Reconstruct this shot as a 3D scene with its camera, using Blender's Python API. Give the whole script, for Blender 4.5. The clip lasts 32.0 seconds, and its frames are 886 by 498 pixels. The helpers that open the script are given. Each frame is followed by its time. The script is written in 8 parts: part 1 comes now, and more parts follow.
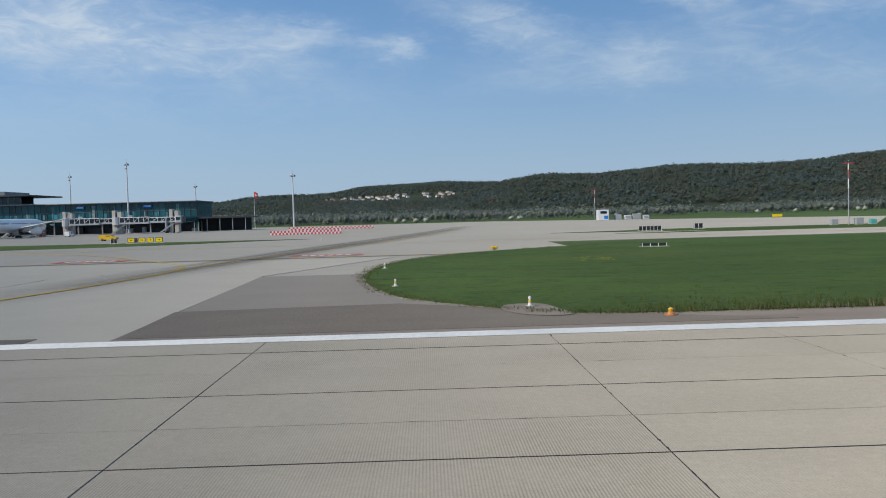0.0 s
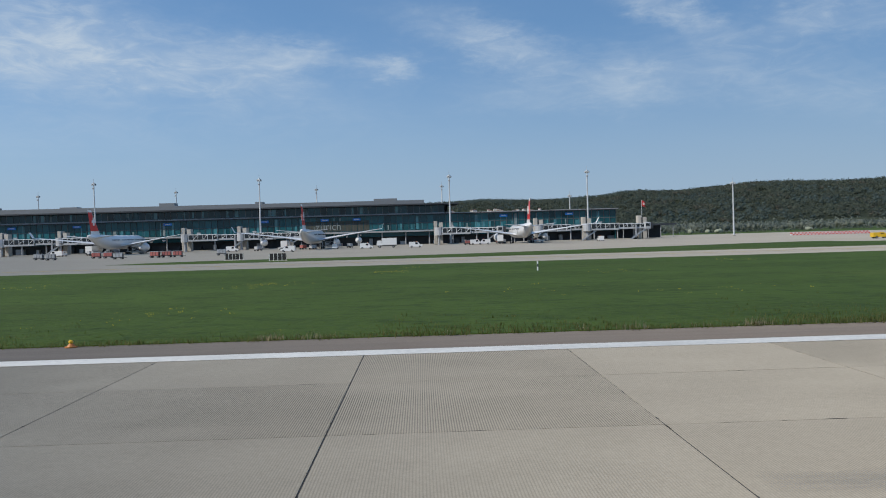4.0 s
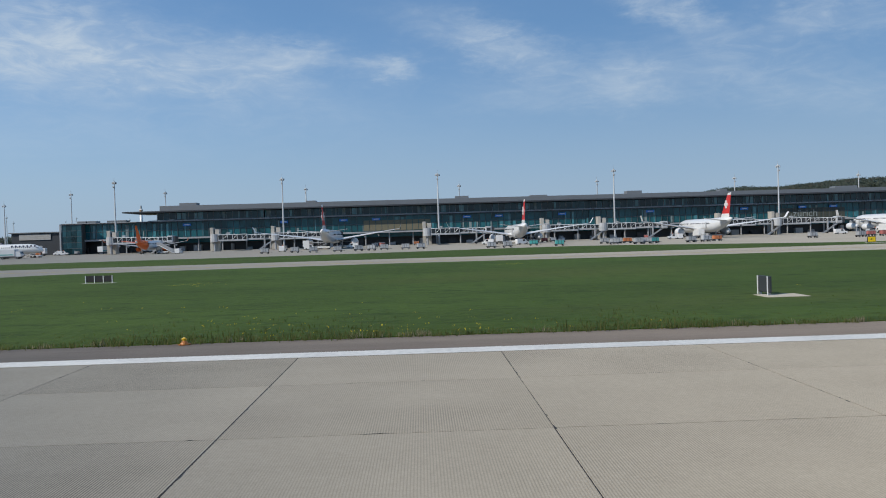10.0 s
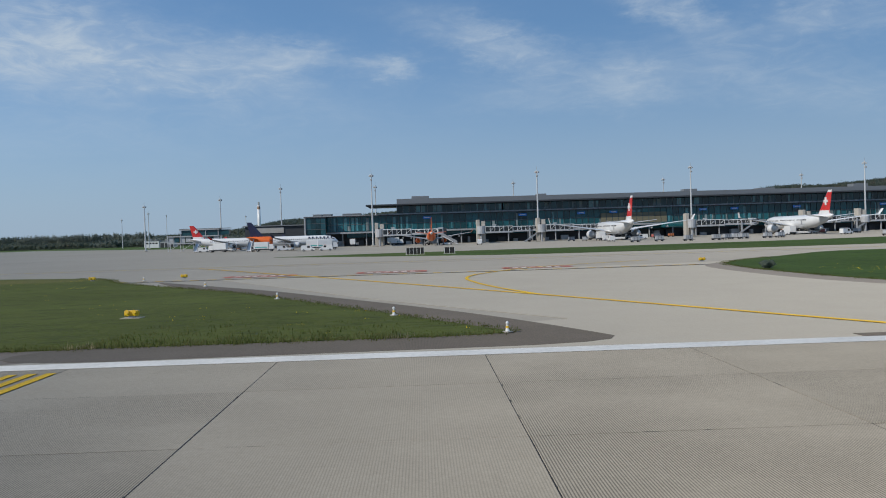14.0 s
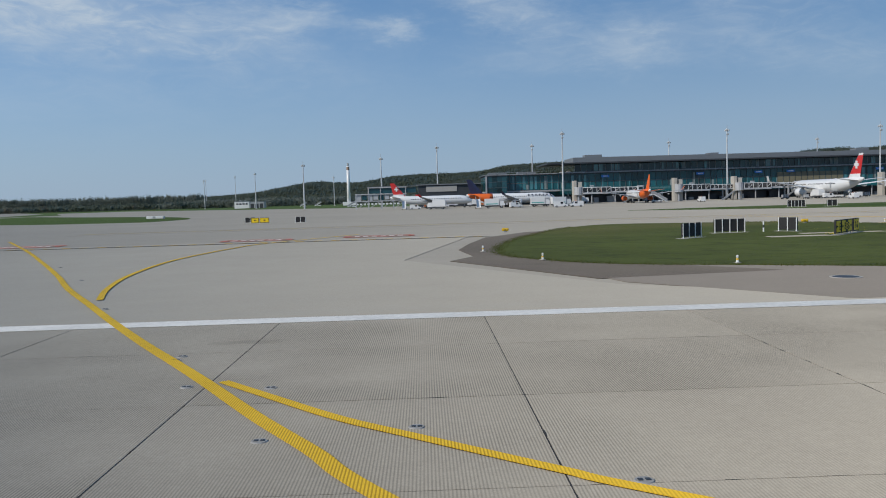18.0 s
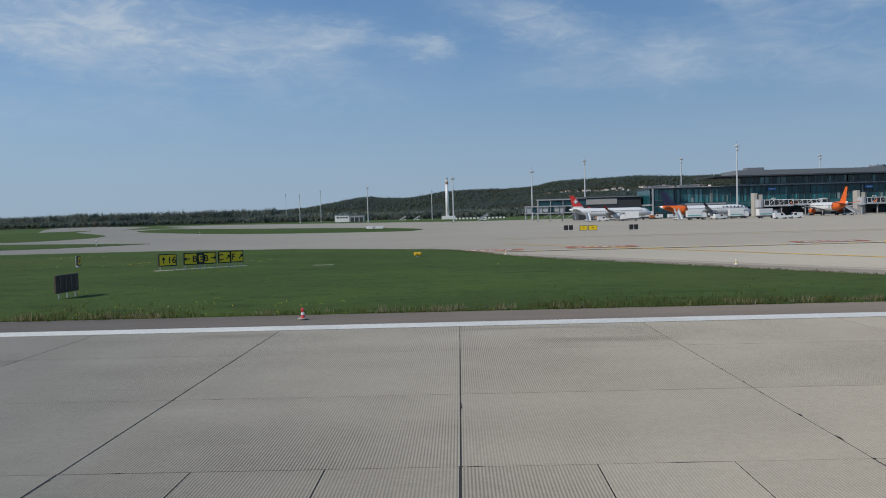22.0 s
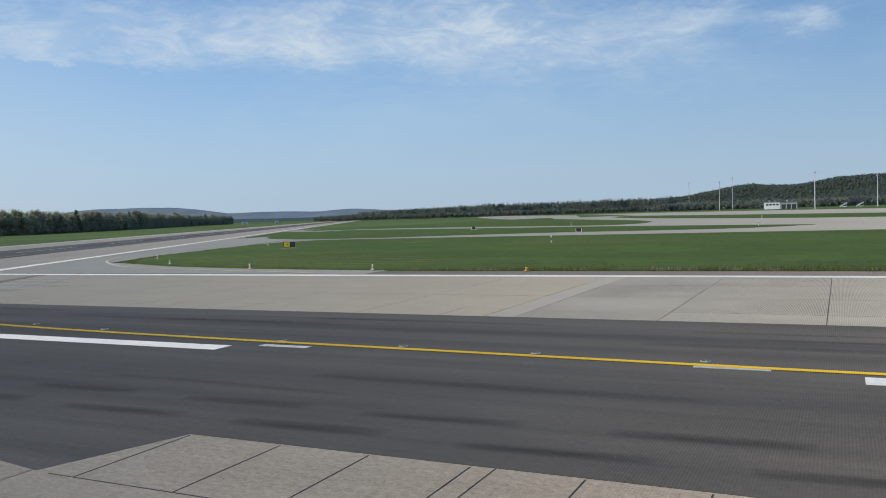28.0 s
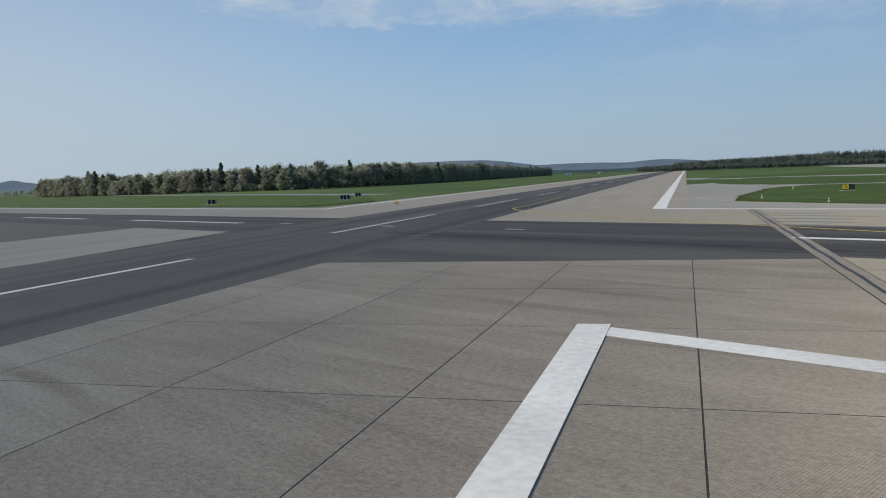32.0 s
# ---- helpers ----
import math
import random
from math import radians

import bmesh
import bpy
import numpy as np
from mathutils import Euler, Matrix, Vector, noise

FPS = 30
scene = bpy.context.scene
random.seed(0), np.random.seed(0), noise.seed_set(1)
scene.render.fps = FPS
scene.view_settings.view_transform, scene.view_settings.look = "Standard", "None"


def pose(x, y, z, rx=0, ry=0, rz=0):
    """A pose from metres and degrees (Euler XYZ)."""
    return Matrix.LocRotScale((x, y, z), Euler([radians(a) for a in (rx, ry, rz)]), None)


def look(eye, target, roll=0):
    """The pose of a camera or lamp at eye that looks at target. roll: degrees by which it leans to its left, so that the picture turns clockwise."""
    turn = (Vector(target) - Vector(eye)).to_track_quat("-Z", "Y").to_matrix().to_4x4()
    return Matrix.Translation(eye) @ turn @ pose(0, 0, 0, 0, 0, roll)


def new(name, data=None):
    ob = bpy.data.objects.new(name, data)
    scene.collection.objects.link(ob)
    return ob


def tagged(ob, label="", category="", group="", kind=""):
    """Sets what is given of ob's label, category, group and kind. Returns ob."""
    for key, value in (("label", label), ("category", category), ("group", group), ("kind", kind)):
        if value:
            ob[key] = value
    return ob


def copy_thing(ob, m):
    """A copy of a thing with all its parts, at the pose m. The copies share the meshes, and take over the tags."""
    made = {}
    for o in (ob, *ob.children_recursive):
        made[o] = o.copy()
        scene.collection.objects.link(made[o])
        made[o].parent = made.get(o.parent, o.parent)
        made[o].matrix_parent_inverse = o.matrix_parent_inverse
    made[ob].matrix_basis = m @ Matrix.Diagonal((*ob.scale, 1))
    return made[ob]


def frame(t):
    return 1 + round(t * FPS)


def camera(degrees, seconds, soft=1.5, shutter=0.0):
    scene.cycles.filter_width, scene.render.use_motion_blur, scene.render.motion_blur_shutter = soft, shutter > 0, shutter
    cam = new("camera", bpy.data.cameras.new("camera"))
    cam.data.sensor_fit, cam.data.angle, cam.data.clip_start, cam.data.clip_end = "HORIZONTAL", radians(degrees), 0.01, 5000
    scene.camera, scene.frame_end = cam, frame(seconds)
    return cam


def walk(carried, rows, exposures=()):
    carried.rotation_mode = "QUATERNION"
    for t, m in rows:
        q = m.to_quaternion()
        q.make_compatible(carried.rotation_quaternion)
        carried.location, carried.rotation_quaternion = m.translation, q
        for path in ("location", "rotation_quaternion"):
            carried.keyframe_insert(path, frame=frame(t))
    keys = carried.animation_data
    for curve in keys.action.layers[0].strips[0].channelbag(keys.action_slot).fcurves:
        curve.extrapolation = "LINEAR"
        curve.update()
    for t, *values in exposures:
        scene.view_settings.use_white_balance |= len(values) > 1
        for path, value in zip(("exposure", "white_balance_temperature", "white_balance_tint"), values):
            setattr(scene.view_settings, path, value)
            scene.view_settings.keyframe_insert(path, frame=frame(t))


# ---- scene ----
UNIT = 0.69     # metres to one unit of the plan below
cam = camera(56.45, 32.0, soft=1.0)
# seconds, place in units of the plan, tilt, lean and heading in degrees
PATH = [
    (0, 81.50, 0.96, 4.37, 87.69, 1.56, -1.11),
    (0.1, 75.78, 0.92, 4.37, 87.68, 1.57, -1.06),
    (0.2, 70.07, 0.88, 4.37, 87.69, 1.58, -1.04),
    (0.3, 64.37, 0.84, 4.37, 87.74, 1.57, -1.05),
    (0.4, 58.68, 0.80, 4.37, 87.81, 1.57, -1.08),
    (0.5, 53.00, 0.76, 4.37, 87.89, 1.55, -1.12),
    (0.6, 47.33, 0.72, 4.37, 87.98, 1.54, -1.14),
    (0.7, 41.67, 0.69, 4.37, 88.06, 1.52, -1.13),
    (0.8, 36.03, 0.65, 4.37, 88.15, 1.50, -1.13),
    (0.9, 30.40, 0.62, 4.37, 88.25, 1.48, -1.12),
    (1, 24.78, 0.59, 4.37, 88.30, 1.47, -1.11),
    (1.2, 13.60, 0.54, 4.36, 88.40, 1.45, -1.10),
    (1.4, 2.48, 0.51, 4.36, 88.59, 1.45, -1.11),
    (1.6, -8.55, 0.49, 4.36, 88.74, 1.46, -1.11),
    (1.8, -19.47, 0.48, 4.35, 88.82, 1.48, -1.14),
    (2, -30.28, 0.47, 4.35, 88.94, 1.48, -1.22),
    (2.5, -56.78, 0.47, 4.34, 89.04, 1.50, -1.25),
    (3, -82.56, 0.47, 4.34, 89.04, 1.54, -1.27),
    (3.5, -107.67, 0.42, 4.34, 89.01, 1.58, -1.45),
    (5.5, -200.71, -0.01, 4.34, 89.03, 1.61, -1.58),
    (6, -222.32, -0.02, 4.35, 89.00, 1.64, -1.57),
    (6.5, -243.25, 0.00, 4.35, 88.99, 1.63, -1.55),
    (7, -263.54, 0.03, 4.35, 89.01, 1.60, -1.57),
    (7.5, -283.21, 0.04, 4.35, 89.03, 1.59, -1.58),
    (8, -302.30, 0.05, 4.34, 89.07, 1.66, -1.56),
    (8.5, -320.89, 0.07, 4.34, 89.04, 1.70, -1.56),
    (9, -339.05, 0.11, 4.34, 89.01, 1.70, -1.54),
    (9.5, -356.77, 0.13, 4.35, 89.01, 1.70, -1.54),
    (10, -373.94, 0.12, 4.37, 89.02, 1.70, -1.55),
    (10.5, -390.61, 0.16, 4.40, 89.02, 1.78, -1.57),
    (11, -406.81, 0.22, 4.42, 89.00, 1.78, -1.56),
    (11.5, -422.52, 0.28, 4.43, 89.00, 1.73, -1.58),
    (12, -437.67, 0.35, 4.44, 89.00, 1.72, -1.59),
    (12.5, -452.29, 0.41, 4.43, 89.03, 1.76, -1.56),
    (13, -466.48, 0.52, 4.41, 88.97, 1.80, -1.56),
    (13.5, -480.18, 0.64, 4.40, 88.99, 1.78, -1.56),
    (14, -493.28, 0.74, 4.40, 89.00, 1.77, -1.54),
    (14.5, -505.79, 0.80, 4.40, 88.98, 1.74, -1.53),
    (16.5, -550.66, 0.73, 4.38, 86.85, 1.79, -1.32),
    (17, -561.17, 0.66, 4.38, 86.16, 1.79, -1.33),
    (17.5, -571.44, 0.55, 4.38, 86.10, 1.68, -1.31),
    (18, -581.43, 0.43, 4.38, 86.49, 1.66, -1.34),
    (18.5, -590.90, 0.32, 4.38, 86.87, 1.68, -1.29),
    (19, -599.86, 0.17, 4.37, 87.07, 1.67, -1.30),
    (19.5, -608.45, 0.02, 4.37, 87.13, 1.70, -1.24),
    (20, -616.74, -0.14, 4.37, 87.16, 1.71, -1.10),
    (20.5, -624.85, -0.35, 4.37, 87.25, 1.72, -0.90),
    (21, -632.49, -0.66, 4.37, 87.41, 1.69, -0.55),
    (21.5, -639.61, -1.03, 4.36, 87.49, 1.57, 0.02),
    (22, -646.33, -1.50, 4.35, 87.66, 1.50, 1.10),
    (22.5, -652.59, -2.23, 4.35, 87.76, 1.43, 2.55),
    (23, -658.63, -3.09, 4.36, 87.76, 1.37, 4.39),
    (23.5, -664.50, -4.10, 4.36, 87.79, 1.40, 6.37),
    (24, -670.09, -5.35, 4.36, 87.84, 1.37, 8.43),
    (24.5, -675.52, -6.79, 4.37, 87.87, 1.37, 10.61),
    (26.5, -692.95, -14.78, 4.38, 87.58, 1.70, 19.28),
    (27, -697.35, -17.18, 4.38, 87.65, 1.73, 21.32),
    (27.5, -701.75, -19.79, 4.38, 87.77, 1.80, 23.57),
    (28, -706.10, -22.72, 4.38, 87.67, 1.83, 25.70),
    (28.5, -710.39, -25.79, 4.38, 87.64, 1.98, 28.07),
    (29, -714.56, -28.86, 4.38, 87.80, 2.07, 30.48),
    (29.5, -718.67, -32.17, 4.38, 87.73, 2.09, 33.01),
    (30, -722.67, -35.58, 4.38, 87.13, 2.06, 35.45),
    (30.5, -726.25, -39.01, 4.37, 85.88, 2.06, 38.20),
    (31, -729.46, -42.35, 4.36, 84.97, 2.09, 40.96),
    (31.5, -732.38, -45.66, 4.36, 84.84, 2.12, 43.71),
    (32, -735.15, -48.93, 4.35, 85.05, 2.18, 46.34),
]
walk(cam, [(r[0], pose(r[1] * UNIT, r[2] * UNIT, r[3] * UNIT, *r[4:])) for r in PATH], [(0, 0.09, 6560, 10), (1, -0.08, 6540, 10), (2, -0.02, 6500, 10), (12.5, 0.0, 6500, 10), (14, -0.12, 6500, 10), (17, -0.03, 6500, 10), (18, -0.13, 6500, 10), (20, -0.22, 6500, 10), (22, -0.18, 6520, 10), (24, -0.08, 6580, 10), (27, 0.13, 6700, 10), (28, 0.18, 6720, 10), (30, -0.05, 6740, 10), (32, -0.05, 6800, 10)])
# ---- sky, sun ----
SUN_DIR = Vector((-0.74, -0.40, 0.60)).normalized()
world = bpy.data.worlds.new("sky")
scene.world = world
world.use_nodes = True
wn, wl = world.node_tree.nodes, world.node_tree.links
wn.clear()
w_out = wn.new("ShaderNodeOutputWorld")
w_bg = wn.new("ShaderNodeBackground")
w_bg.inputs["Strength"].default_value = 0.10
sky = wn.new("ShaderNodeTexSky")
sky.sky_type = "NISHITA"
sky.sun_disc = False
sky.sun_elevation = math.asin(SUN_DIR.z)
sky.sun_rotation = math.atan2(-SUN_DIR.x, SUN_DIR.y) + math.tau
sky.air_density, sky.dust_density, sky.ozone_density = 1.0, 0.15, 5.0
# thin cirrus, by azimuth and height in degrees
w_co = wn.new("ShaderNodeTexCoord")
w_sep = wn.new("ShaderNodeSeparateXYZ")
wl.new(w_co.outputs["Generated"], w_sep.inputs[0])


def sky_math(op, a, b):
    n = wn.new("ShaderNodeMath"); n.operation = op
    for i, v in enumerate((a, b)):
        if isinstance(v, (int, float)):
            n.inputs[i].default_value = v
        else:
            wl.new(v, n.inputs[i])
    return n.outputs[0]


azimuth = sky_math("MULTIPLY", sky_math("ARCTAN2", w_sep.outputs["X"], w_sep.outputs["Y"]), 180 / math.pi)
height = sky_math("MULTIPLY", sky_math("ARCSINE", w_sep.outputs["Z"], 0.0), 180 / math.pi)
w_cmb = wn.new("ShaderNodeCombineXYZ")
wl.new(azimuth, w_cmb.inputs[0]); wl.new(height, w_cmb.inputs[1])


def sky_noise(scale, detail, rough, distort, offset, stretch):
    m = wn.new("ShaderNodeMapping")
    m.inputs["Location"].default_value = offset
    m.inputs["Scale"].default_value = stretch
    m.inputs["Rotation"].default_value = (0, 0, 0.22)
    wl.new(w_cmb.outputs[0], m.inputs[0])
    n = wn.new("ShaderNodeTexNoise")
    n.inputs["Scale"].default_value, n.inputs["Detail"].default_value = scale, detail
    n.inputs["Roughness"].default_value, n.inputs["Distortion"].default_value = rough, distort
    wl.new(m.outputs[0], n.inputs["Vector"])
    return n.outputs["Fac"]


def sky_ramp(fac, lo, hi):
    r = wn.new("ShaderNodeMapRange")
    r.interpolation_type = "SMOOTHSTEP"
    r.inputs[1].default_value, r.inputs[2].default_value = lo, hi
    wl.new(fac, r.inputs[0])
    return r.outputs[0]


wisps = sky_ramp(sky_noise(0.22, 8, 0.53, 0.55, (0.4, 2.2, 0), (0.5, 1.1, 1)), 0.31, 0.68)
threads = sky_ramp(sky_noise(0.7, 7, 0.62, 1.4, (4.4, 0.2, 0), (0.4, 1.2, 1)), 0.36, 0.74)
veil = sky_ramp(sky_noise(0.06, 3, 0.5, 0.3, (7.0, 0.3, 0), (0.6, 1.6, 1)), 0.35, 0.8)
# cloud banks: azimuth, height, half length, half thickness, slope in degrees, density
BANKS_NORTH = [(-23.4, 13.4, 5.3, 1.8, -6, 0.60), (-16.7, 11.5, 5.5, 1.2, -13, 0.62), (-23.8, 10.6, 4.2, 1.4, -6, 0.20), (-9.2, 12.1, 2.7, 0.8, -2, 0.42), (-1.4, 11.4, 1.3, 0.55, 0, 0.62), (-3.7, 12.0, 0.9, 0.3, 2, 0.25),
               (6.5, 12.1, 4.5, 0.9, -20, 0.52), (6.5, 13.0, 2.7, 0.8, -20, 0.30), (10.8, 9.3, 4.8, 0.8, -1, 0.28), (14.1, 10.2, 1.7, 1.2, -4, 0.46), (17.2, 14.2, 2.3, 0.8, -27, 0.50), (25.2, 12.6, 3.2, 1.1, 15, 0.50),
               (24.9, 9.4, 5.9, 1.3, -13, 0.34), (29.2, 12.1, 1.4, 0.7, 0, 0.40), (-19.9, 8.4, 14.7, 2.1, 1, 0.16)]
BANKS_WEST = [(-41.7, 12.3, 7.8, 1.2, 2, 0.75), (-31.1, 13.1, 3.9, 0.9, -6, 0.55), (-24.5, 12.1, 6.7, 1.1, -2, 0.80), (-9.6, 11.9, 2.7, 0.7, 7, 0.40), (-56.5, 12.6, 4.5, 1.2, 6, 0.75), (-43.4, 11.4, 8.3, 0.6, 1, 0.60),
              (-47.8, 13.6, 1.6, 0.3, 2, 0.40), (-52.1, 10.6, 2.2, 0.2, 3, 0.25), (-40.7, 11.6, 9.2, 0.5, -3, 0.70), (-49.5, 10.5, 5.0, 0.22, 1, 0.35), (-70.0, 12.9, 8.0, 1.2, 1, 0.65), (-53.7, 6.0, 16.1, 2.1, -1, 0.12),
              (-100, 14, 18, 2.5, 0, 0.6), (70, 16, 20, 3.0, 0, 0.5), (130, 20, 25, 4.0, 0, 0.5), (-150, 18, 25, 4.0, 0, 0.5)]
bent_az = sky_math("ADD", azimuth, sky_math("ADD", sky_math("MULTIPLY", sky_math("SUBTRACT", sky_noise(0.45, 6, 0.6, 0.0, (1.3, 6.2, 0), (0.55, 1.3, 1)), 0.5), 7.0), sky_math("MULTIPLY", sky_math("SUBTRACT", sky_noise(1.9, 5, 0.65, 0.0, (8.3, 2.2, 0), (0.6, 1.4, 1)), 0.5), 2.4)))
bent_el = sky_math("ADD", height, sky_math("ADD", sky_math("MULTIPLY", sky_math("SUBTRACT", sky_noise(0.45, 6, 0.6, 0.0, (5.1, 9.4, 0), (0.5, 1.2, 1)), 0.5), 2.6), sky_math("MULTIPLY", sky_math("SUBTRACT", sky_noise(1.9, 5, 0.65, 0.0, (3.7, 0.6, 0), (0.5, 1.5, 1)), 0.5), 1.2)))
cover = None
for az, el, wa, we, slope, dens in BANKS_NORTH + BANKS_WEST:
    c_, s_ = math.cos(radians(slope)), math.sin(radians(slope))
    da, de = sky_math("SUBTRACT", bent_az, az), sky_math("SUBTRACT", bent_el, el)
    du = sky_math("MULTIPLY", sky_math("ADD", sky_math("MULTIPLY", da, c_), sky_math("MULTIPLY", de, s_)), 1 / wa)
    dv = sky_math("MULTIPLY", sky_math("SUBTRACT", sky_math("MULTIPLY", de, c_), sky_math("MULTIPLY", da, s_)), 1 / we)
    d2 = sky_math("ADD", sky_math("MULTIPLY", du, du), sky_math("MULTIPLY", dv, dv))
    blob = sky_math("MULTIPLY", sky_math("EXPONENT", sky_math("MULTIPLY", d2, -0.55), 0.0), min(1.0, dens * 1.15))
    cover = blob if cover is None else sky_math("SUBTRACT", sky_math("ADD", cover, blob), sky_math("MULTIPLY", cover, blob))
tuft = sky_math("ADD", sky_math("ADD", sky_math("MULTIPLY", wisps, 0.45), sky_math("MULTIPLY", threads, 0.42)), 0.26)
cloud = sky_math("MINIMUM", sky_math("ADD", sky_math("MULTIPLY", cover, tuft), sky_math("MULTIPLY", veil, 0.05)), 0.85)
# pale glare on the side of the sun
da = sky_math("MULTIPLY", sky_math("SUBTRACT", azimuth, -82), 1 / 28)
de = sky_math("MULTIPLY", sky_math("SUBTRACT", height, 6), 1 / 14)
pall = sky_math("EXPONENT", sky_math("MULTIPLY", sky_math("ADD", sky_math("MULTIPLY", da, da), sky_math("MULTIPLY", de, de)), -0.9), 0.0)
cloud = sky_math("MAXIMUM", cloud, sky_math("MULTIPLY", pall, 0.6))
# haze towards the horizon
haze = wn.new("ShaderNodeMapRange")
haze.interpolation_type = "SMOOTHSTEP"
haze.inputs[1].default_value, haze.inputs[2].default_value = -0.05, 0.24
haze.inputs[3].default_value, haze.inputs[4].default_value = 0.95, 0.0
wl.new(w_sep.outputs["Z"], haze.inputs[0])
w_hz = wn.new("ShaderNodeMix"); w_hz.data_type = "RGBA"
wl.new(haze.outputs[0], w_hz.inputs[0])
w_tint = wn.new("ShaderNodeVectorMath"); w_tint.operation = "MULTIPLY"
wl.new(sky.outputs[0], w_tint.inputs[0])
w_tint.inputs[1].default_value = (0.86, 0.97, 1.03)
w_even = wn.new("ShaderNodeMix"); w_even.data_type = "RGBA"
w_even.inputs[0].default_value = 0.45
wl.new(w_tint.outputs[0], w_even.inputs[6])
w_even.inputs[7].default_value = (1.45, 3.05, 5.6, 1)
wl.new(w_even.outputs[2], w_hz.inputs[6])
w_hz.inputs[7].default_value = (3.35, 4.45, 5.85, 1)
w_mix = wn.new("ShaderNodeMix"); w_mix.data_type = "RGBA"
wl.new(cloud, w_mix.inputs[0])
wl.new(w_hz.outputs[2], w_mix.inputs[6])
w_mix.inputs[7].default_value = (5.4, 6.3, 7.2, 1)
wl.new(w_mix.outputs[2], w_bg.inputs["Color"])
wl.new(w_bg.outputs[0], w_out.inputs[0])

sun = new("sun", bpy.data.lights.new("sun", "SUN"))
sun.data.energy, sun.data.angle, sun.data.color = 3.8, radians(0.6), (1.0, 0.95, 0.87)
sun.matrix_world = look((0, 0, 300), Vector((0, 0, 300)) - SUN_DIR)
scene.view_settings.exposure = 0.0
# ---- materials ----
def nodes_of(m):
    m.use_nodes = True
    return m.node_tree.nodes, m.node_tree.links, m.node_tree.nodes["Principled BSDF"]


def mat(name, base, rough=0.6, metal=0.0, vary=0.12, scale=0.8, fine=14.0, bump=0.0, bump_scale=30.0, spec=0.5, random=0.0, coat=0.0):
    """Plain surface with two scales of variation, at world size."""
    m = bpy.data.materials.new(name)
    n, l, p = nodes_of(m)
    p.inputs["Roughness"].default_value, p.inputs["Metallic"].default_value = rough, metal
    p.inputs["Specular IOR Level"].default_value, p.inputs["Coat Weight"].default_value = spec, coat
    geo = n.new("ShaderNodeNewGeometry")
    a, b = n.new("ShaderNodeTexNoise"), n.new("ShaderNodeTexNoise")
    a.inputs["Scale"].default_value, a.inputs["Detail"].default_value = scale, 5
    b.inputs["Scale"].default_value, b.inputs["Detail"].default_value = fine, 3
    l.new(geo.outputs["Position"], a.inputs["Vector"]), l.new(geo.outputs["Position"], b.inputs["Vector"])
    s = n.new("ShaderNodeMath"); s.operation = "ADD"
    l.new(a.outputs["Fac"], s.inputs[0]), l.new(b.outputs["Fac"], s.inputs[1])
    fac = s.outputs[0]
    if random:
        info = n.new("ShaderNodeObjectInfo")
        r = n.new("ShaderNodeMath"); r.operation = "MULTIPLY_ADD"
        l.new(info.outputs["Random"], r.inputs[0]); r.inputs[1].default_value = random
        l.new(fac, r.inputs[2])
        fac = r.outputs[0]
    mr = n.new("ShaderNodeMapRange")
    mr.inputs[1].default_value, mr.inputs[2].default_value = 0.6, 1.4 + random
    mr.inputs[3].default_value, mr.inputs[4].default_value = 1 - vary, 1 + vary
    l.new(fac, mr.inputs[0])
    mx = n.new("ShaderNodeVectorMath"); mx.operation = "SCALE"
    mx.inputs[0].default_value = base
    l.new(mr.outputs[0], mx.inputs["Scale"])
    l.new(mx.outputs[0], p.inputs["Base Color"])
    if bump:
        c = n.new("ShaderNodeTexNoise"); c.inputs["Scale"].default_value = bump_scale
        l.new(geo.outputs["Position"], c.inputs["Vector"])
        bp = n.new("ShaderNodeBump"); bp.inputs["Strength"].default_value = bump; bp.inputs["Distance"].default_value = 0.02
        l.new(c.outputs["Fac"], bp.inputs["Height"]), l.new(bp.outputs["Normal"], p.inputs["Normal"])
    return m


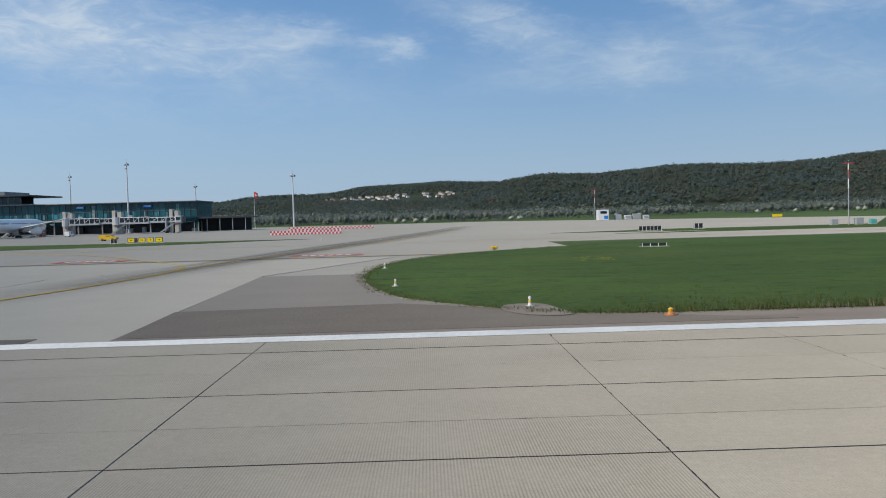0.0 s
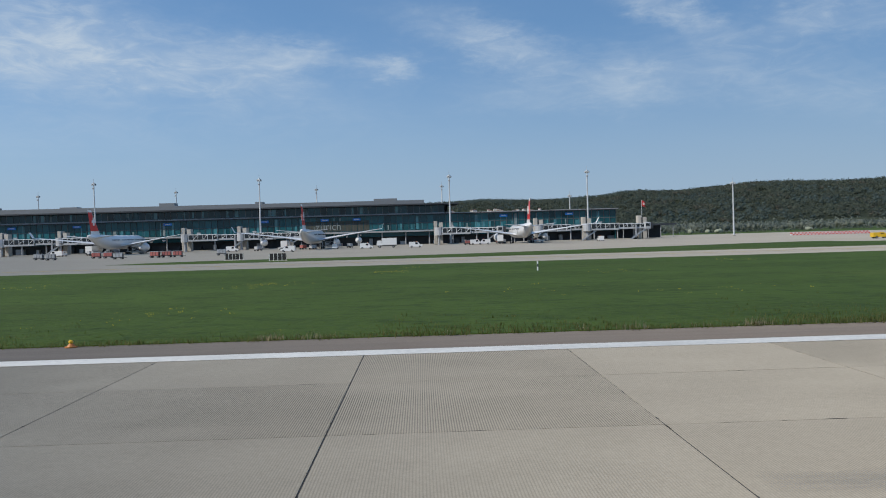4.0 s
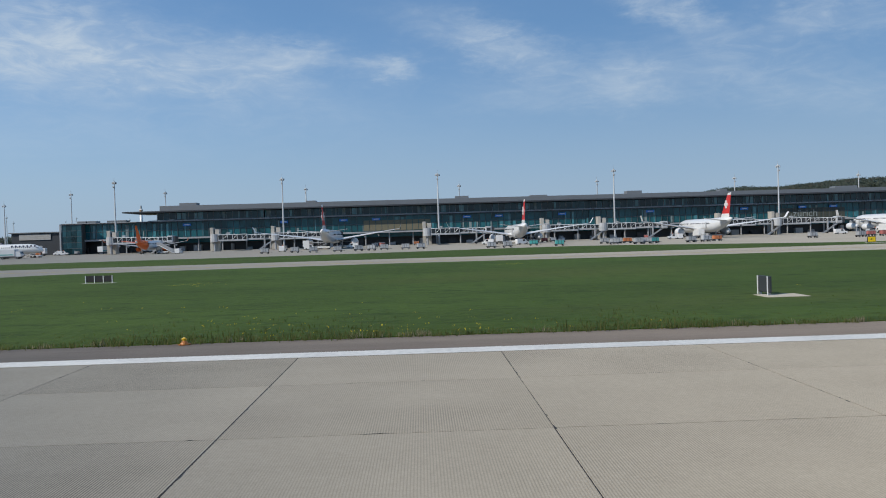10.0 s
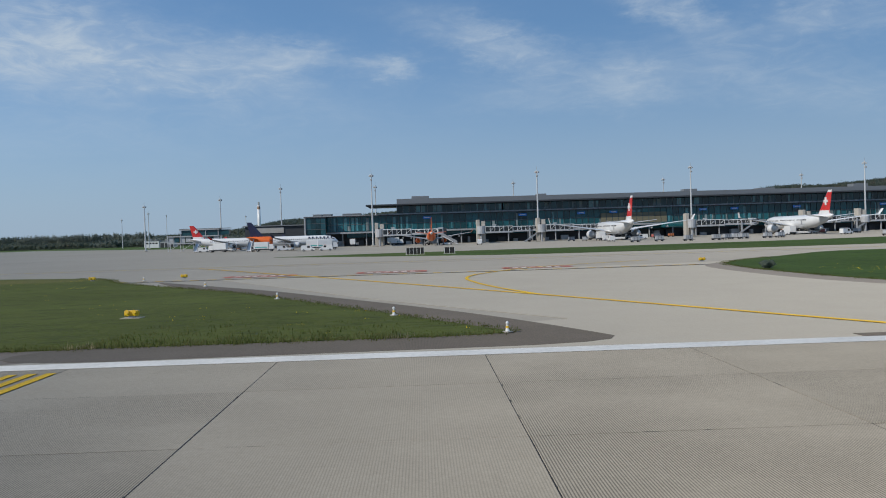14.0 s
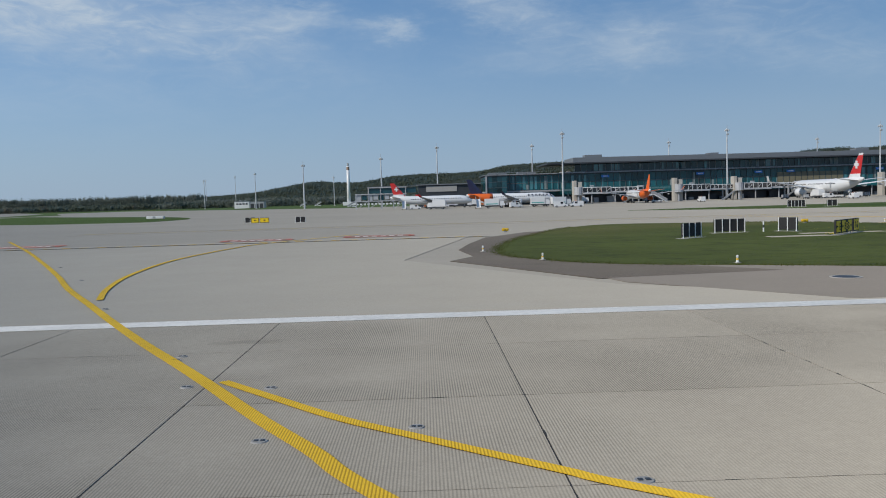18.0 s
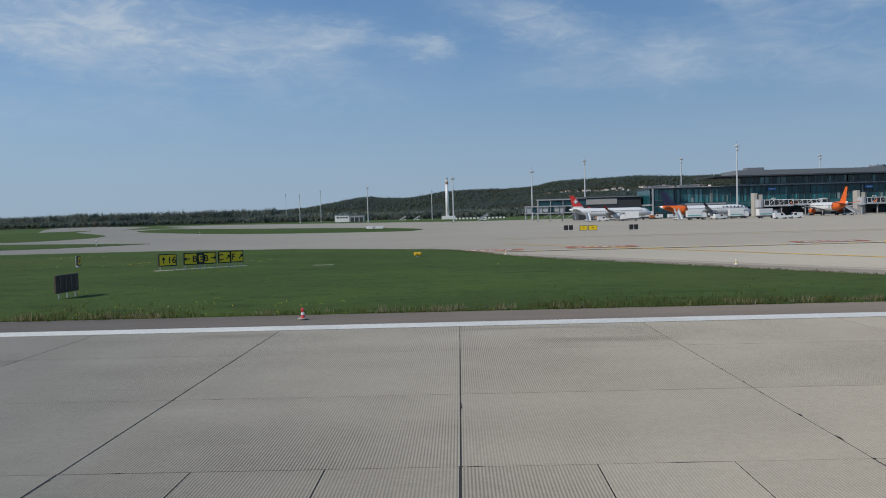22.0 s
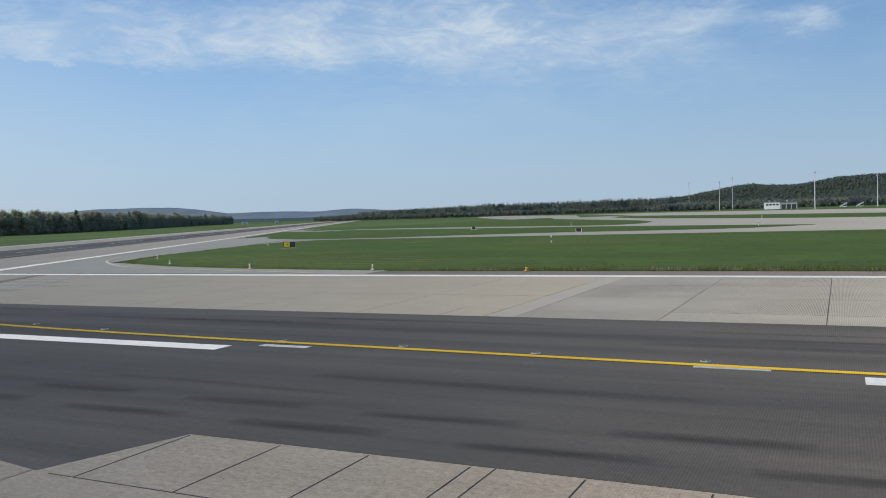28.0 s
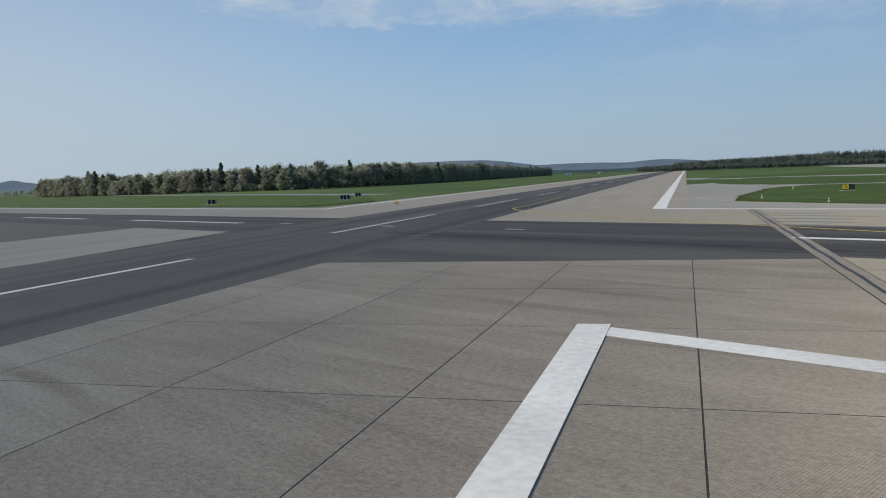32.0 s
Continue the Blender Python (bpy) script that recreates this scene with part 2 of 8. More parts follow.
def paving(name, dark, light, grooves=0.0, random=0.0, streak=0.3, rubber=0.0, turn=0.0, rough=0.85, speck=0.0, uneven=1.0):
    """Worn concrete or asphalt: large stains, medium blotches, grain, streaks along x, and saw-cut grooves across."""
    m = bpy.data.materials.new(name)
    n, l, p = nodes_of(m)
    p.inputs["Roughness"].default_value = rough
    p.inputs["Diffuse Roughness"].default_value = 1.0
    p.inputs["Specular IOR Level"].default_value = 0.2
    geo = n.new("ShaderNodeNewGeometry")
    mp = n.new("ShaderNodeMapping"); mp.inputs["Rotation"].default_value = (0, 0, turn)
    l.new(geo.outputs["Position"], mp.inputs[0])

    def noise_at(scale, detail=4, stretch=(1, 1, 1), rough_=0.6):
        q = n.new("ShaderNodeMapping"); q.inputs["Scale"].default_value = stretch
        l.new(mp.outputs[0], q.inputs[0])
        t = n.new("ShaderNodeTexNoise")
        t.inputs["Scale"].default_value, t.inputs["Detail"].default_value, t.inputs["Roughness"].default_value = scale, detail, rough_
        l.new(q.outputs[0], t.inputs["Vector"])
        return t.outputs["Fac"]

    def calc(op, a, b):
        t = n.new("ShaderNodeMath"); t.operation = op
        for i, v in enumerate((a, b)):
            if isinstance(v, (int, float)):
                t.inputs[i].default_value = v
            else:
                l.new(v, t.inputs[i])
        return t.outputs[0]

    f = calc("MULTIPLY", noise_at(0.035, 5), 0.9)
    f = calc("ADD", f, calc("MULTIPLY", noise_at(0.4, 5), 0.55))
    f = calc("ADD", f, calc("MULTIPLY", noise_at(7.0, 5, (1, 1, 1), 0.75), 0.9))
    f = calc("ADD", f, calc("MULTIPLY", noise_at(30.0, 4, (1, 1, 1), 0.85), 1.7))
    f = calc("ADD", f, calc("MULTIPLY", noise_at(0.55, 4, (0.06, 1, 1)), streak))
    if streak > 0.5:
        f = calc("ADD", f, calc("MULTIPLY", calc("SUBTRACT", noise_at(2.2, 5, (0.05, 1, 1), 0.7), 0.5), streak * 0.6))
    if speck:
        # exposed stones and pits a few centimetres wide
        f = calc("ADD", f, calc("MULTIPLY", calc("SUBTRACT", noise_at(11.0, 3, (0.8, 1.2, 1), 0.9), 0.5), speck))
        f = calc("ADD", f, calc("MULTIPLY", calc("SUBTRACT", noise_at(0.7, 6, (0.4, 1.0, 1), 0.75), 0.5), speck * 0.3))
    if random:
        info = n.new("ShaderNodeObjectInfo")
        f = calc("ADD", f, calc("MULTIPLY", calc("SUBTRACT", info.outputs["Random"], 0.5), random))
    mid = (0.9 + 0.55 + 0.9 + 1.7 + streak) / 2
    r = n.new("ShaderNodeMapRange")
    r.inputs[1].default_value, r.inputs[2].default_value = mid - 0.56, mid + 0.56
    l.new(f, r.inputs[0])
    mx = n.new("ShaderNodeMix"); mx.data_type = "RGBA"
    mx.inputs[6].default_value, mx.inputs[7].default_value = (*dark, 1), (*light, 1)
    l.new(r.outputs[0], mx.inputs[0])
    colour = mx.outputs[2]
    if rubber:
        k = n.new("ShaderNodeMapRange"); k.inputs[1].default_value, k.inputs[2].default_value = 0.42, 0.66
        l.new(noise_at(0.3, 4, (0.03, 1, 1)), k.inputs[0])
        m2 = n.new("ShaderNodeMix"); m2.data_type = "RGBA"
        m2.inputs[7].default_value = (0.03, 0.03, 0.031, 1)
        l.new(calc("MULTIPLY", k.outputs[0], rubber), m2.inputs[0]); l.new(colour, m2.inputs[6])
        colour = m2.outputs[2]
    grain = noise_at(60.0, 2)
    height = calc("MULTIPLY", grain, 0.15)
    if grooves:
        sp = n.new("ShaderNodeSeparateXYZ"); l.new(mp.outputs[0], sp.inputs[0])
        g = calc("FRACT", calc("MULTIPLY", sp.outputs["X"], 24.0), 0.0)
        g = calc("ABSOLUTE", calc("SUBTRACT", g, 0.5), 0.0)
        gr = n.new("ShaderNodeMapRange"); gr.inputs[1].default_value, gr.inputs[2].default_value = 0.14, 0.30
        l.new(g, gr.inputs[0])
        worn = n.new("ShaderNodeMapRange"); worn.inputs[1].default_value, worn.inputs[2].default_value = 0.25, 0.62
        l.new(noise_at(0.22, 4), worn.inputs[0])
        deep = grooves
        if random:
            slab = n.new("ShaderNodeObjectInfo")
            deep = calc("MULTIPLY", calc("ADD", calc("POWER", calc("FRACT", calc("MULTIPLY", slab.outputs["Random"], 7.31), 0.0), 1.6), 0.42 / uneven), grooves * 0.9 * uneven)
        dk = calc("SUBTRACT", 1.0, calc("MULTIPLY", calc("MULTIPLY", calc("SUBTRACT", 1.0, gr.outputs[0]), deep), worn.outputs[0]))
        sc = n.new("ShaderNodeVectorMath"); sc.operation = "SCALE"
        l.new(colour, sc.inputs[0]); l.new(dk, sc.inputs["Scale"])
        colour = sc.outputs[0]
        height = calc("ADD", height, calc("MULTIPLY", gr.outputs[0], 0.5))
    l.new(colour, p.inputs["Base Color"])
    bp = n.new("ShaderNodeBump"); bp.inputs["Strength"].default_value = 0.35; bp.inputs["Distance"].default_value = 0.006
    l.new(height, bp.inputs["Height"]), l.new(bp.outputs["Normal"], p.inputs["Normal"])
    return m


def smear(name, base, cover):
    """Rubber rubbed into the paving: thins out to its ends and sides, patchy."""
    m = bpy.data.materials.new(name)
    n, l, p = nodes_of(m)
    p.inputs["Base Color"].default_value, p.inputs["Roughness"].default_value = (*base, 1), 0.85
    p.inputs["Specular IOR Level"].default_value = 0.2
    co, sp = n.new("ShaderNodeTexCoord"), n.new("ShaderNodeSeparateXYZ")
    l.new(co.outputs["UV"], sp.inputs[0])

    def calc(op, a, b):
        t = n.new("ShaderNodeMath"); t.operation = op
        for i, v in enumerate((a, b)):
            if isinstance(v, (int, float)):
                t.inputs[i].default_value = v
            else:
                l.new(v, t.inputs[i])
        return t.outputs[0]

    def hump(v):
        return calc("MULTIPLY", calc("MULTIPLY", v, calc("SUBTRACT", 1.0, v)), 4.0)

    geo, t, q = n.new("ShaderNodeNewGeometry"), n.new("ShaderNodeTexNoise"), n.new("ShaderNodeMapping")
    q.inputs["Scale"].default_value = (0.25, 1.6, 1)
    l.new(geo.outputs["Position"], q.inputs[0]), l.new(q.outputs[0], t.inputs["Vector"])
    t.inputs["Scale"].default_value, t.inputs["Detail"].default_value, t.inputs["Roughness"].default_value = 3.0, 6, 0.75
    a = calc("MULTIPLY", calc("POWER", hump(sp.outputs["X"]), 0.5), calc("POWER", hump(sp.outputs["Y"]), 1.1))
    a = calc("MULTIPLY", calc("MULTIPLY", a, calc("MINIMUM", calc("ADD", calc("MULTIPLY", t.outputs["Fac"], 1.8), -0.1), 1.0)), cover)
    l.new(a, p.inputs["Alpha"])
    return m


def turf(name, tints):
    """Mown and wild grass: several tints mixed by noise of three sizes."""
    m = bpy.data.materials.new(name)
    n, l, p = nodes_of(m)
    p.inputs["Roughness"].default_value, p.inputs["Specular IOR Level"].default_value = 0.9, 0.15
    geo = n.new("ShaderNodeNewGeometry")
    colour = None
    for i, (tint, scale, lo, hi) in enumerate(tints):
        if colour is None:
            rgb = n.new("ShaderNodeRGB"); rgb.outputs[0].default_value = (*tint, 1)
            colour = rgb.outputs[0]
            continue
        q = n.new("ShaderNodeMapping"); q.inputs["Location"].default_value = (i * 13.7, i * 5.1, 0); q.inputs["Scale"].default_value = (0.55, 1, 1)
        l.new(geo.outputs["Position"], q.inputs[0])
        t = n.new("ShaderNodeTexNoise"); t.inputs["Scale"].default_value, t.inputs["Detail"].default_value = scale, 6
        l.new(q.outputs[0], t.inputs["Vector"])
        k = n.new("ShaderNodeMapRange"); k.inputs[1].default_value, k.inputs[2].default_value = lo, hi
        l.new(t.outputs["Fac"], k.inputs[0])
        mx = n.new("ShaderNodeMix"); mx.data_type = "RGBA"
        l.new(k.outputs[0], mx.inputs[0]); l.new(colour, mx.inputs[6]); mx.inputs[7].default_value = (*tint, 1)
        colour = mx.outputs[2]
    l.new(colour, p.inputs["Base Color"])
    b = n.new("ShaderNodeTexNoise"); b.inputs["Scale"].default_value, b.inputs["Detail"].default_value = 2.5, 8
    l.new(geo.outputs["Position"], b.inputs["Vector"])
    bp = n.new("ShaderNodeBump"); bp.inputs["Strength"].default_value = 0.6; bp.inputs["Distance"].default_value = 0.2
    l.new(b.outputs["Fac"], bp.inputs["Height"]), l.new(bp.outputs["Normal"], p.inputs["Normal"])
    return m


def leafy(name, a, b, scale=0.25, relief=1.0, through_leaf=0.5, single=1.0):
    """Foliage, its tint varied clump by clump and inside each clump."""
    m = bpy.data.materials.new(name)
    n, l, p = nodes_of(m)
    p.inputs["Roughness"].default_value, p.inputs["Specular IOR Level"].default_value = 0.85, 0.15
    geo = n.new("ShaderNodeNewGeometry")
    t = n.new("ShaderNodeTexNoise"); t.inputs["Scale"].default_value, t.inputs["Detail"].default_value = scale, 6
    l.new(geo.outputs["Position"], t.inputs["Vector"])
    s = n.new("ShaderNodeMath"); s.operation = "MULTIPLY_ADD"
    l.new(geo.outputs["Random Per Island"], s.inputs[0]), l.new(t.outputs["Fac"], s.inputs[2])
    s.inputs[1].default_value = single
    k = n.new("ShaderNodeMapRange"); k.inputs[1].default_value, k.inputs[2].default_value = 0.3 + 0.1 * single, 0.7 + 0.9 * single
    l.new(s.outputs[0], k.inputs[0])
    mx = n.new("ShaderNodeMix"); mx.data_type = "RGBA"
    mx.inputs[6].default_value, mx.inputs[7].default_value = (*a, 1), (*b, 1)
    l.new(k.outputs[0], mx.inputs[0]); l.new(mx.outputs[2], p.inputs["Base Color"])
    # light that passes through the leaves
    tl = n.new("ShaderNodeBsdfTranslucent")
    l.new(mx.outputs[2], tl.inputs["Color"])
    ms = n.new("ShaderNodeMixShader"); ms.inputs[0].default_value = through_leaf
    l.new(p.outputs[0], ms.inputs[1]); l.new(tl.outputs[0], ms.inputs[2])
    l.new(ms.outputs[0], n["Material Output"].inputs["Surface"])
    if not relief:
        return m
    bp = n.new("ShaderNodeBump"); bp.inputs["Strength"].default_value = relief; bp.inputs["Distance"].default_value = 0.4
    c = n.new("ShaderNodeTexNoise"); c.inputs["Scale"].default_value, c.inputs["Detail"].default_value = 1.2, 6
    l.new(geo.outputs["Position"], c.inputs["Vector"]); l.new(c.outputs["Fac"], bp.inputs["Height"]); l.new(bp.outputs["Normal"], p.inputs["Normal"])
    return m


CONCRETE = paving("runway_concrete", (0.245, 0.218, 0.172), (0.404, 0.359, 0.286), grooves=0.50, random=0.2)
CONCRETE_WEST = paving("deep_grooved_concrete", (0.257, 0.231, 0.186), (0.424, 0.381, 0.309), grooves=0.78, random=0.12, uneven=0.45)
CONCRETE_EAST = paving("worn_grooved_concrete", (0.245, 0.218, 0.172), (0.404, 0.359, 0.286), grooves=0.28, random=0.2)
CONCRETE_NEW = paving("patch_concrete", (0.323, 0.288, 0.230), (0.427, 0.382, 0.308), grooves=0.12)
CONCRETE_SOUTH = paving("south_concrete", (0.223, 0.182, 0.137), (0.424, 0.353, 0.269), grooves=0.12, random=0.25, streak=1.1, speck=2.4)
CONCRETE_SMOOTH = paving("smooth_concrete", (0.313, 0.262, 0.191), (0.449, 0.378, 0.280), streak=0.3, speck=1.2)
CROSS_CONCRETE = paving("crossing_concrete", (0.299, 0.248, 0.188), (0.463, 0.386, 0.299), streak=0.9, turn=radians(60), speck=1.2)
APRON = paving("apron_concrete", (0.291, 0.264, 0.217), (0.403, 0.368, 0.304), streak=0.15)
APRON_FAR = paving("far_apron_concrete", (0.245, 0.224, 0.186), (0.352, 0.322, 0.270), streak=0.4)
ASPHALT = paving("asphalt", (0.100, 0.084, 0.066), (0.184, 0.155, 0.123), grooves=0.34, random=0.2, speck=1.6)
ASPHALT_RUB = paving("runway_asphalt", (0.081, 0.071, 0.060), (0.150, 0.133, 0.113), grooves=0.20, rubber=0.75, speck=1.4)
ASPHALT_RUB34 = paving("cross_runway_asphalt", (0.083, 0.073, 0.062), (0.164, 0.145, 0.124), rubber=0.75, turn=radians(60), speck=1.4)
SHOULDER = paving("shoulder_asphalt", (0.134, 0.111, 0.092), (0.217, 0.183, 0.150), streak=1.6)
FILLET = paving("fillet_asphalt", (0.168, 0.146, 0.120), (0.248, 0.217, 0.182), streak=0.3)
JOINT = mat("joint_filler", (0.035, 0.033, 0.031), 0.9, vary=0.4, scale=1.5)
SLOT = mat("slot_drain_steel", (0.016, 0.020, 0.028), 0.6, vary=0.5, scale=1.2)
WHITE = mat("white_marking", (0.68, 0.655, 0.60), 0.7, vary=0.20, scale=0.5, fine=7)
WHITE_OLD = mat("worn_white_marking", (0.42, 0.41, 0.39), 0.75, vary=0.35, scale=0.9, fine=6)
YELLOW = paving("yellow_marking", (0.58, 0.365, 0.026), (0.76, 0.485, 0.036), grooves=0.45, streak=0.2)
YELLOW_PALE = mat("pale_yellow_marking", (0.50, 0.43, 0.24), 0.8, vary=0.25, scale=0.7)
YELLOW_OLD = mat("worn_yellow_marking", (0.46, 0.34, 0.085), 0.8, vary=0.3, scale=0.7, fine=9)
RED = mat("red_marking", (0.46, 0.13, 0.09), 0.75, vary=0.2, scale=0.7)
SMEAR = smear("tyre_rubber_smear", (0.030, 0.028, 0.026), 0.40)
SMEAR_FAINT = smear("faint_rubber_smear", (0.040, 0.037, 0.034), 0.26)
STRAW_SMEAR = smear("mown_dry_stripe", (0.17, 0.165, 0.055), 0.6)
SCUFF = smear("faint_scuff", (0.06, 0.055, 0.048), 0.16)
SCUFF_PALE = smear("pale_scuff", (0.40, 0.36, 0.31), 0.28)
PALE_SMEAR = smear("pale_scraped_smear", (0.36, 0.33, 0.28), 0.55)
BLUE_SMEAR = smear("blue_sealant_smear", (0.085, 0.110, 0.140), 0.6)
BLACK = mat("black_marking", (0.03, 0.03, 0.032), 0.8, vary=0.3)
GRASS = turf("grass", [((0.050, 0.081, 0.0155), 0, 0, 0), ((0.068, 0.109, 0.021), 0.12, 0.40, 0.62), ((0.030, 0.054, 0.0115), 0.6, 0.52, 0.74), ((0.090, 0.106, 0.028), 0.045, 0.54, 0.78), ((0.077, 0.119, 0.023), 4.0, 0.46, 0.80), ((0.036, 0.062, 0.013), 1.5, 0.53, 0.73), ((0.12, 0.13, 0.034), 12.0, 0.66, 0.82)])
GRASS_DRY = turf("dry_grass", [((0.068, 0.082, 0.017), 0, 0, 0), ((0.092, 0.110, 0.024), 0.12, 0.40, 0.62), ((0.044, 0.056, 0.014), 0.9, 0.48, 0.72), ((0.135, 0.120, 0.040), 0.05, 0.58, 0.80), ((0.100, 0.112, 0.026), 5.0, 0.48, 0.80), ((0.15, 0.13, 0.04), 14.0, 0.66, 0.82)])
MEADOW = turf("far_grass", [((0.055, 0.092, 0.022), 0, 0, 0), ((0.092, 0.135, 0.036), 0.012, 0.40, 0.62), ((0.045, 0.072, 0.020), 0.06, 0.52, 0.75), ((0.14, 0.145, 0.06), 0.02, 0.62, 0.80)])
FOREST = turf("wood_floor", [((0.034, 0.042, 0.024), 0, 0, 0), ((0.050, 0.058, 0.032), 0.02, 0.42, 0.62), ((0.028, 0.036, 0.022), 0.08, 0.50, 0.72), ((0.064, 0.066, 0.036), 0.3, 0.60, 0.80)])
# west wood leaf tones are raised above real leaves to stand for air haze
LEAF_BUD = leafy("budding_leaves", (0.270, 0.263, 0.218), (0.398, 0.385, 0.310), 0.06, 0.0, 0.65, 0.4)
LEAF = leafy("spring_leaves", (0.271, 0.290, 0.208), (0.442, 0.445, 0.317), 0.06, 0.0, 0.65, 0.4)
LEAF_BROWN = leafy("budding_twigs", (0.108, 0.108, 0.088), (0.154, 0.152, 0.115), 0.05, 0.0, 0.5, 0.3)
# belt, hill and far conifer leaves lean grey-blue, air haze put into their colour
LEAF_BELT = leafy("hazed_belt_leaves", (0.136, 0.161, 0.146), (0.277, 0.300, 0.243), 0.04, 0.0, 0.5, 0.45)
LEAF_FAR = leafy("hazed_hill_leaves", (0.082, 0.102, 0.083), (0.132, 0.152, 0.113), 0.03, 0.0, 0.5, 0.3)
LEAF_DARK = leafy("conifer_needles", (0.106, 0.140, 0.120), (0.199, 0.233, 0.176), 0.12, 0.0, 0.6)
LEAF_PINE = leafy("hazed_far_needles", (0.081, 0.112, 0.107), (0.132, 0.169, 0.149), 0.02, 0.0, 0.5, 0.3)
BLADE = leafy("grass_blades", (0.070, 0.105, 0.020), (0.20, 0.185, 0.075), 0.6, 0.0, 0.6)
BLADE_GREEN = leafy("long_grass", (0.105, 0.150, 0.028), (0.150, 0.195, 0.042), 0.6, 0.0, 0.7)
BLADE_DRY = leafy("dry_straw", (0.23, 0.20, 0.105), (0.40, 0.35, 0.21), 0.6, 0.0, 0.6)
PETAL = mat("yellow_petals", (0.62, 0.48, 0.02), 0.7, vary=0.15)
BARK = mat("bark", (0.06, 0.05, 0.04), 0.9, vary=0.3, bump=0.6)
STEEL = mat("galvanised_steel", (0.46, 0.47, 0.48), 0.45, 0.7, vary=0.1)
FITTING = mat("dull_pale_casting", (0.30, 0.29, 0.27), 0.8, vary=0.25, scale=3.0)
MAST = mat("pale_mast_steel", (0.50, 0.52, 0.53), 0.5, vary=0.1)
GREY = mat("grey_paint", (0.33, 0.34, 0.35), 0.5, vary=0.08)
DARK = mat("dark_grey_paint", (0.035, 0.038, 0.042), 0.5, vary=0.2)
BLACKM = mat("black_rubber", (0.018, 0.018, 0.019), 0.8, vary=0.2)
WPAINT = mat("white_paint", (0.72, 0.72, 0.71), 0.35, vary=0.05, scale=0.5, coat=0.3)
BRIDGE = mat("bridge_panels", (0.40, 0.41, 0.42), 0.45, vary=0.25, scale=0.6)
STREAK_PALE = mat("pale_glass_streak", (0.20, 0.25, 0.25), 0.7, vary=0.3, scale=0.5)
MULLION = mat("dark_mullion", (0.10, 0.115, 0.12), 0.4, vary=0.1)
APRON_WORN = paving("tyre_worn_concrete", (0.240, 0.218, 0.184), (0.342, 0.312, 0.266), streak=0.3)
CPILLAR = mat("pale_concrete", (0.42, 0.39, 0.34), 0.8, vary=0.12, scale=0.7)
ROOFM = mat("roof_sheet_metal", (0.20, 0.21, 0.22), 0.45, 0.3, vary=0.08, scale=0.2)
CANOPY = mat("dark_canopy", (0.040, 0.044, 0.050), 0.5, vary=0.15, scale=0.3)
LIGHT_BASE = mat("weathered_orange", (0.46, 0.17, 0.04), 0.5, vary=0.15, scale=3)
CARTCLOTH = mat("grey_cart_curtain", (0.40, 0.41, 0.42), 0.6, vary=0.3, scale=0.5, fine=3, random=0.8)
TEAL_LIT = mat("teal_reflection_glass", (0.05, 0.20, 0.23), 0.10, vary=0.5, scale=0.3, spec=0.8)
ORANGE_DULL = mat("faded_orange", (0.52, 0.17, 0.06), 0.5, vary=0.15)
ORANGE = mat("orange_paint", (0.75, 0.14, 0.02), 0.4, vary=0.06)
REDP = mat("red_paint", (0.58, 0.035, 0.03), 0.35, vary=0.06, coat=0.3)
NAVY = mat("navy_paint", (0.02, 0.022, 0.06), 0.35, vary=0.1, coat=0.3)
BLUE = mat("blue_sign", (0.02, 0.20, 0.62), 0.4, vary=0.05)
YSIGN = mat("yellow_sign", (0.80, 0.56, 0.01), 0.45, vary=0.06)
PINK = mat("red_cart", (0.42, 0.13, 0.11), 0.5, vary=0.1)
TEAL = mat("teal_paint", (0.08, 0.38, 0.36), 0.5, vary=0.1)
YCAR = mat("yellow_paint", (0.72, 0.44, 0.02), 0.35, vary=0.06, coat=0.4)
BLIND = mat("drawn_blind", (0.17, 0.155, 0.10), 0.6, vary=0.12)
BLIND_DIM = mat("dim_blind", (0.062, 0.066, 0.050), 0.6, vary=0.2)
# the dimness of the indoor halls is put into this dark colour
INNER = mat("painted_dim_interior", (0.05, 0.055, 0.055), 0.8, vary=0.6, scale=0.5)
# pane tones vary at random, standing in for sky reflections
GLASS = mat("facade_glass", (0.013, 0.088, 0.104), 0.12, vary=0.75, scale=0.10, fine=1.6, spec=0.45, random=1.2)
GLASS_UP = mat("upper_facade_glass", (0.018, 0.062, 0.076), 0.12, vary=0.85, scale=0.15, fine=1.7, spec=0.45, random=1.4)
WINDOW = mat("dark_glazing", (0.012, 0.014, 0.018), 0.08, vary=0.2, spec=0.8)


# ---- mesh helpers ----
def to_ob(name, bm, material, smooth=False):
    me = bpy.data.meshes.new(name)
    bm.to_mesh(me)
    bm.free()
    me.materials.append(material)
    if smooth:
        me.polygons.foreach_set("use_smooth", [True] * len(me.polygons))
    return new(name, me)


def part(name, bm, material, parent, label="", smooth=False):
    ob = to_ob(name, bm, material, smooth)
    ob.parent = parent
    if label:
        tagged(ob, label)
    return ob


def again(name, mesh, parent, m=None):
    """One more object on the same mesh, under the same thing."""
    ob = new(name, mesh)
    ob.parent = parent
    if m is not None:
        ob.matrix_basis = m
    return ob


def thing(name, m, label, category, group="", kind=""):
    ob = new(name)
    ob.matrix_world = m
    return tagged(ob, label, category, group, kind)


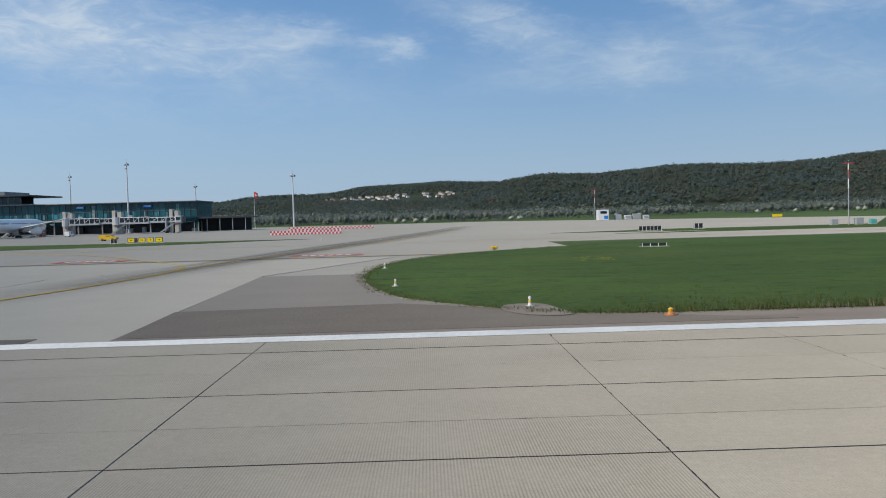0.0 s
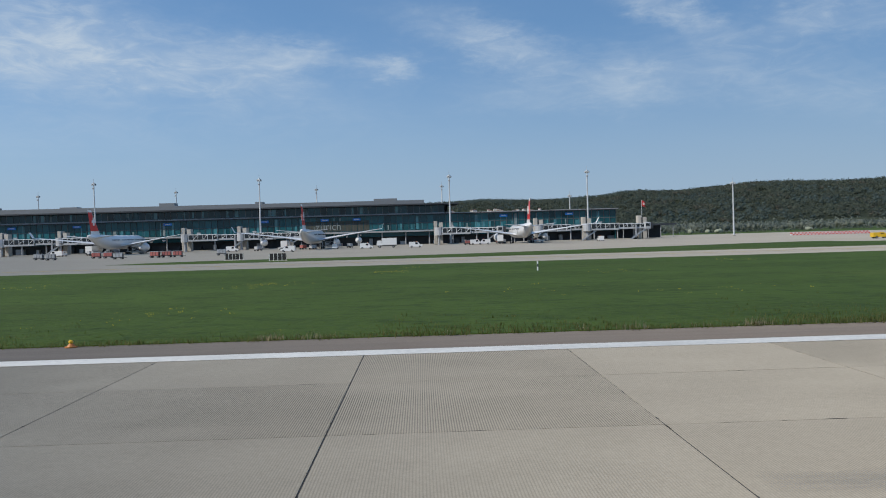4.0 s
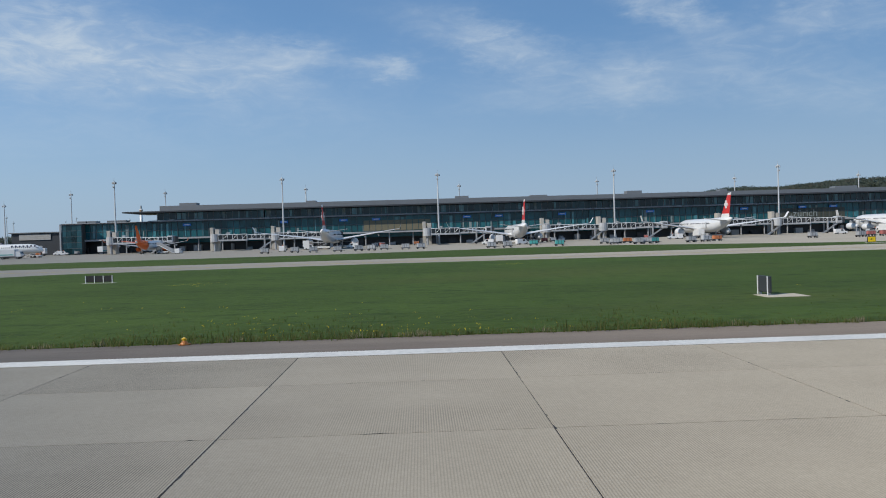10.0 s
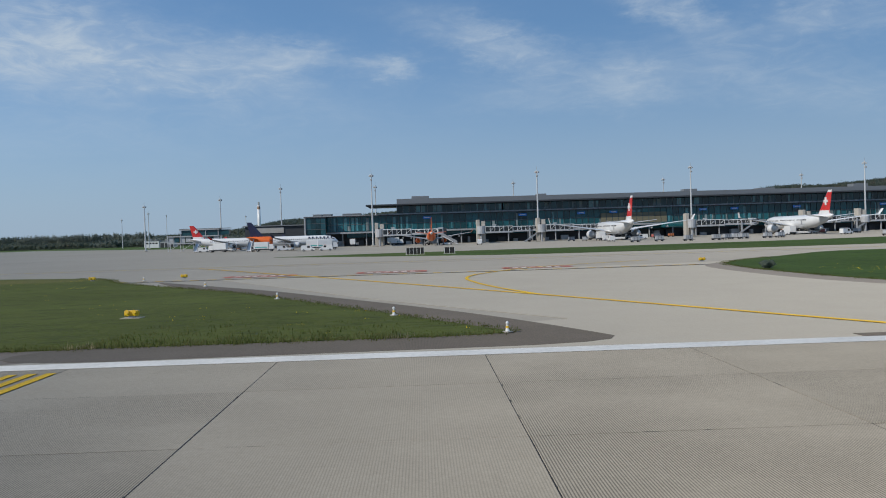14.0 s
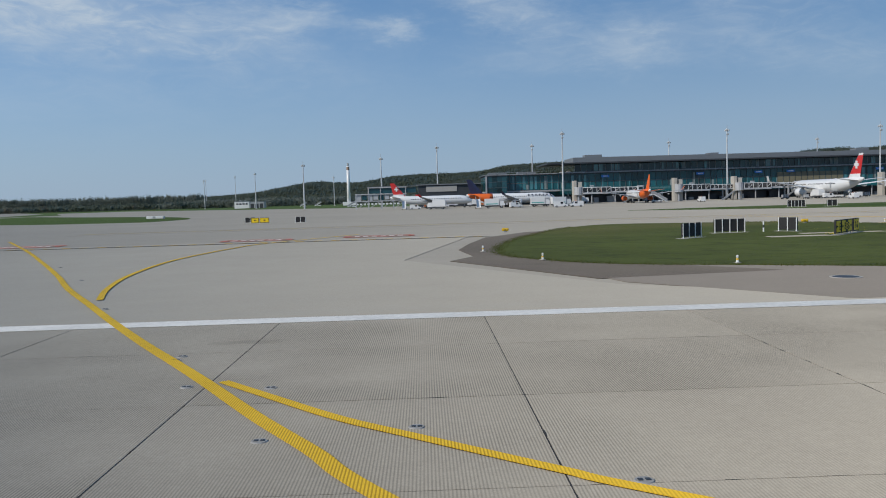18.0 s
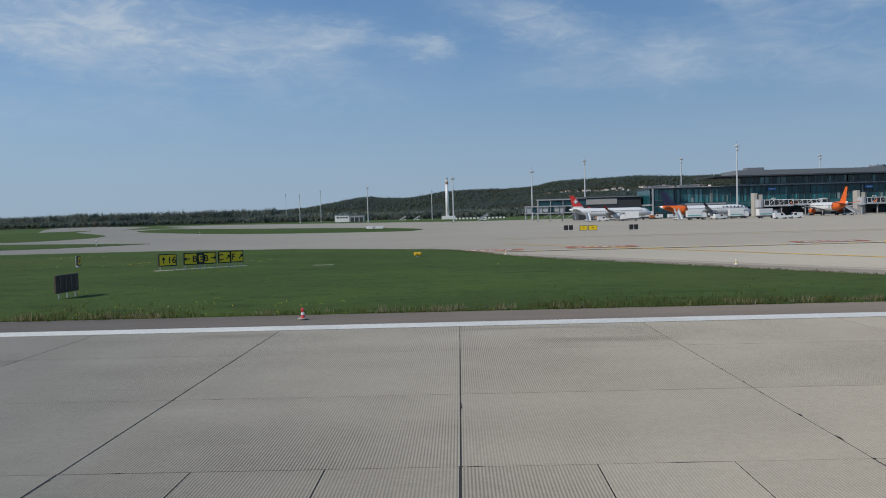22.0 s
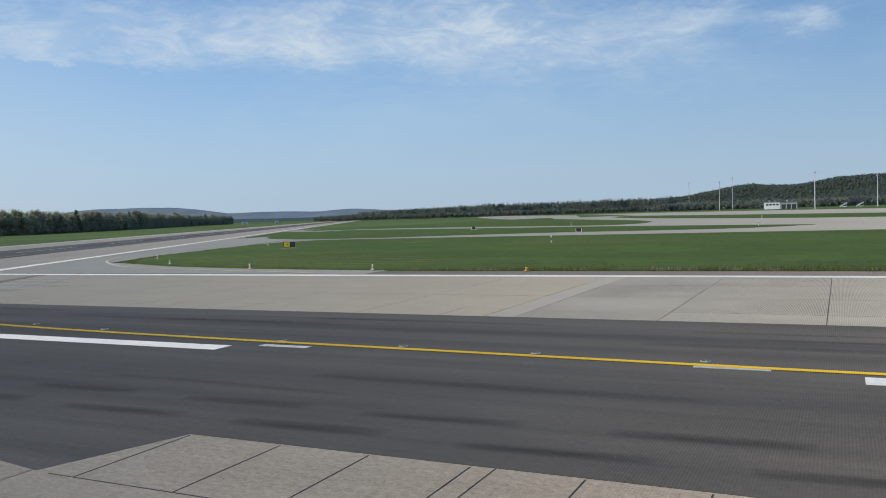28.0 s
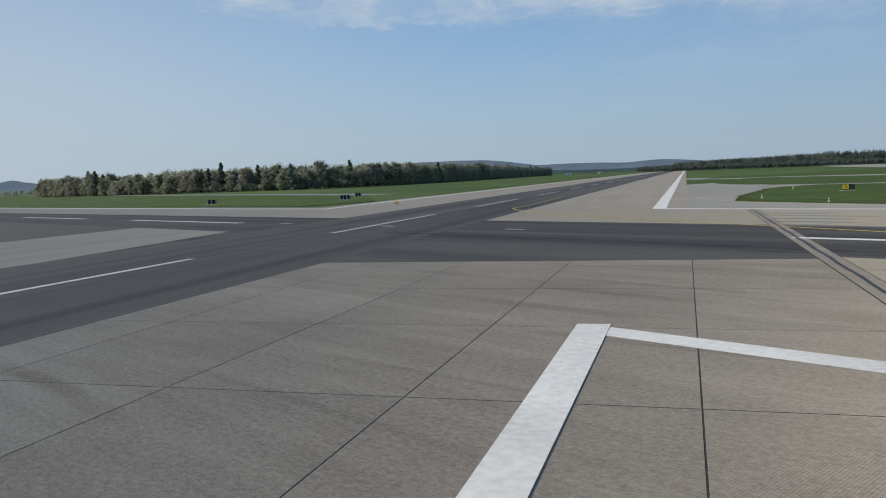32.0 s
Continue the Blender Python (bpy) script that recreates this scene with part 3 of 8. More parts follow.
def box(x0, y0, z0, x1, y1, z1, bevel=0.0, bm=None):
    bm = bm or bmesh.new()
    v = [bm.verts.new(p) for p in ((x0, y0, z0), (x1, y0, z0), (x1, y1, z0), (x0, y1, z0), (x0, y0, z1), (x1, y0, z1), (x1, y1, z1), (x0, y1, z1))]
    fs = [bm.faces.new([v[i] for i in q]) for q in ((3, 2, 1, 0), (4, 5, 6, 7), (0, 1, 5, 4), (1, 2, 6, 5), (2, 3, 7, 6), (3, 0, 4, 7))]
    if bevel:
        bmesh.ops.bevel(bm, geom=list({e for f in fs for e in f.edges}), offset=bevel, segments=1, affect="EDGES")
    return bm


def tube(points, radii, seg=8, bm=None, caps=True):
    """Skin round a line of points with a radius at each."""
    bm = bm or bmesh.new()
    pts = [Vector(p) for p in points]
    rings = []
    for i, p in enumerate(pts):
        d = (pts[min(i + 1, len(pts) - 1)] - pts[max(i - 1, 0)]).normalized()
        a = d.cross(Vector((0, 0, 1)) if abs(d.z) < 0.9 else Vector((1, 0, 0))).normalized()
        b = a.cross(d)
        r = radii[i] if isinstance(radii, (list, tuple)) else radii
        rings.append([bm.verts.new(p + a * r * math.cos(k * math.tau / seg) + b * r * math.sin(k * math.tau / seg)) for k in range(seg)])
    for u, v in zip(rings, rings[1:]):
        for k in range(seg):
            bm.faces.new((u[k], v[k], v[(k + 1) % seg], u[(k + 1) % seg]))
    if caps:
        bm.faces.new(rings[0]), bm.faces.new(rings[-1][::-1])
    bmesh.ops.recalc_face_normals(bm, faces=bm.faces)
    return bm


def prism(outline, z0, z1, bm=None):
    """Upright block on an outline of (x, y)."""
    bm = bm or bmesh.new()
    lo = [bm.verts.new((x, y, z0)) for x, y in outline]
    hi = [bm.verts.new((x, y, z1)) for x, y in outline]
    bm.faces.new(lo[::-1]), bm.faces.new(hi)
    for i in range(len(lo)):
        j = (i + 1) % len(lo)
        bm.faces.new((lo[i], lo[j], hi[j], hi[i]))
    bmesh.ops.recalc_face_normals(bm, faces=bm.faces)
    return bm


def slab_side(outline, y0, y1, bm=None):
    """Block on an outline of (x, z), from y0 to y1."""
    bm = prism([(x, z) for x, z in outline], y0, y1, bm)
    for v in bm.verts:
        v.co = Vector((v.co.x, v.co.z, v.co.y))
    bmesh.ops.recalc_face_normals(bm, faces=bm.faces)
    return bm


def sheet(name, outline, z, material, thick=0.03, label="", kind="structure", category="pavement", parent=None):
    ob = to_ob(name, prism(outline, z - thick, z), material)
    if parent:
        ob.parent = parent
        return ob
    return tagged(ob, label, category, kind=kind)


def ribbon(points, width, z, bm=None, thick=0.012):
    """Flat painted line along points."""
    bm = bm or bmesh.new()
    pts = [Vector((x, y, 0)) for x, y in points]
    rows = []
    for i, p in enumerate(pts):
        d = (pts[min(i + 1, len(pts) - 1)] - pts[max(i - 1, 0)]).normalized()
        a = Vector((-d.y, d.x, 0)) * width / 2
        rows.append([bm.verts.new((p + a * s).xy.to_tuple() + (zz,)) for s, zz in ((1, z), (-1, z), (-1, z - thick), (1, z - thick))])
    for u, v in zip(rows, rows[1:]):
        for k in range(4):
            bm.faces.new((u[k], v[k], v[(k + 1) % 4], u[(k + 1) % 4]))
    bm.faces.new(rows[0]), bm.faces.new(rows[-1][::-1])
    bmesh.ops.recalc_face_normals(bm, faces=bm.faces)
    return bm


def smooth_line(points, steps=8):
    """Catmull-Rom through the points."""
    p = [points[0], *points, points[-1]]
    out = []
    for i in range(1, len(p) - 2):
        for k in range(steps):
            t = k / steps
            out.append(tuple(0.5 * (2 * b + (c - a) * t + (2 * a - 5 * b + 4 * c - d) * t * t + (3 * b - a - 3 * c + d) * t ** 3) for a, b, c, d in zip(p[i - 1], p[i], p[i + 1], p[i + 2])))
    out.append(tuple(points[-1]))
    return out


def join_mesh(name, verts, faces, material, smooth=False):
    me = bpy.data.meshes.new(name)
    me.from_pydata(verts, [], faces)
    me.materials.append(material)
    if smooth:
        me.polygons.foreach_set("use_smooth", [True] * len(me.polygons))
    return new(name, me)
# ---- ground and pavements ----
ground = join_mesh("ground", [(-9000, -6000, -0.12), (9000, -6000, -0.12), (9000, 9000, -0.12), (-9000, 9000, -0.12)], [(0, 1, 2, 3)], MEADOW)
tagged(ground, "wide flat airfield grass reaching to the wooded hills", "ground", kind="structure")

# paved field between the runway and the dock
sheet("apron", [(-690, 34), (100, 34), (100, 128), (700, 128), (700, 172), (175, 172), (250, 300), (190, 402), (120, 520), (-640, 540), (-900, 900), (-960, 860), (-760, 420), (-690, 300), (-652, 200)], -0.045, APRON_FAR, 0.06, "pale worn concrete apron and taxiways before the dock")
sheet("taxiway", [(-640, 121), (-745, 121), (-792, 110), (-800, 98), (-830, 118), (-850, 150), (-850, 170), (-872, 225), (-1000, 292), (-1000, 322), (-905, 275), (-905, 500), (-1082, 858), (-1300, 1350), (-1250, 1380), (-960, 831), (-869, 537), (-840, 600), (-760, 560), (-640, 480)], -0.056, APRON_FAR, 0.05, "pale concrete taxiways meeting at the west end of the apron")
sheet("taxiway", [(-930, 116), (-1010, 140), (-1400, 226), (-2400, 470), (-2400, 445), (-1400, 212), (-1010, 126), (-925, 104)], -0.058, APRON_FAR, 0.05, "narrow pale taxiway before the wood")

# grass islands, a hand above the pavement
ISLANDS = {
    "a": [(88, 36), (85, 39), (80, 45), (77, 57), (76.5, 70), (79, 84), (86, 96), (100, 108), (147, 118), (400, 128), (700, 128), (700, 36)],
    "b": [(16, 36), (17, 39.5), (22, 44), (26, 51), (29.3, 60), (31, 74), (29, 88), (20, 106), (-8, 127), (-100, 124), (-270, 126), (-380, 133), (-430, 128), (-447.3, 110.4), (-453.5, 104.2), (-457.5, 98.0), (-459.2, 89.6), (-459.8, 76), (-459.0, 62), (-456.5, 57), (-452.5, 53.8), (-442, 46.5), (-428, 40.2), (-415, 37), (-405, 36)],
    "c": [(-488.6, 36.4), (-490.4, 39.0), (-496.2, 49.5), (-508.1, 69.8), (-516, 80), (-527, 94), (-535, 110), (-556, 119), (-564, 107.5), (-571, 88.7), (-574.8, 74.7), (-576.1, 62.9), (-574.1, 57.7), (-570.5, 51.4), (-561, 47.3), (-549, 41), (-537, 36.7), (-510, 36.2)],
    "d": [(-614, 35.6), (-613.2, 36.6), (-614.2, 38.8), (-617.6, 44.4), (-624.8, 55.8), (-640, 79.6), (-648, 103), (-667, 116), (-690, 123), (-806, 124), (-806, 112), (-803, 97), (-791, 62), (-783, 49), (-770, 42.5), (-755, 38.5), (-740, 36.5), (-700, 36)],
    "e": [(-530, 208), (-490, 176), (-450, 163), (-300, 164), (-247, 168), (-243, 180), (-280, 190), (-328, 238), (-400, 222), (-500, 216)],
    "f": [(-197, 172), (-160, 161), (0, 160), (45, 180), (50, 187), (-21, 197), (-35, 214), (-125, 184), (-177, 184)],
    "g": [(108, 178), (140, 168), (164, 158), (700, 162), (700, 184), (177, 186), (143, 189)],
    "h": [(-661, 240), (-693, 249), (-723, 273), (-757, 320), (-801, 395), (-828, 468), (-833, 532), (-764, 437), (-690, 345), (-660, 280)],
    "i": [(-711, 170), (-737, 185), (-769, 202), (-807, 214), (-834, 226), (-872, 240), (-866, 205), (-850, 165), (-828, 138), (-803, 132), (-784, 140), (-761, 148), (-744, 148), (-723, 153)],
    "k": [(-764, 262), (-763, 230), (-775, 220), (-822, 243), (-866, 258), (-906, 272), (-906, 560), (-863, 461), (-785, 317), (-769, 278)],
    "j": [(-925, 101), (-870, 60), (-866, 38.6), (-1600, 37), (-2400, 180), (-2400, 443), (-1400, 210), (-1010, 124)],
}


def round_off(line, most=3.0, times=2):
    """Outline with its corners cut back by a quarter of each side, at most so many metres."""
    for _ in range(times):
        out = []
        for a, b, c in zip(line[-1:] + line[:-1], line, line[1:] + line[:1]):
            for q in (a, c):
                d = math.dist(q, b)
                k = min(0.25, most / d) if d else 0
                out.append((b[0] + (q[0] - b[0]) * k, b[1] + (q[1] - b[1]) * k))
        line, most = out, most / 2
    return line


for key in "abcd":
    ISLANDS[key] = round_off(ISLANDS[key])
island_labels = {"h": "low grass island among far taxiways", "j": "broad grass field beside the crossing runways"}
for key in "efghik":
    ring = ISLANDS[key]
    ISLANDS[key] = smooth_line([ring[0]] + ring[1:] + [ring[0]], 5)[:-1]
for key, line in ISLANDS.items():
    sheet("grass_field", line, 0.03 if key in "abcd" else 0.0, GRASS_DRY if key == "c" else GRASS, 0.12, island_labels.get(key, "green spring grass between the paved taxiways"), category="grass")

sheet("bare_patch", [(-61, 101), (-53.7, 96), (-44, 122), (-56.4, 124)], 0.034, FILLET, 0.02, "bare brown-grey patch in the grass")

# ---- runway: asphalt shoulders, central asphalt, concrete slabs ----
sheet("shoulder", [(-900, 31.9), (700, 31.9), (700, 36.1), (-900, 36.1)], -0.015, SHOULDER, 0.05, "dark asphalt runway shoulder along the grass")
sheet("shoulder", [(-900, -36), (700, -36), (700, -31.9), (-900, -31.9)], -0.015, SHOULDER, 0.05, "dark asphalt runway shoulder")
runway = sheet("runway", [(-900, -31.9), (700, -31.9), (700, 31.9), (-900, 31.9)], -0.009, JOINT, 0.05, "wide concrete runway with a dark asphalt middle", category="runway")
sheet("runway_middle", [(-1500, -9.7), (700, -9.7), (700, 9.8), (-1500, 9.8)], 0.0, ASPHALT_RUB, 0.03, parent=runway)
sheet("asphalt_patch", [(-727.2, -11.4), (-719.3, -12.65), (-718.35, -9.7), (-726.5, -9.7)], -0.003, ASPHALT_RUB, 0.03, parent=runway)
sheet("runway_side", [(-627.4, -31.6), (700, -31.6), (700, -9.75), (-627.4, -9.75)], -0.002, CONCRETE, 0.03, parent=runway)
sheet("runway_side", [(141.1, 9.85), (700, 9.85), (700, 31.9), (141.1, 31.9)], -0.002, CONCRETE, 0.03, parent=runway)
# dark asphalt fields at two exits
sheet("asphalt_patch", [(44.9, 9.9), (66.2, 9.9), (66.2, 33.2), (44.9, 33.2)], 0.004, ASPHALT, 0.03, parent=runway)
sheet("asphalt_patch", [(-476.3, 9.9), (-438.6, 9.9), (-438.6, 32.9), (-476.3, 32.9)], 0.004, ASPHALT, 0.03, parent=runway)

sheet("asphalt_seam", [(53.1, 9.9), (53.8, 9.9), (53.8, 31.0), (53.1, 31.0)], 0.007, ASPHALT_RUB, 0.01, parent=runway)

# joints across the runway, metres along it
CROSS = [141.0, 133.5, 126.0, 118.5, 111.0, 103.5, 93.5, 85.8, 75.6, 66.0]
CROSS += [23.27 + 7.5 * k for k in range(5, -1, -1)]
CROSS += [23.27 - 7.5 * k for k in range(1, 28)]
CROSS += [-195.0, -202.5, -208.0, -215.9, -221.3, -224.0, -226.1, -228.8, -236.1, -243.6, -251.0]
CROSS += [-266.08 + 7.5 * k for k in range(1, -1, -1)]
CROSS += [-266.08 - 7.5 * k for k in range(1, 32)]
CROSS += [-506.02, -512.0, -519.5, -527.0, -534.4, -541.8]
CROSS += [-564.33 + 7.5 * k for k in range(2, -1, -1)]
CROSS += [-564.33 - 7.5 * k for k in range(1, 11)]
CROSS += [-646.4, -653.45, -660.7, -667.6, -674.8, -676.9, -679.6, -682.0, -691.8, -699.4, -706.6, -712.6, -718.6, -720.0]
CROSS += [-726.5 - 7.5 * k for k in range(0, 11)]
CROSS = sorted({round(c, 2) for c in CROSS}, reverse=True)
ROWS = [(9.8, 12.6), (12.6, 18.4), (18.4, 24.9), (24.9, 31.9)]
PALE = (-85.2, -232.5, -678.2, -719.2)
slab_cache = {}


def slab_mesh(w, d, material):
    """A slab with a chamfered top; the same size and kind share one mesh."""
    key = (round(w, 2), round(d, 2), material.name)
    if key not in slab_cache:
        bm = bmesh.new()
        c = 0.006
        lo = [bm.verts.new((x, y, -0.014)) for x, y in ((0, 0), (w, 0), (w, d), (0, d))]
        hi = [bm.verts.new((x, y, 0)) for x, y in ((c, c), (w - c, c), (w - c, d - c), (c, d - c))]
        bm.faces.new(hi)
        for i in range(4):
            j = (i + 1) % 4
            bm.faces.new((lo[i], lo[j], hi[j], hi[i]))
        me = bpy.data.meshes.new("slab")
        bm.to_mesh(me)
        bm.free()
        me.materials.append(material)
        slab_cache[key] = me
    return slab_cache[key]


def lay_slabs():
    rng = random.Random(5)
    near, rest = 0, []
    for a, b in zip(CROSS, CROSS[1:]):
        if a - b < 0.5:
            continue
        for r, (y0, y1) in enumerate(ROWS):
            gap = rng.uniform(0.016, 0.034) if r in (1, 2) else 0.022
            pale = any(b < p < a for p in PALE)
            x0, w, d = b + gap / 2, a - b - gap, y1 - y0 - (gap if r < 2 else 0.022)
            material = CONCRETE_NEW if pale else CONCRETE_SMOOTH if b < -720.5 else CONCRETE_WEST if b < -540 else CONCRETE_EAST if b > 20 else CONCRETE
            if near < 296 and r in (1, 2) or pale:
                near += 1
                ob = again("slab", slab_mesh(w, d, material), runway)
                ob.location = (x0, y0 + gap / 2, rng.uniform(-0.003, 0.003))
            elif r == 0 and b < -600 and w > 6:
                for q in range(3):
                    rest.append((r, x0 + q * w / 3, y0 + gap / 2, w / 3 - 0.02, d, material))
            else:
                rest.append((r, x0, y0 + gap / 2, w, d, material))
    strips = {}
    for r, x, y, w, d, material in rest:
        if r not in strips:
            strips[r] = thing("slab_row", pose(0, 0, 0), "row of worn grooved concrete slabs along the runway", "pavement", "slab rows", "structure")
        again("slab", slab_mesh(w, d, material), strips[r]).location = (x, y, rng.uniform(-0.002, 0.002))


NORTH_U = Vector((-0.5, 0.866))     # heading of the crossing runway
NORTH_N = Vector((0.866, 0.5))
CROSS_MID = -690.0


def on_cross(along, off):
    """Point of the crossing runway: metres along it from the first one's middle, metres to the east of its middle."""
    p = NORTH_N * (CROSS_MID + off) + NORTH_U * (398.4 + along)
    return (p.x, p.y)


def cut(outline, nx, ny, most):
    """Part of an outline where nx * x + ny * y stays below most."""
    out = []
    for (ax, ay), (bx, by) in zip(outline, outline[1:] + outline[:1]):
        da, db = nx * ax + ny * ay - most, nx * bx + ny * by - most
        if da <= 0:
            out.append((ax, ay))
        if da * db < 0:
            t = da / (da - db)
            out.append((ax + (bx - ax) * t, ay + (by - ay) * t))
    return out


# south half: slabs seen only near the crossing
def lay_south():
    xs = [-627.5, -635.0, -642.5, -650.0, -657.5, -665.0, -672.5, -680.0, -687.5, -695.0, -702.5, -711.5, -719.4, -726.7, -733.4, -741.0, -748.5, -756.0, -763.5]
    ys = [-9.7, -15.8, -22.2, -31.6, -38.2, -44.8, -51.4, -58.0]
    g = 0.036
    for k, (y1, y0) in enumerate(zip(ys, ys[1:])):
        for a, b in zip(xs, xs[1:]):
            line = cut([(b + g / 2, y0 + g / 2), (a - g / 2, y0 + g / 2), (a - g / 2, y1 - g / 2), (b + g / 2, y1 - g / 2)], -NORTH_N.x, -NORTH_N.y, 654.30)
            if len(line) > 2 and not (k > 3 and a > -690):
                part("slab", prism(line, -0.03, -0.004), CONCRETE_SOUTH, runway)
    # smooth pale slabs relaid along the drain
    for line in ([(-752, -9.7), (-741.6, -9.7), (-740.8, -14.0), (-740.7, -22.0), (-737.2, -22.3), (-737.0, -28.6), (-739.6, -28.7)], [(-740.0, -31.5), (-733.3, -31.5), (-728.0, -38.0), (-728, -46), (-735, -46)]):
        line = cut(line, -NORTH_N.x, -NORTH_N.y, 654.30)
        part("smooth_slab", prism(line, -0.02, 0.004), CONCRETE_SMOOTH, runway)


cross_runway = sheet("runway", [on_cross(-900, -31), on_cross(-900, 29), on_cross(2600, 29), on_cross(2600, -31)], -0.006, CROSS_CONCRETE, 0.03, "second concrete runway crossing at an angle", category="runway")
sheet("runway_middle", [on_cross(-900, -10), on_cross(-900, 10), on_cross(2600, 10), on_cross(2600, -10)], 0.003, ASPHALT_RUB34, 0.03, parent=cross_runway)
sheet("runway_middle", [on_cross(-32.35, 35.15), (-749.7, -9.69), (-806, -9.69), on_cross(-32.35, -9.9)], 0.001, ASPHALT_RUB, 0.03, parent=cross_runway)
sheet("joint_bed", [on_cross(-32.4, 10), on_cross(-140, 10), on_cross(-140, 35.1), on_cross(-32.4, 35.1)], -0.003, JOINT, 0.02, parent=cross_runway)
sheet("runway_side", [(-1500, 9.85), (-801.6, 9.85), (-801.6, 31.9), (-1500, 31.9)], -0.002, CROSS_CONCRETE, 0.03, parent=runway)
sheet("taxi_fillet", [(-766, 41.8), (-785, 49), (-792, 64), (-800, 90), (-812, 112), (-826, 150), (-850, 170), (-850, 130), (-820, 70), (-800, 33), (-740, 33), (-740, 36.8), (-756, 38.8)], -0.012, APRON, 0.03, "pale concrete fillet between the two runways")


def lay_cross():
    """Skewed slabs south of the crossing, beside the drain."""
    g = 0.036
    offs = [10.0, 12.7, 17.9, 23.4, 29.1, 34.62]
    for i in range(-2, 12):
        for o0, o1 in zip(offs, offs[1:]):
            a1 = min(-42.3 - 7.8 * i, -32.4)
            a0 = -42.3 - 7.8 * (i + 1)
            line = [on_cross(a0 + g / 2, o0 + g / 2), on_cross(a0 + g / 2, o1 - g / 2), on_cross(a1 - g / 2, o1 - g / 2), on_cross(a1 - g / 2, o0 + g / 2)]
            if a0 < -33:
                part("slab", prism(line, -0.01, 0.006 + 0.001 * (i % 2)), CONCRETE_SOUTH, cross_runway)


def verge(name, outer, inner, z, material, label):
    """Paved strip between two lines of equal length."""
    bm = bmesh.new()
    a = [bm.verts.new((x, y, z)) for x, y in outer]
    b = [bm.verts.new((x, y, z)) for x, y in inner]
    for k in range(len(a) - 1):
        bm.faces.new((a[k], a[k + 1], b[k + 1], b[k]))
    bmesh.ops.recalc_face_normals(bm, faces=bm.faces)
    r = bmesh.ops.extrude_face_region(bm, geom=list(bm.faces))
    for v in r["geom"]:
        if isinstance(v, bmesh.types.BMVert):
            v.co.z -= 0.04
    bmesh.ops.recalc_face_normals(bm, faces=bm.faces)
    return tagged(to_ob(name, bm, material), label, "pavement", kind="structure")


# ---- painted lines ----
def paint(name, lines, width, z, material, label, owner=None):
    bm = bmesh.new()
    for ln in lines:
        ribbon(ln, width, z, bm)
    ob = to_ob(name, bm, material)
    if owner:
        ob.parent = owner
        return ob
    return tagged(ob, label, "marking", kind="structure")


def stain(points, widths, z, material, label, name="tyre_mark"):
    """A flat smear along a line, its widths running with it."""
    n_ = len(points)
    v, f, uv = [], [], []
    for i, (x, y) in enumerate(points):
        (ax, ay), (bx, by) = points[max(i - 1, 0)], points[min(i + 1, n_ - 1)]
        d = math.hypot(bx - ax, by - ay)
        w = float(np.interp(i / (n_ - 1), np.linspace(0, 1, len(widths)), widths)) / 2
        v += [(x - (by - ay) / d * w, y + (bx - ax) / d * w, z), (x + (by - ay) / d * w, y - (bx - ax) / d * w, z)]
        uv += [(i / (n_ - 1), 1), (i / (n_ - 1), 0)]
    for i in range(n_ - 1):
        f.append((2 * i, 2 * i + 1, 2 * i + 3, 2 * i + 2))
    me = bpy.data.meshes.new(name)
    me.from_pydata(v, [], f)
    layer = me.uv_layers.new()
    for c in me.loops:
        layer.data[c.index].uv = uv[c.vertex_index]
    me.materials.append(material)
    return tagged(new(name, me), label, "stain", kind="structure")


paint("edge_line", [[(700, 31.15), (-784.5, 31.15)]], 1.25, 0.022, WHITE, "long white runway edge line")
paint("edge_line", [[(-844, 29.2), (-1500, 31)]], 1.2, 0.022, WHITE, "long white runway edge line")
paint("edge_line", [[(700, -30.5), (-748.6, -30.5)]], 1.05, 0.024, WHITE, "long white runway edge line")
paint("edge_line", [[on_cross(20.7, 26), on_cross(2500, 26)]], 1.5, 0.030, WHITE, "white edge line of the crossing runway")
paint("edge_line", [[on_cross(-49.7, 26.3), on_cross(-600, 26.3)]], 0.95, 0.034, WHITE, "broad white edge line of the crossing runway")
paint("edge_line", [[on_cross(50, -27), on_cross(2500, -27)]], 1.2, 0.030, WHITE, "white edge line of the crossing runway")
for x0 in (-756.3, -705.6):
    paint("centre_dash", [[(x0, -0.25), (x0 + 30.7, -0.25)]], 0.9, 0.016, WHITE, "white runway centreline dash")
for k in range(2, 9):
    paint("centre_dash", [[(-756.2 - 47 * k, -0.25), (-726.2 - 47 * k, -0.25)]], 1.0, 0.016, WHITE_OLD, "worn white runway centreline dash")
for k in range(0, 34):
    paint("centre_dash", [[on_cross(-59.3 + 50.5 * k, 0), on_cross(-29.6 + 50.5 * k, 0)]], 0.5, 0.018, WHITE_OLD, "worn white centreline dash of the crossing runway")
for x in (-723.6, -708.8, -741.0, -779.0, -795.0, -812.0):
    paint("short_dash", [[(x - 1.0, 0.6), (x + 1.0, 0.6)]], 0.35, 0.014, WHITE_OLD, "short worn white dash beside the yellow line")

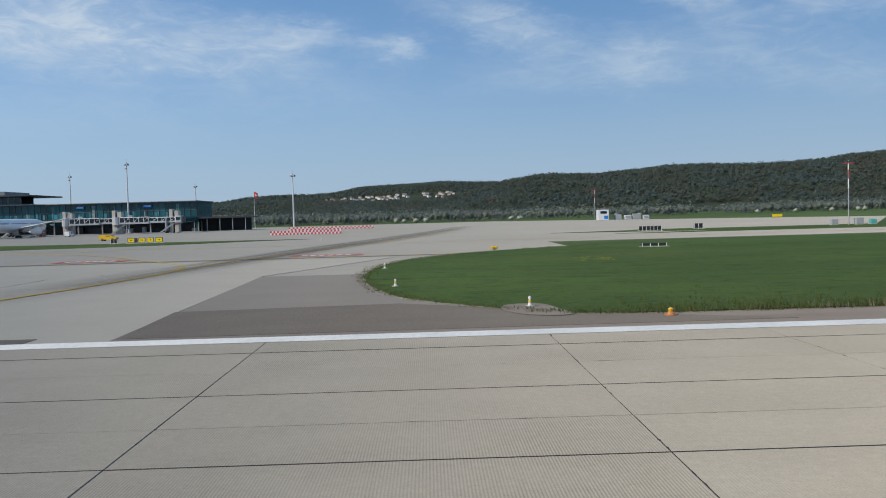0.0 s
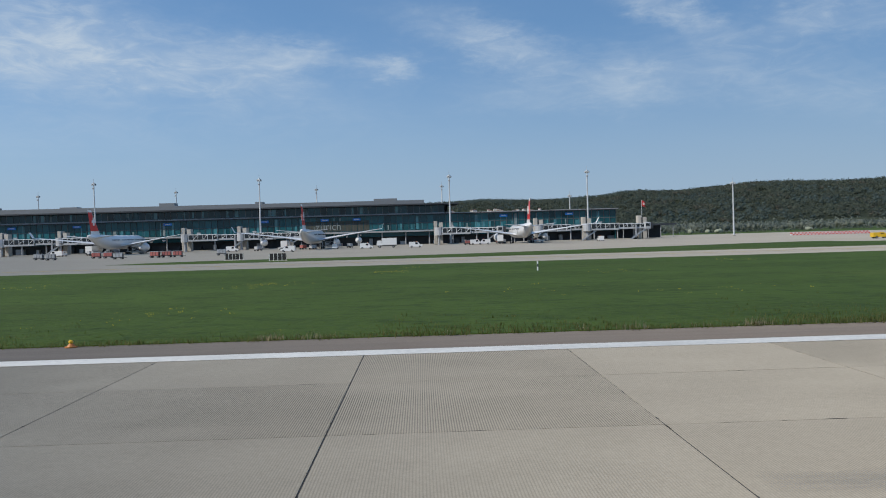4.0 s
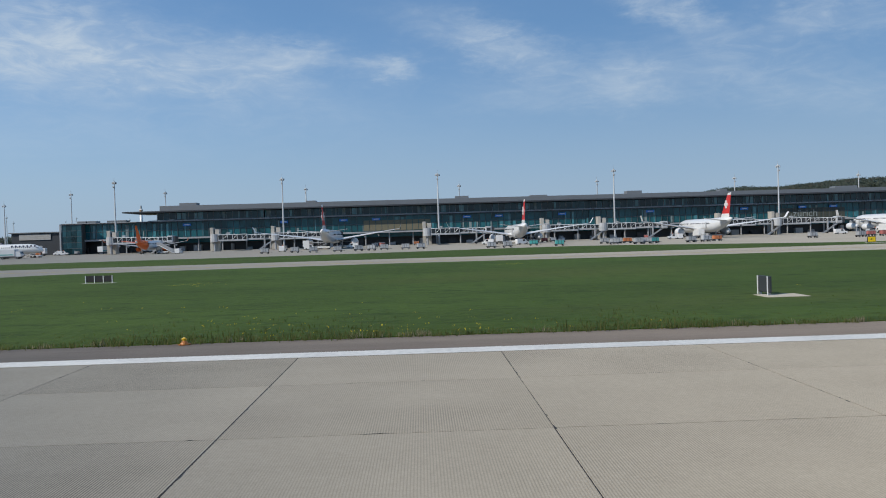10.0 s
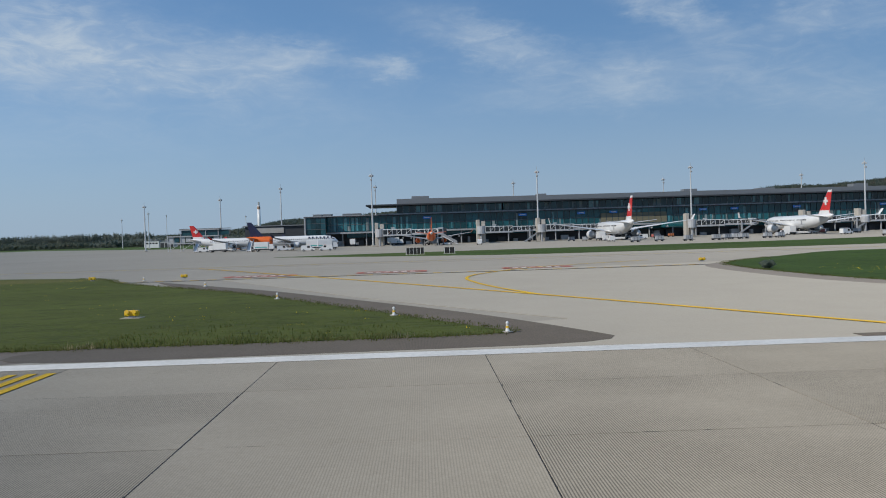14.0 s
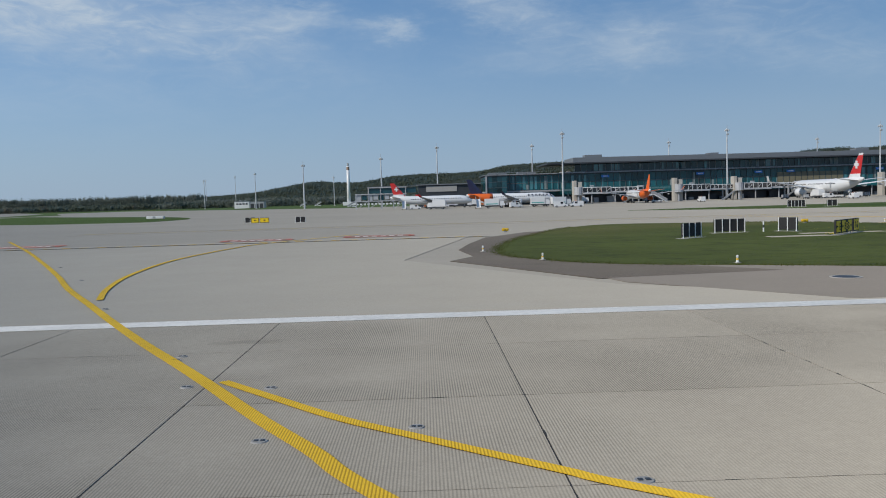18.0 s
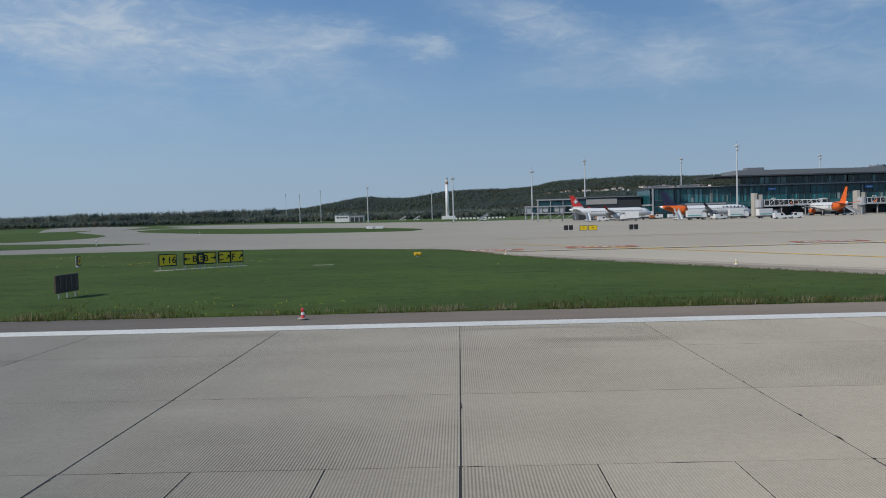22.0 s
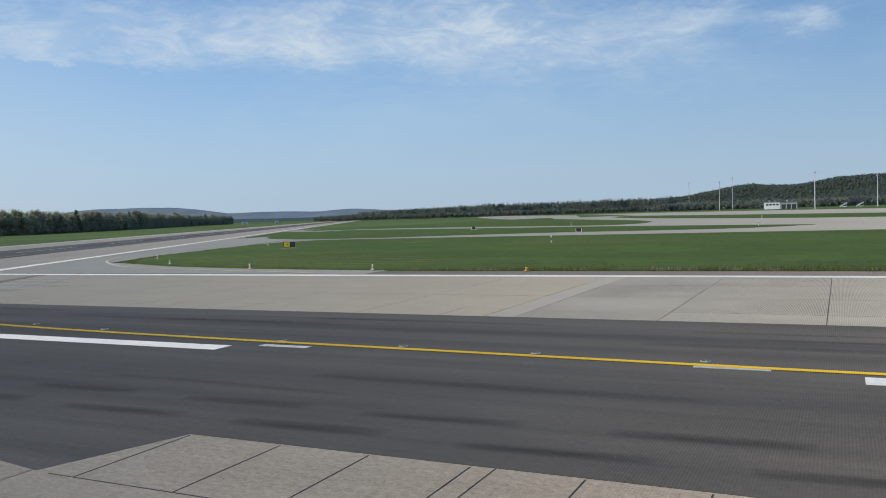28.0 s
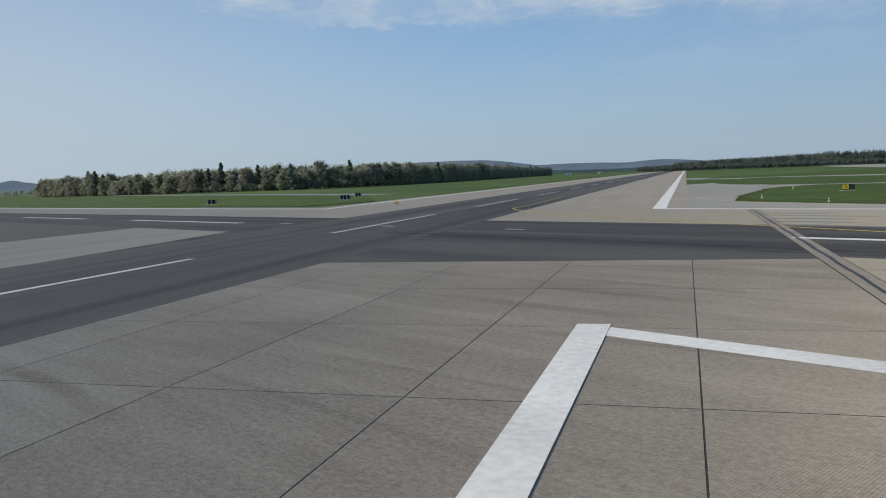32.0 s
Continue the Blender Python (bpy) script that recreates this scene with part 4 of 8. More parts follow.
paint("edge_line", [smooth_line([(-797.7, 62.1), (-789.6, 52.6), (-781.5, 45.9), (-773.6, 41.1), (-762.0, 37.4), (-753.0, 35.4), (-745.0, 33.4)])], 0.32, 0.028, YELLOW_PALE, "pale yellow edge line round the tip of the grass")
LEAD = smooth_line([(-600, 0.6), (-640, 0.6), (-690, 0.7), (-713, 0.9), (-743, 2.7), (-760, 8.0), (-783, 17.0), (-796, 23.5), (-806, 31.0), (-811, 40.0), (-830, 72.0)], 8)
paint("taxi_line", [LEAD[:33]], 0.30, 0.026, YELLOW, "yellow lead-off line along the runway")
paint("taxi_line", [LEAD[32:]], 0.27, 0.026, YELLOW_OLD, "worn yellow lead-off line curving to the crossing runway")
# first exit
paint("taxi_line", [smooth_line([(54.3, 10), (54.3, 38), (55.6, 50), (57.2, 59.5), (58.2, 69), (58.8, 78), (59.6, 88), (62.6, 102), (67.0, 121.5), (74.0, 153), (89.3, 225.6)])], 0.34, 0.030, YELLOW, "yellow taxi centreline leaving the runway")
paint("taxi_line", [smooth_line([(54.2, 43.5), (54.8, 36.5), (56.2, 30.7), (58.1, 25.2), (60.5, 20.5), (63.3, 16.5), (68, 12.0), (76, 7.0), (90, 2.5)])], 0.36, 0.032, YELLOW, "yellow taxi line bending off the runway")
paint("line_border", [smooth_line([(54.2, 43.5), (54.8, 36.5), (56.2, 30.7), (58.1, 25.2), (60.5, 20.5), (63.3, 16.5), (68, 12.0), (76, 7.0), (90, 2.5)])], 0.62, 0.024, BLACK, "black border of a yellow taxi line")
paint("taxi_line", [smooth_line([(53.8, 43.0), (52.6, 35.5), (51.1, 31.0), (49.2, 25.5), (47.8, 21.7), (44, 14.0), (36, 6.5), (20, 2.0)])], 0.36, 0.034, YELLOW, "yellow taxi line bending off the runway")
paint("taxi_line", [smooth_line([(58.6, 76), (56.6, 85), (52.4, 92.2), (47.8, 99.1), (38, 114), (20, 132), (-10, 141)])], 0.34, 0.028, YELLOW_OLD, "yellow taxi line joining the parallel taxiway")
# second exit, seen on dark asphalt and beyond
E2 = smooth_line([(-529.9, 138), (-503, 90.9), (-484.6, 57.4), (-474.7, 38.4), (-470.4, 30.5), (-467.4, 25), (-464.3, 19.4), (-461, 13.6), (-457.5, 8.5), (-452, 4)])
paint("taxi_line", [E2], 0.38, 0.030, YELLOW, "broad yellow taxi line crossing the edge line")
paint("taxi_line", [smooth_line([(-468.6, 27.6), (-466.9, 25.3), (-464.6, 22.2), (-462.5, 19.8), (-460.5, 17.8), (-458.1, 15.4), (-452, 10.6), (-446, 7)])], 0.28, 0.034, YELLOW, "yellow taxi line splitting off")
paint("taxi_line", [smooth_line([(-485.1, 58.5), (-487, 65.9), (-488.4, 74.2), (-488.8, 83.3), (-486.2, 91.9), (-478, 104), (-462, 114)])], 0.32, 0.036, YELLOW, "yellow taxi line curving away")
# third exit
E3 = smooth_line([(-640, 118), (-624.3, 90.1), (-613.6, 70.2), (-605.6, 55.0), (-601.2, 46.2), (-596.6, 37.8), (-593.1, 31.4), (-590.4, 26.6), (-588.4, 23.2), (-586.9, 20.6), (-585.0, 17.2), (-583.5, 14.7), (-582.4, 12.7), (-578.5, 7)])
paint("taxi_line", [E3], 0.35, 0.030, YELLOW, "yellow taxi line crossing the edge line")
paint("taxi_line", [smooth_line([(-586.5, 20.7), (-585.0, 18.9), (-583.3, 16.9), (-581.7, 15.4), (-579.4, 13.3), (-577.9, 12.0), (-570, 6)])], 0.27, 0.034, YELLOW, "yellow taxi line splitting off")
paint("taxi_line", [smooth_line([(-597.0, 39.9), (-598.6, 45.0), (-600.3, 52.6), (-601.4, 61.5), (-601.7, 70.2), (-600.6, 82.6), (-598.8, 90.9), (-590, 108)])], 0.32, 0.036, YELLOW, "yellow taxi line curving away")
# runway turn block of bars across, before the second exit
for k in (0, 1):
    paint("hold_line", [[(-506.19 - 0.65 * k, 12.7), (-506.19 - 0.65 * k, 29.55)]], 0.33, 0.028, YELLOW, "solid yellow hold line across the runway")
for k in (2, 3):
    dashes = [[(-506.19 - 0.65 * k, y), (-506.19 - 0.65 * k, y + 1.04)] for y in [13.95 + 2.07 * q for q in range(8)]]
    paint("hold_line", dashes, 0.32, 0.028, YELLOW, "dashed yellow hold line across the runway")

# hold lines and red blocks at the three exits
for x0, x1, y in ((30, 98, 94.6), (-532, -460, 95.6), (-650, -574, 92.4)):
    paint("hold_line", [[(x0, y), (x1, y)]], 0.5, 0.024, BLACK, "dark hold line across the taxiway mouth")
    paint("hold_line", [[(x0 + 2 * k, y + 0.9), (x0 + 2 * k + 1, y + 0.9)] for k in range(int((x1 - x0) / 2))], 0.4, 0.028, YELLOW, "dashed yellow hold line across the taxiway mouth")
for x, y in ((41.1, 100.6), (69.3, 100.4), (-513, 102), (-497, 102.5), (-479, 103), (-643, 97.5), (-629, 100), (-601.5, 99.5), (-587, 101.5)):
    bm = bmesh.new()
    for a, b in (((x - 3.9, y - 1.5), (x + 3.9, y - 1.5)), ((x - 3.9, y + 1.5), (x + 3.9, y + 1.5)), ((x - 3.9, y - 1.5), (x - 3.9, y + 1.5)), ((x + 3.9, y - 1.5), (x + 3.9, y + 1.5))):
        ribbon([a, b], 0.8, 0.020, bm)
    ob = tagged(to_ob("red_block", bm, RED), "worn red painted warning block on the taxiway", "marking", "red warning blocks", "structure")
    bm = bmesh.new()
    for k in range(6):
        box(x - 3.0 + k * 1.05, y - 0.7, 0.012, x - 2.35 + k * 1.05, y + 0.7, 0.021, bm=bm)
    part("letter_bar", bm, WHITE, ob, "white unreadable lettering")

sheet("asphalt_strip", [(32.3, 31.95), (38.8, 32.0), (38.7, 33.4), (32.35, 33.9)], 0.001, FILLET, 0.03, "narrow asphalt strip beside the edge line")
sheet("paved_bay", round_off([(84.7, 38.6), (85.0, 40.3), (86.1, 40.8), (87.1, 40.2), (87.3, 38.4), (88.0, 35.6), (85.6, 36.0)]), 0.034, SHOULDER, 0.02, "small paved bay cut into the grass")
# pavement patches near the exits
sheet("fillet", [(16, 31.9), (32.6, 31.9), (32.2, 42), (31.9, 57.7), (30.9, 77.8), (28, 92), (31, 74), (29.3, 60), (26, 51), (22, 44), (17, 39.5)], -0.004, FILLET, 0.04, "grey asphalt fillet at the taxiway mouth")
sheet("fillet", [(69.2, 41.6), (86, 39.5), (80, 45), (77, 57), (76.5, 65.3), (68.4, 65.6)], -0.004, FILLET, 0.04, "grey asphalt fillet at the taxiway mouth")
sheet("fillet", [(69.5, 32.6), (96, 33), (88, 37.2), (80, 42.6), (69.0, 41.6)], -0.001, ASPHALT, 0.04, "dark asphalt fillet at the taxiway mouth")
sheet("fillet", round_off([(-446, 33.4), (-453, 44.1), (-457.7, 51.3), (-460.6, 57.3), (-462.6, 67.0), (-462.8, 81.2), (-461.9, 93.5), (-456, 102), (-450, 98), (-450, 60), (-442, 46.5), (-428, 40.2), (-405, 36), (-405, 32)]), -0.004, FILLET, 0.04, "grey asphalt fillet at the taxiway mouth")
sheet("fillet", round_off([(-484.6, 32.9), (-486.6, 38.0), (-489.4, 44.2), (-492.9, 50.6), (-506, 72), (-524, 96), (-516, 80), (-508, 69.6), (-496.2, 49.5), (-490.4, 39.0), (-510, 36.3), (-510, 32)]), -0.001, ASPHALT, 0.04, "dark asphalt fillet at the taxiway mouth")
sheet("fillet", [(-564.6, 32.4), (-571.5, 41), (-573.5, 50), (-570.5, 51.4), (-561, 47.3), (-549, 41), (-537, 36.7), (-537, 32)], -0.004, FILLET, 0.04, "grey asphalt fillet at the taxiway mouth")
verge("fillet", [(-611.8, 33.0), (-612.6, 39.8), (-617.2, 51.2), (-629.2, 68.4), (-643.1, 87.8), (-648.0, 99.0)], [(-614.6, 34.0), (-615.0, 39.4), (-619.2, 46.0), (-626.4, 57.5), (-642, 81.5), (-650.5, 103)], -0.003, FILLET, "grey asphalt fillet along the grass")
verge("fillet", [(-572.4, 43.0), (-579.7, 57.9), (-577.8, 62.0), (-578.6, 70), (-577.3, 78.5), (-574.9, 90), (-569, 101)], [(-562, 44.5), (-570.0, 54.0), (-574.0, 62.9), (-573.6, 70), (-572.8, 76), (-569, 89), (-562, 104)], 0.0, ASPHALT, "dark asphalt fillet along the grass")
sheet("fillet", [(-605.8, 33.4), (-615.6, 51.9), (-617.5, 51.5), (-612.8, 39.6), (-612.0, 36), (-612, 32.4)], 0.002, ASPHALT, 0.04, "dark asphalt fillet at the taxiway mouth")
# pale concrete mouths
sheet("taxiway_mouth", [(23, 31.9), (69.4, 31.9), (68.4, 66), (78, 92), (21, 93), (33.5, 60), (33.4, 40)], -0.012, APRON, 0.04, "pale worn concrete of a taxiway mouth")
sheet("taxiway_mouth", [(-438, 31.9), (-510, 31.9), (-486, 42), (-496, 57.7), (-516, 95), (-454, 104), (-454, 60), (-451, 39.2)], -0.012, APRON, 0.04, "pale worn concrete of a taxiway mouth")
sheet("taxiway_mouth", [(-560, 31.9), (-612, 31.9), (-616, 52.5), (-646, 96), (-576, 96), (-583, 60), (-572, 40)], -0.012, APRON, 0.04, "pale worn concrete of a taxiway mouth")

lay_slabs()
# broken edges and smeared filler along the joints
g_ = np.random.default_rng(41)
sv_, sf_ = [], []


def spall(x, y, a, b):
    k = len(sv_)
    ang = np.sort(g_.uniform(0, math.tau, 6))
    sv_.extend((x + a * math.cos(q) * g_.uniform(0.5, 1.1), y + b * math.sin(q) * g_.uniform(0.5, 1.1), 0.0045) for q in ang)
    sf_.append(tuple(range(k, k + 6)))


for c in CROSS:
    if -760 < c < 142:
        for q in range(int(g_.integers(8, 22))):
            spall(c + g_.normal(0, 0.008), g_.uniform(10, 31.5), g_.uniform(0.012, 0.035), g_.uniform(0.05, 0.35))
        for y in (12.6, 18.4, 24.9):
            if g_.random() < 0.6:
                spall(c, y, g_.uniform(0.03, 0.07), g_.uniform(0.03, 0.07))
for y in (12.6, 18.4, 24.9):
    for q in range(260):
        spall(g_.uniform(-740, 142), y, g_.uniform(0.1, 0.6), g_.uniform(0.012, 0.03))
spalls = join_mesh("joint_chips", sv_, sf_, JOINT)
spalls.parent = runway
tagged(spalls, kind="stuff")
lay_south()
lay_cross()

# slot drain along the crossing runway
drain = thing("slot_drain", pose(0, 0, 0), "long dark steel slot drain set in a concrete strip", "drain", kind="structure")
part("drain_strip", ribbon([on_cross(14.9, 35.15), on_cross(-95, 35.15)], 1.0, 0.014), CONCRETE_SOUTH, drain)
part("drain_slot", ribbon([on_cross(14.9, 35.15), on_cross(-95, 35.15)], 0.11, 0.018), SLOT, drain, "blue-black steel slot")
for s in (-0.51, 0.51):
    part("drain_joint", ribbon([on_cross(14.9, 35.15 + s), on_cross(-95, 35.15 + s)], 0.03, 0.018), JOINT, drain)
stain([on_cross(14 - 2.2 * q, 35.15 + 0.06 * math.sin(q * 1.9)) for q in range(46)], [0.34, 0.24, 0.36, 0.20, 0.40, 0.34], 0.0165, BLUE_SMEAR, "blue-grey sealant smeared beside the drain", "sealant_smear")
for q in (-30.6, -23.6, -11.8, -0.6):
    part("drain_strip", ribbon([on_cross(q, 34.66), on_cross(q, 35.64)], 0.14, 0.017), CONCRETE_NEW, drain, "pale cross strip")
rng = random.Random(23)
for x, y, w in ((-763.5, 20.6, 1.5), (-762.0, 17.0, 1.9), (-761.2, 13.4, 1.6), (-760.0, 10.2, 1.3), (-765.5, 23.4, 1.1), (-767, 25.6, 0.8)):
    stain([(x - 4.0, y + rng.uniform(-0.3, 0.3)), (x - 1.2, y), (x + 1.2, y), (x + rng.uniform(3.0, 5.5), y - 0.2)], [w], 0.0135 + 0.0002 * w, PALE_SMEAR, "pale scraped streak on the paving", "scrape")
for k in range(34):
    x, y = rng.uniform(-762, -716), rng.uniform(-46, -12)
    a, n_ = rng.uniform(-0.06, 0.10), rng.uniform(4, 13)
    stain([(x + n_ * q / 4, y + n_ * q / 4 * a) for q in range(5)], [rng.uniform(0.25, 1.3)], 0.0095 + 0.0001 * k, SCUFF if k % 5 < 2 else SCUFF_PALE, "long faint scuff along the paving", "scuff")
for k in range(5):
    stain(smooth_line([(-784 + 3.6 * k, 58 + 3.0 * k), (-772 + 3.4 * k, 49.5 + 3.0 * k), (-756 + 3.2 * k, 44.5 + 3.0 * k), (-738, 42 + 3.2 * k)], 5), [1.3, 1.8, 1.4], 0.036 + 0.0005 * k, STRAW_SMEAR, "paler mown stripe in the grass", "mown_stripe")
for k in range(26):
    x, y = rng.uniform(-700, -640) if k % 2 else rng.uniform(-620, 120), rng.uniform(12, 30)
    n_ = rng.uniform(1.0, 6.0)
    stain([(x + n_ * q / 4, y + rng.uniform(-0.1, 0.1)) for q in range(5)], [rng.uniform(0.3, 1.6)], 0.0062 + 0.00005 * k, SCUFF_PALE if k % 3 else SCUFF, "faint scuff on the concrete", "scuff")
# tyre marks on the middle strip, two rows in step
rng = random.Random(9)
for k in range(-6, 16):
    for y, x, n_ in ((-6.9, -726.4 + 5.47 * k, 0), (-8.5, -723.2 + 5.35 * k, 1)):
        if x > -800:
            x, y = x + rng.uniform(-0.15, 0.15), y + rng.uniform(-0.08, 0.08)
            stain([(x - 0.3 + 0.95 * q, y - 0.06 + 0.05 * q) for q in range(5)], [rng.uniform(0.6, 0.8)], 0.012, SMEAR, "dark rubber tyre mark with soft worn ends")
for k in range(40):
    x, y = -830 + k * 4.6 + rng.uniform(-4, 4), rng.choice((-6.2, -4.9, -3.4, 3.4, 4.4, 5.8, 7.4)) + rng.uniform(-0.5, 0.5)
    stain(smooth_line([(x, y), (x + rng.uniform(3, 6), y + rng.uniform(-0.1, 0.1)), (x + rng.uniform(8, 16), y + rng.uniform(-0.2, 0.2))], 4), [rng.uniform(0.3, 1.1)], 0.0125, SMEAR_FAINT, "long faint rubber streak")
# short slabs beside the asphalt
for x in (-718.3, -716.0, -714.0, -711.95, -709.9, -707.9, -705.9, -703.9):
    paint("slab_joint", [[(x, -9.8), (x, -12.7)]], 0.026, 0.002, JOINT, "thin dark joint across the slabs")
paint("slab_joint", [[(-718.9, -12.7), (-690, -12.7)]], 0.026, 0.003, JOINT, "thin dark joint along the slabs")
# filled cracks in the slabs
for line in ([(-597.9, 10), (-598.1, 13.4), (-597.7, 15.0), (-597.4, 17.2), (-597.9, 18.6)], [(-561.8, 26.7), (-561.3, 22.4), (-560.8, 19.0), (-560.9, 17.0), (-560.7, 14.7), (-560.3, 14.0), (-560.4, 12.6)], [(-567.5, 18.5), (-567.4, 17.1), (-567.5, 16.0), (-567.2, 15.2), (-566.8, 14.4)], [(29, 50), (31.4, 45), (32.6, 39), (33.2, 33)], [(50.9, 34.7), (50.6, 42), (50.8, 49.7), (50.4, 60), (50.2, 71)]):
    rough_line = []
    for (ax, ay), (bx, by) in zip(line, line[1:]):
        for q in range(6):
            rough_line.append((ax + (bx - ax) * q / 6 + rng.uniform(-0.035, 0.035), ay + (by - ay) * q / 6))
    paint("crack", [rough_line], 0.018, 0.014, JOINT, "dark filled crack in the pavement")

# pale repaired fields in the paving by the crossing
for line in ([(-768.5, 29.6), (-764.7, 26.1), (-758.7, 13.9), (-759.6, 10.2), (-764.5, 18.0)],):
    sheet("pale_patch", line, 0.011, CONCRETE_NEW, 0.009, "pale repaired field in the paving")
sheet("light_patch", [(-727.9, -11.7), (-727.0, -11.85), (-726.95, -11.5), (-727.7, -11.3)], 0.006, CONCRETE_NEW, 0.01, "small pale patch in the paving")

# rubber-darkened sweep where aircraft turn in from the apron
TURN_IN = smooth_line([(54.9, 46), (55.2, 55), (56.4, 63.9), (58.1, 75.3), (60.5, 89.2), (62.4, 102), (64.9, 119), (70.8, 150.6), (79.6, 200), (88.7, 258.3), (95.9, 321.8)], 6)
stain(TURN_IN, [7.5, 10, 10, 11, 13, 13], 0.0345, SMEAR_FAINT, "broad rubber-darkened sweep across the taxiway")
stain([(x + 0.6, y) for x, y in TURN_IN[8:]], [3.4, 4.0, 5.0, 5.0], 0.0355, SMEAR_FAINT, "rubber-darkened sweep across the taxiway")
stain([(x - 2.6, y) for x, y in TURN_IN[20:]], [1.6, 2.5, 3.0], 0.0365, SMEAR_FAINT, "rubber-darkened sweep across the taxiway")
for k, line in enumerate(([(36, 146.4), (-300, 147), (-640, 145.6)], [(30, 137.4), (-300, 138), (-640, 137)])):
    paint("tyre_band", [smooth_line(line, 10)], 1.3, -0.032, APRON_WORN, "faint grey tyre-worn band on the concrete")
paint("taxi_line", [smooth_line([(-640, 142), (-300, 143), (-40, 142.5), (60, 141), (400, 141)])], 0.34, -0.02, YELLOW_OLD, "long yellow centreline of the parallel taxiway")
for y in (15.6, 21.6, 28.2):
    paint("slab_joint", [[(66.2, y), (141.0, y)]], 0.024, 0.012, JOINT, "thin dark joint along the slabs")
# ---- the dock: long glazed terminal ----
DX0, DX1, DY = -550.3, -33.4, 415.0
UX0, UX1 = -505.0, -130.0
dock = thing("terminal_building", pose(0, 0, 0), "long glazed airport dock with teal glass and a flat grey roof", "building")
part("back_wall", box(DX0, 445, 0, DX1, 446, 15.0), CANOPY, dock)
# the shade beneath the dock is put into this wall's near-black colour
part("ground_floor_wall", box(DX0 + 1, 421, 0, DX1 - 1, 421.6, 6.4), DARK, dock, "recessed ground floor wall, shade put into its dark colour")
for x0, x1 in ((DX0, DX0 + 0.5), (DX1 - 0.5, DX1)):
    part("end_wall", box(x0, 416, 0, x1, 445, 14.8), GLASS, dock, "glazed end wall")
part("floor_slab", box(DX0 - 0.6, 413.2, 6.3, DX1 + 0.6, 445, 7.1), GREY, dock, "pale floor edge")
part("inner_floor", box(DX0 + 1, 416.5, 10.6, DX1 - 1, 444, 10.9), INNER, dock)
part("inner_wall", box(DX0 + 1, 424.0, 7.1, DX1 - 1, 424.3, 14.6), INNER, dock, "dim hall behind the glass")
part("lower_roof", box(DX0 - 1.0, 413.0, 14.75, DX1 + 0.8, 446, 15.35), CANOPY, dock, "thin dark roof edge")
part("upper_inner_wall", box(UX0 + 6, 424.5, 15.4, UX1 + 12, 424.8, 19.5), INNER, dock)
part("upper_floor_edge", box(UX0 - 4, 414.6, 15.35, UX1 + 14, 445, 15.75), GREY, dock)
part("canopy", slab_side([(-520.0, 19.55), (UX1 + 17, 19.5), (UX1 + 17, 20.15), (-520.0, 20.2)], 409.0, 447), CANOPY, dock, "dark overhanging canopy")
part("main_roof", slab_side([(UX0, 20.2), (UX1, 20.15), (UX1, 22.4), (UX0, 23.1)], 420.0, 446), ROOFM, dock, "grey sheet metal roof band")
pane_w = (DX1 - DX0) / 168
pane_mesh = pane_up = None
rng = random.Random(3)
for i in range(168):
    x = DX0 + i * pane_w
    if pane_mesh is None:
        p = part("pane", box(0.06, 0, 0, pane_w - 0.06, 0.08, 7.5), GLASS, dock)
        pane_mesh = p.data
    else:
        p = again("pane", pane_mesh, dock)
    p.location = (x, 415.2 + rng.uniform(-0.02, 0.02), 7.2)
for i in range(124):
    w = (UX1 + 10 - UX0) / 124
    if pane_up is None:
        p = part("pane", box(0.06, 0, 0, w - 0.06, 0.08, 3.6), GLASS_UP, dock)
        pane_up = p.data
    else:
        p = again("pane", pane_up, dock)
    p.location = (UX0 + i * w, 416.0 + rng.uniform(-0.02, 0.02), 15.85)
bm = bmesh.new()
for i in range(169):
    x = DX0 + i * pane_w
    box(x - 0.05, 414.9, 7.1, x + 0.05, 415.5, 14.75, bm=bm)
tagged(part("mullions", bm, MULLION, dock, "slender dark mullions"), kind="stuff")
bm = bmesh.new()
for i in range(125):
    x = UX0 + i * (UX1 + 10 - UX0) / 124
    box(x - 0.05, 415.75, 15.75, x + 0.05, 416.2, 19.5, bm=bm)
tagged(part("mullions", bm, GREY, dock, "slender grey mullions"), kind="stuff")
part("transom", box(DX0, 414.95, 10.7, DX1, 415.15, 10.9), MULLION, dock)
for i in range(44):
    x = DX0 + 6 + i * 11.9
    part("column", tube([(x, 415.4, 0), (x, 415.4, 6.3)], 0.35, 8), GREY, dock) if i == 0 else again("column", bpy.data.objects["column"].data, dock, pose(i * 11.9, 0, 0))
# bays with drawn blinds behind the glass
for x0, x1 in ((-402.5, -368.0), (-191.5, -155.0)):
    for k in range(int((x1 - x0) / pane_w)):
        part("blind", box(x0 + k * pane_w + 0.15, 415.02, 7.5, x0 + (k + 1) * pane_w - 0.15, 415.1, 12.7), BLIND if x0 < -300 else BLIND_DIM, dock, "drawn blind")
# blue gate signs
for x in (-490, -441.9, -412.3, -396, -350.4, -334.4, -302.4, -257.8, -209.8, -179.9, -164, -90.4, -57.2):
    s = part("gate_sign", box(x - 2.0, 414.2, 12.6, x + 2.0, 414.4, 13.8, 0.05), BLUE, dock, "blue gate sign")
    part("sign_bar", box(x - 1.2, 414.15, 13.05, x + 1.4, 414.19, 13.4), WPAINT, s)
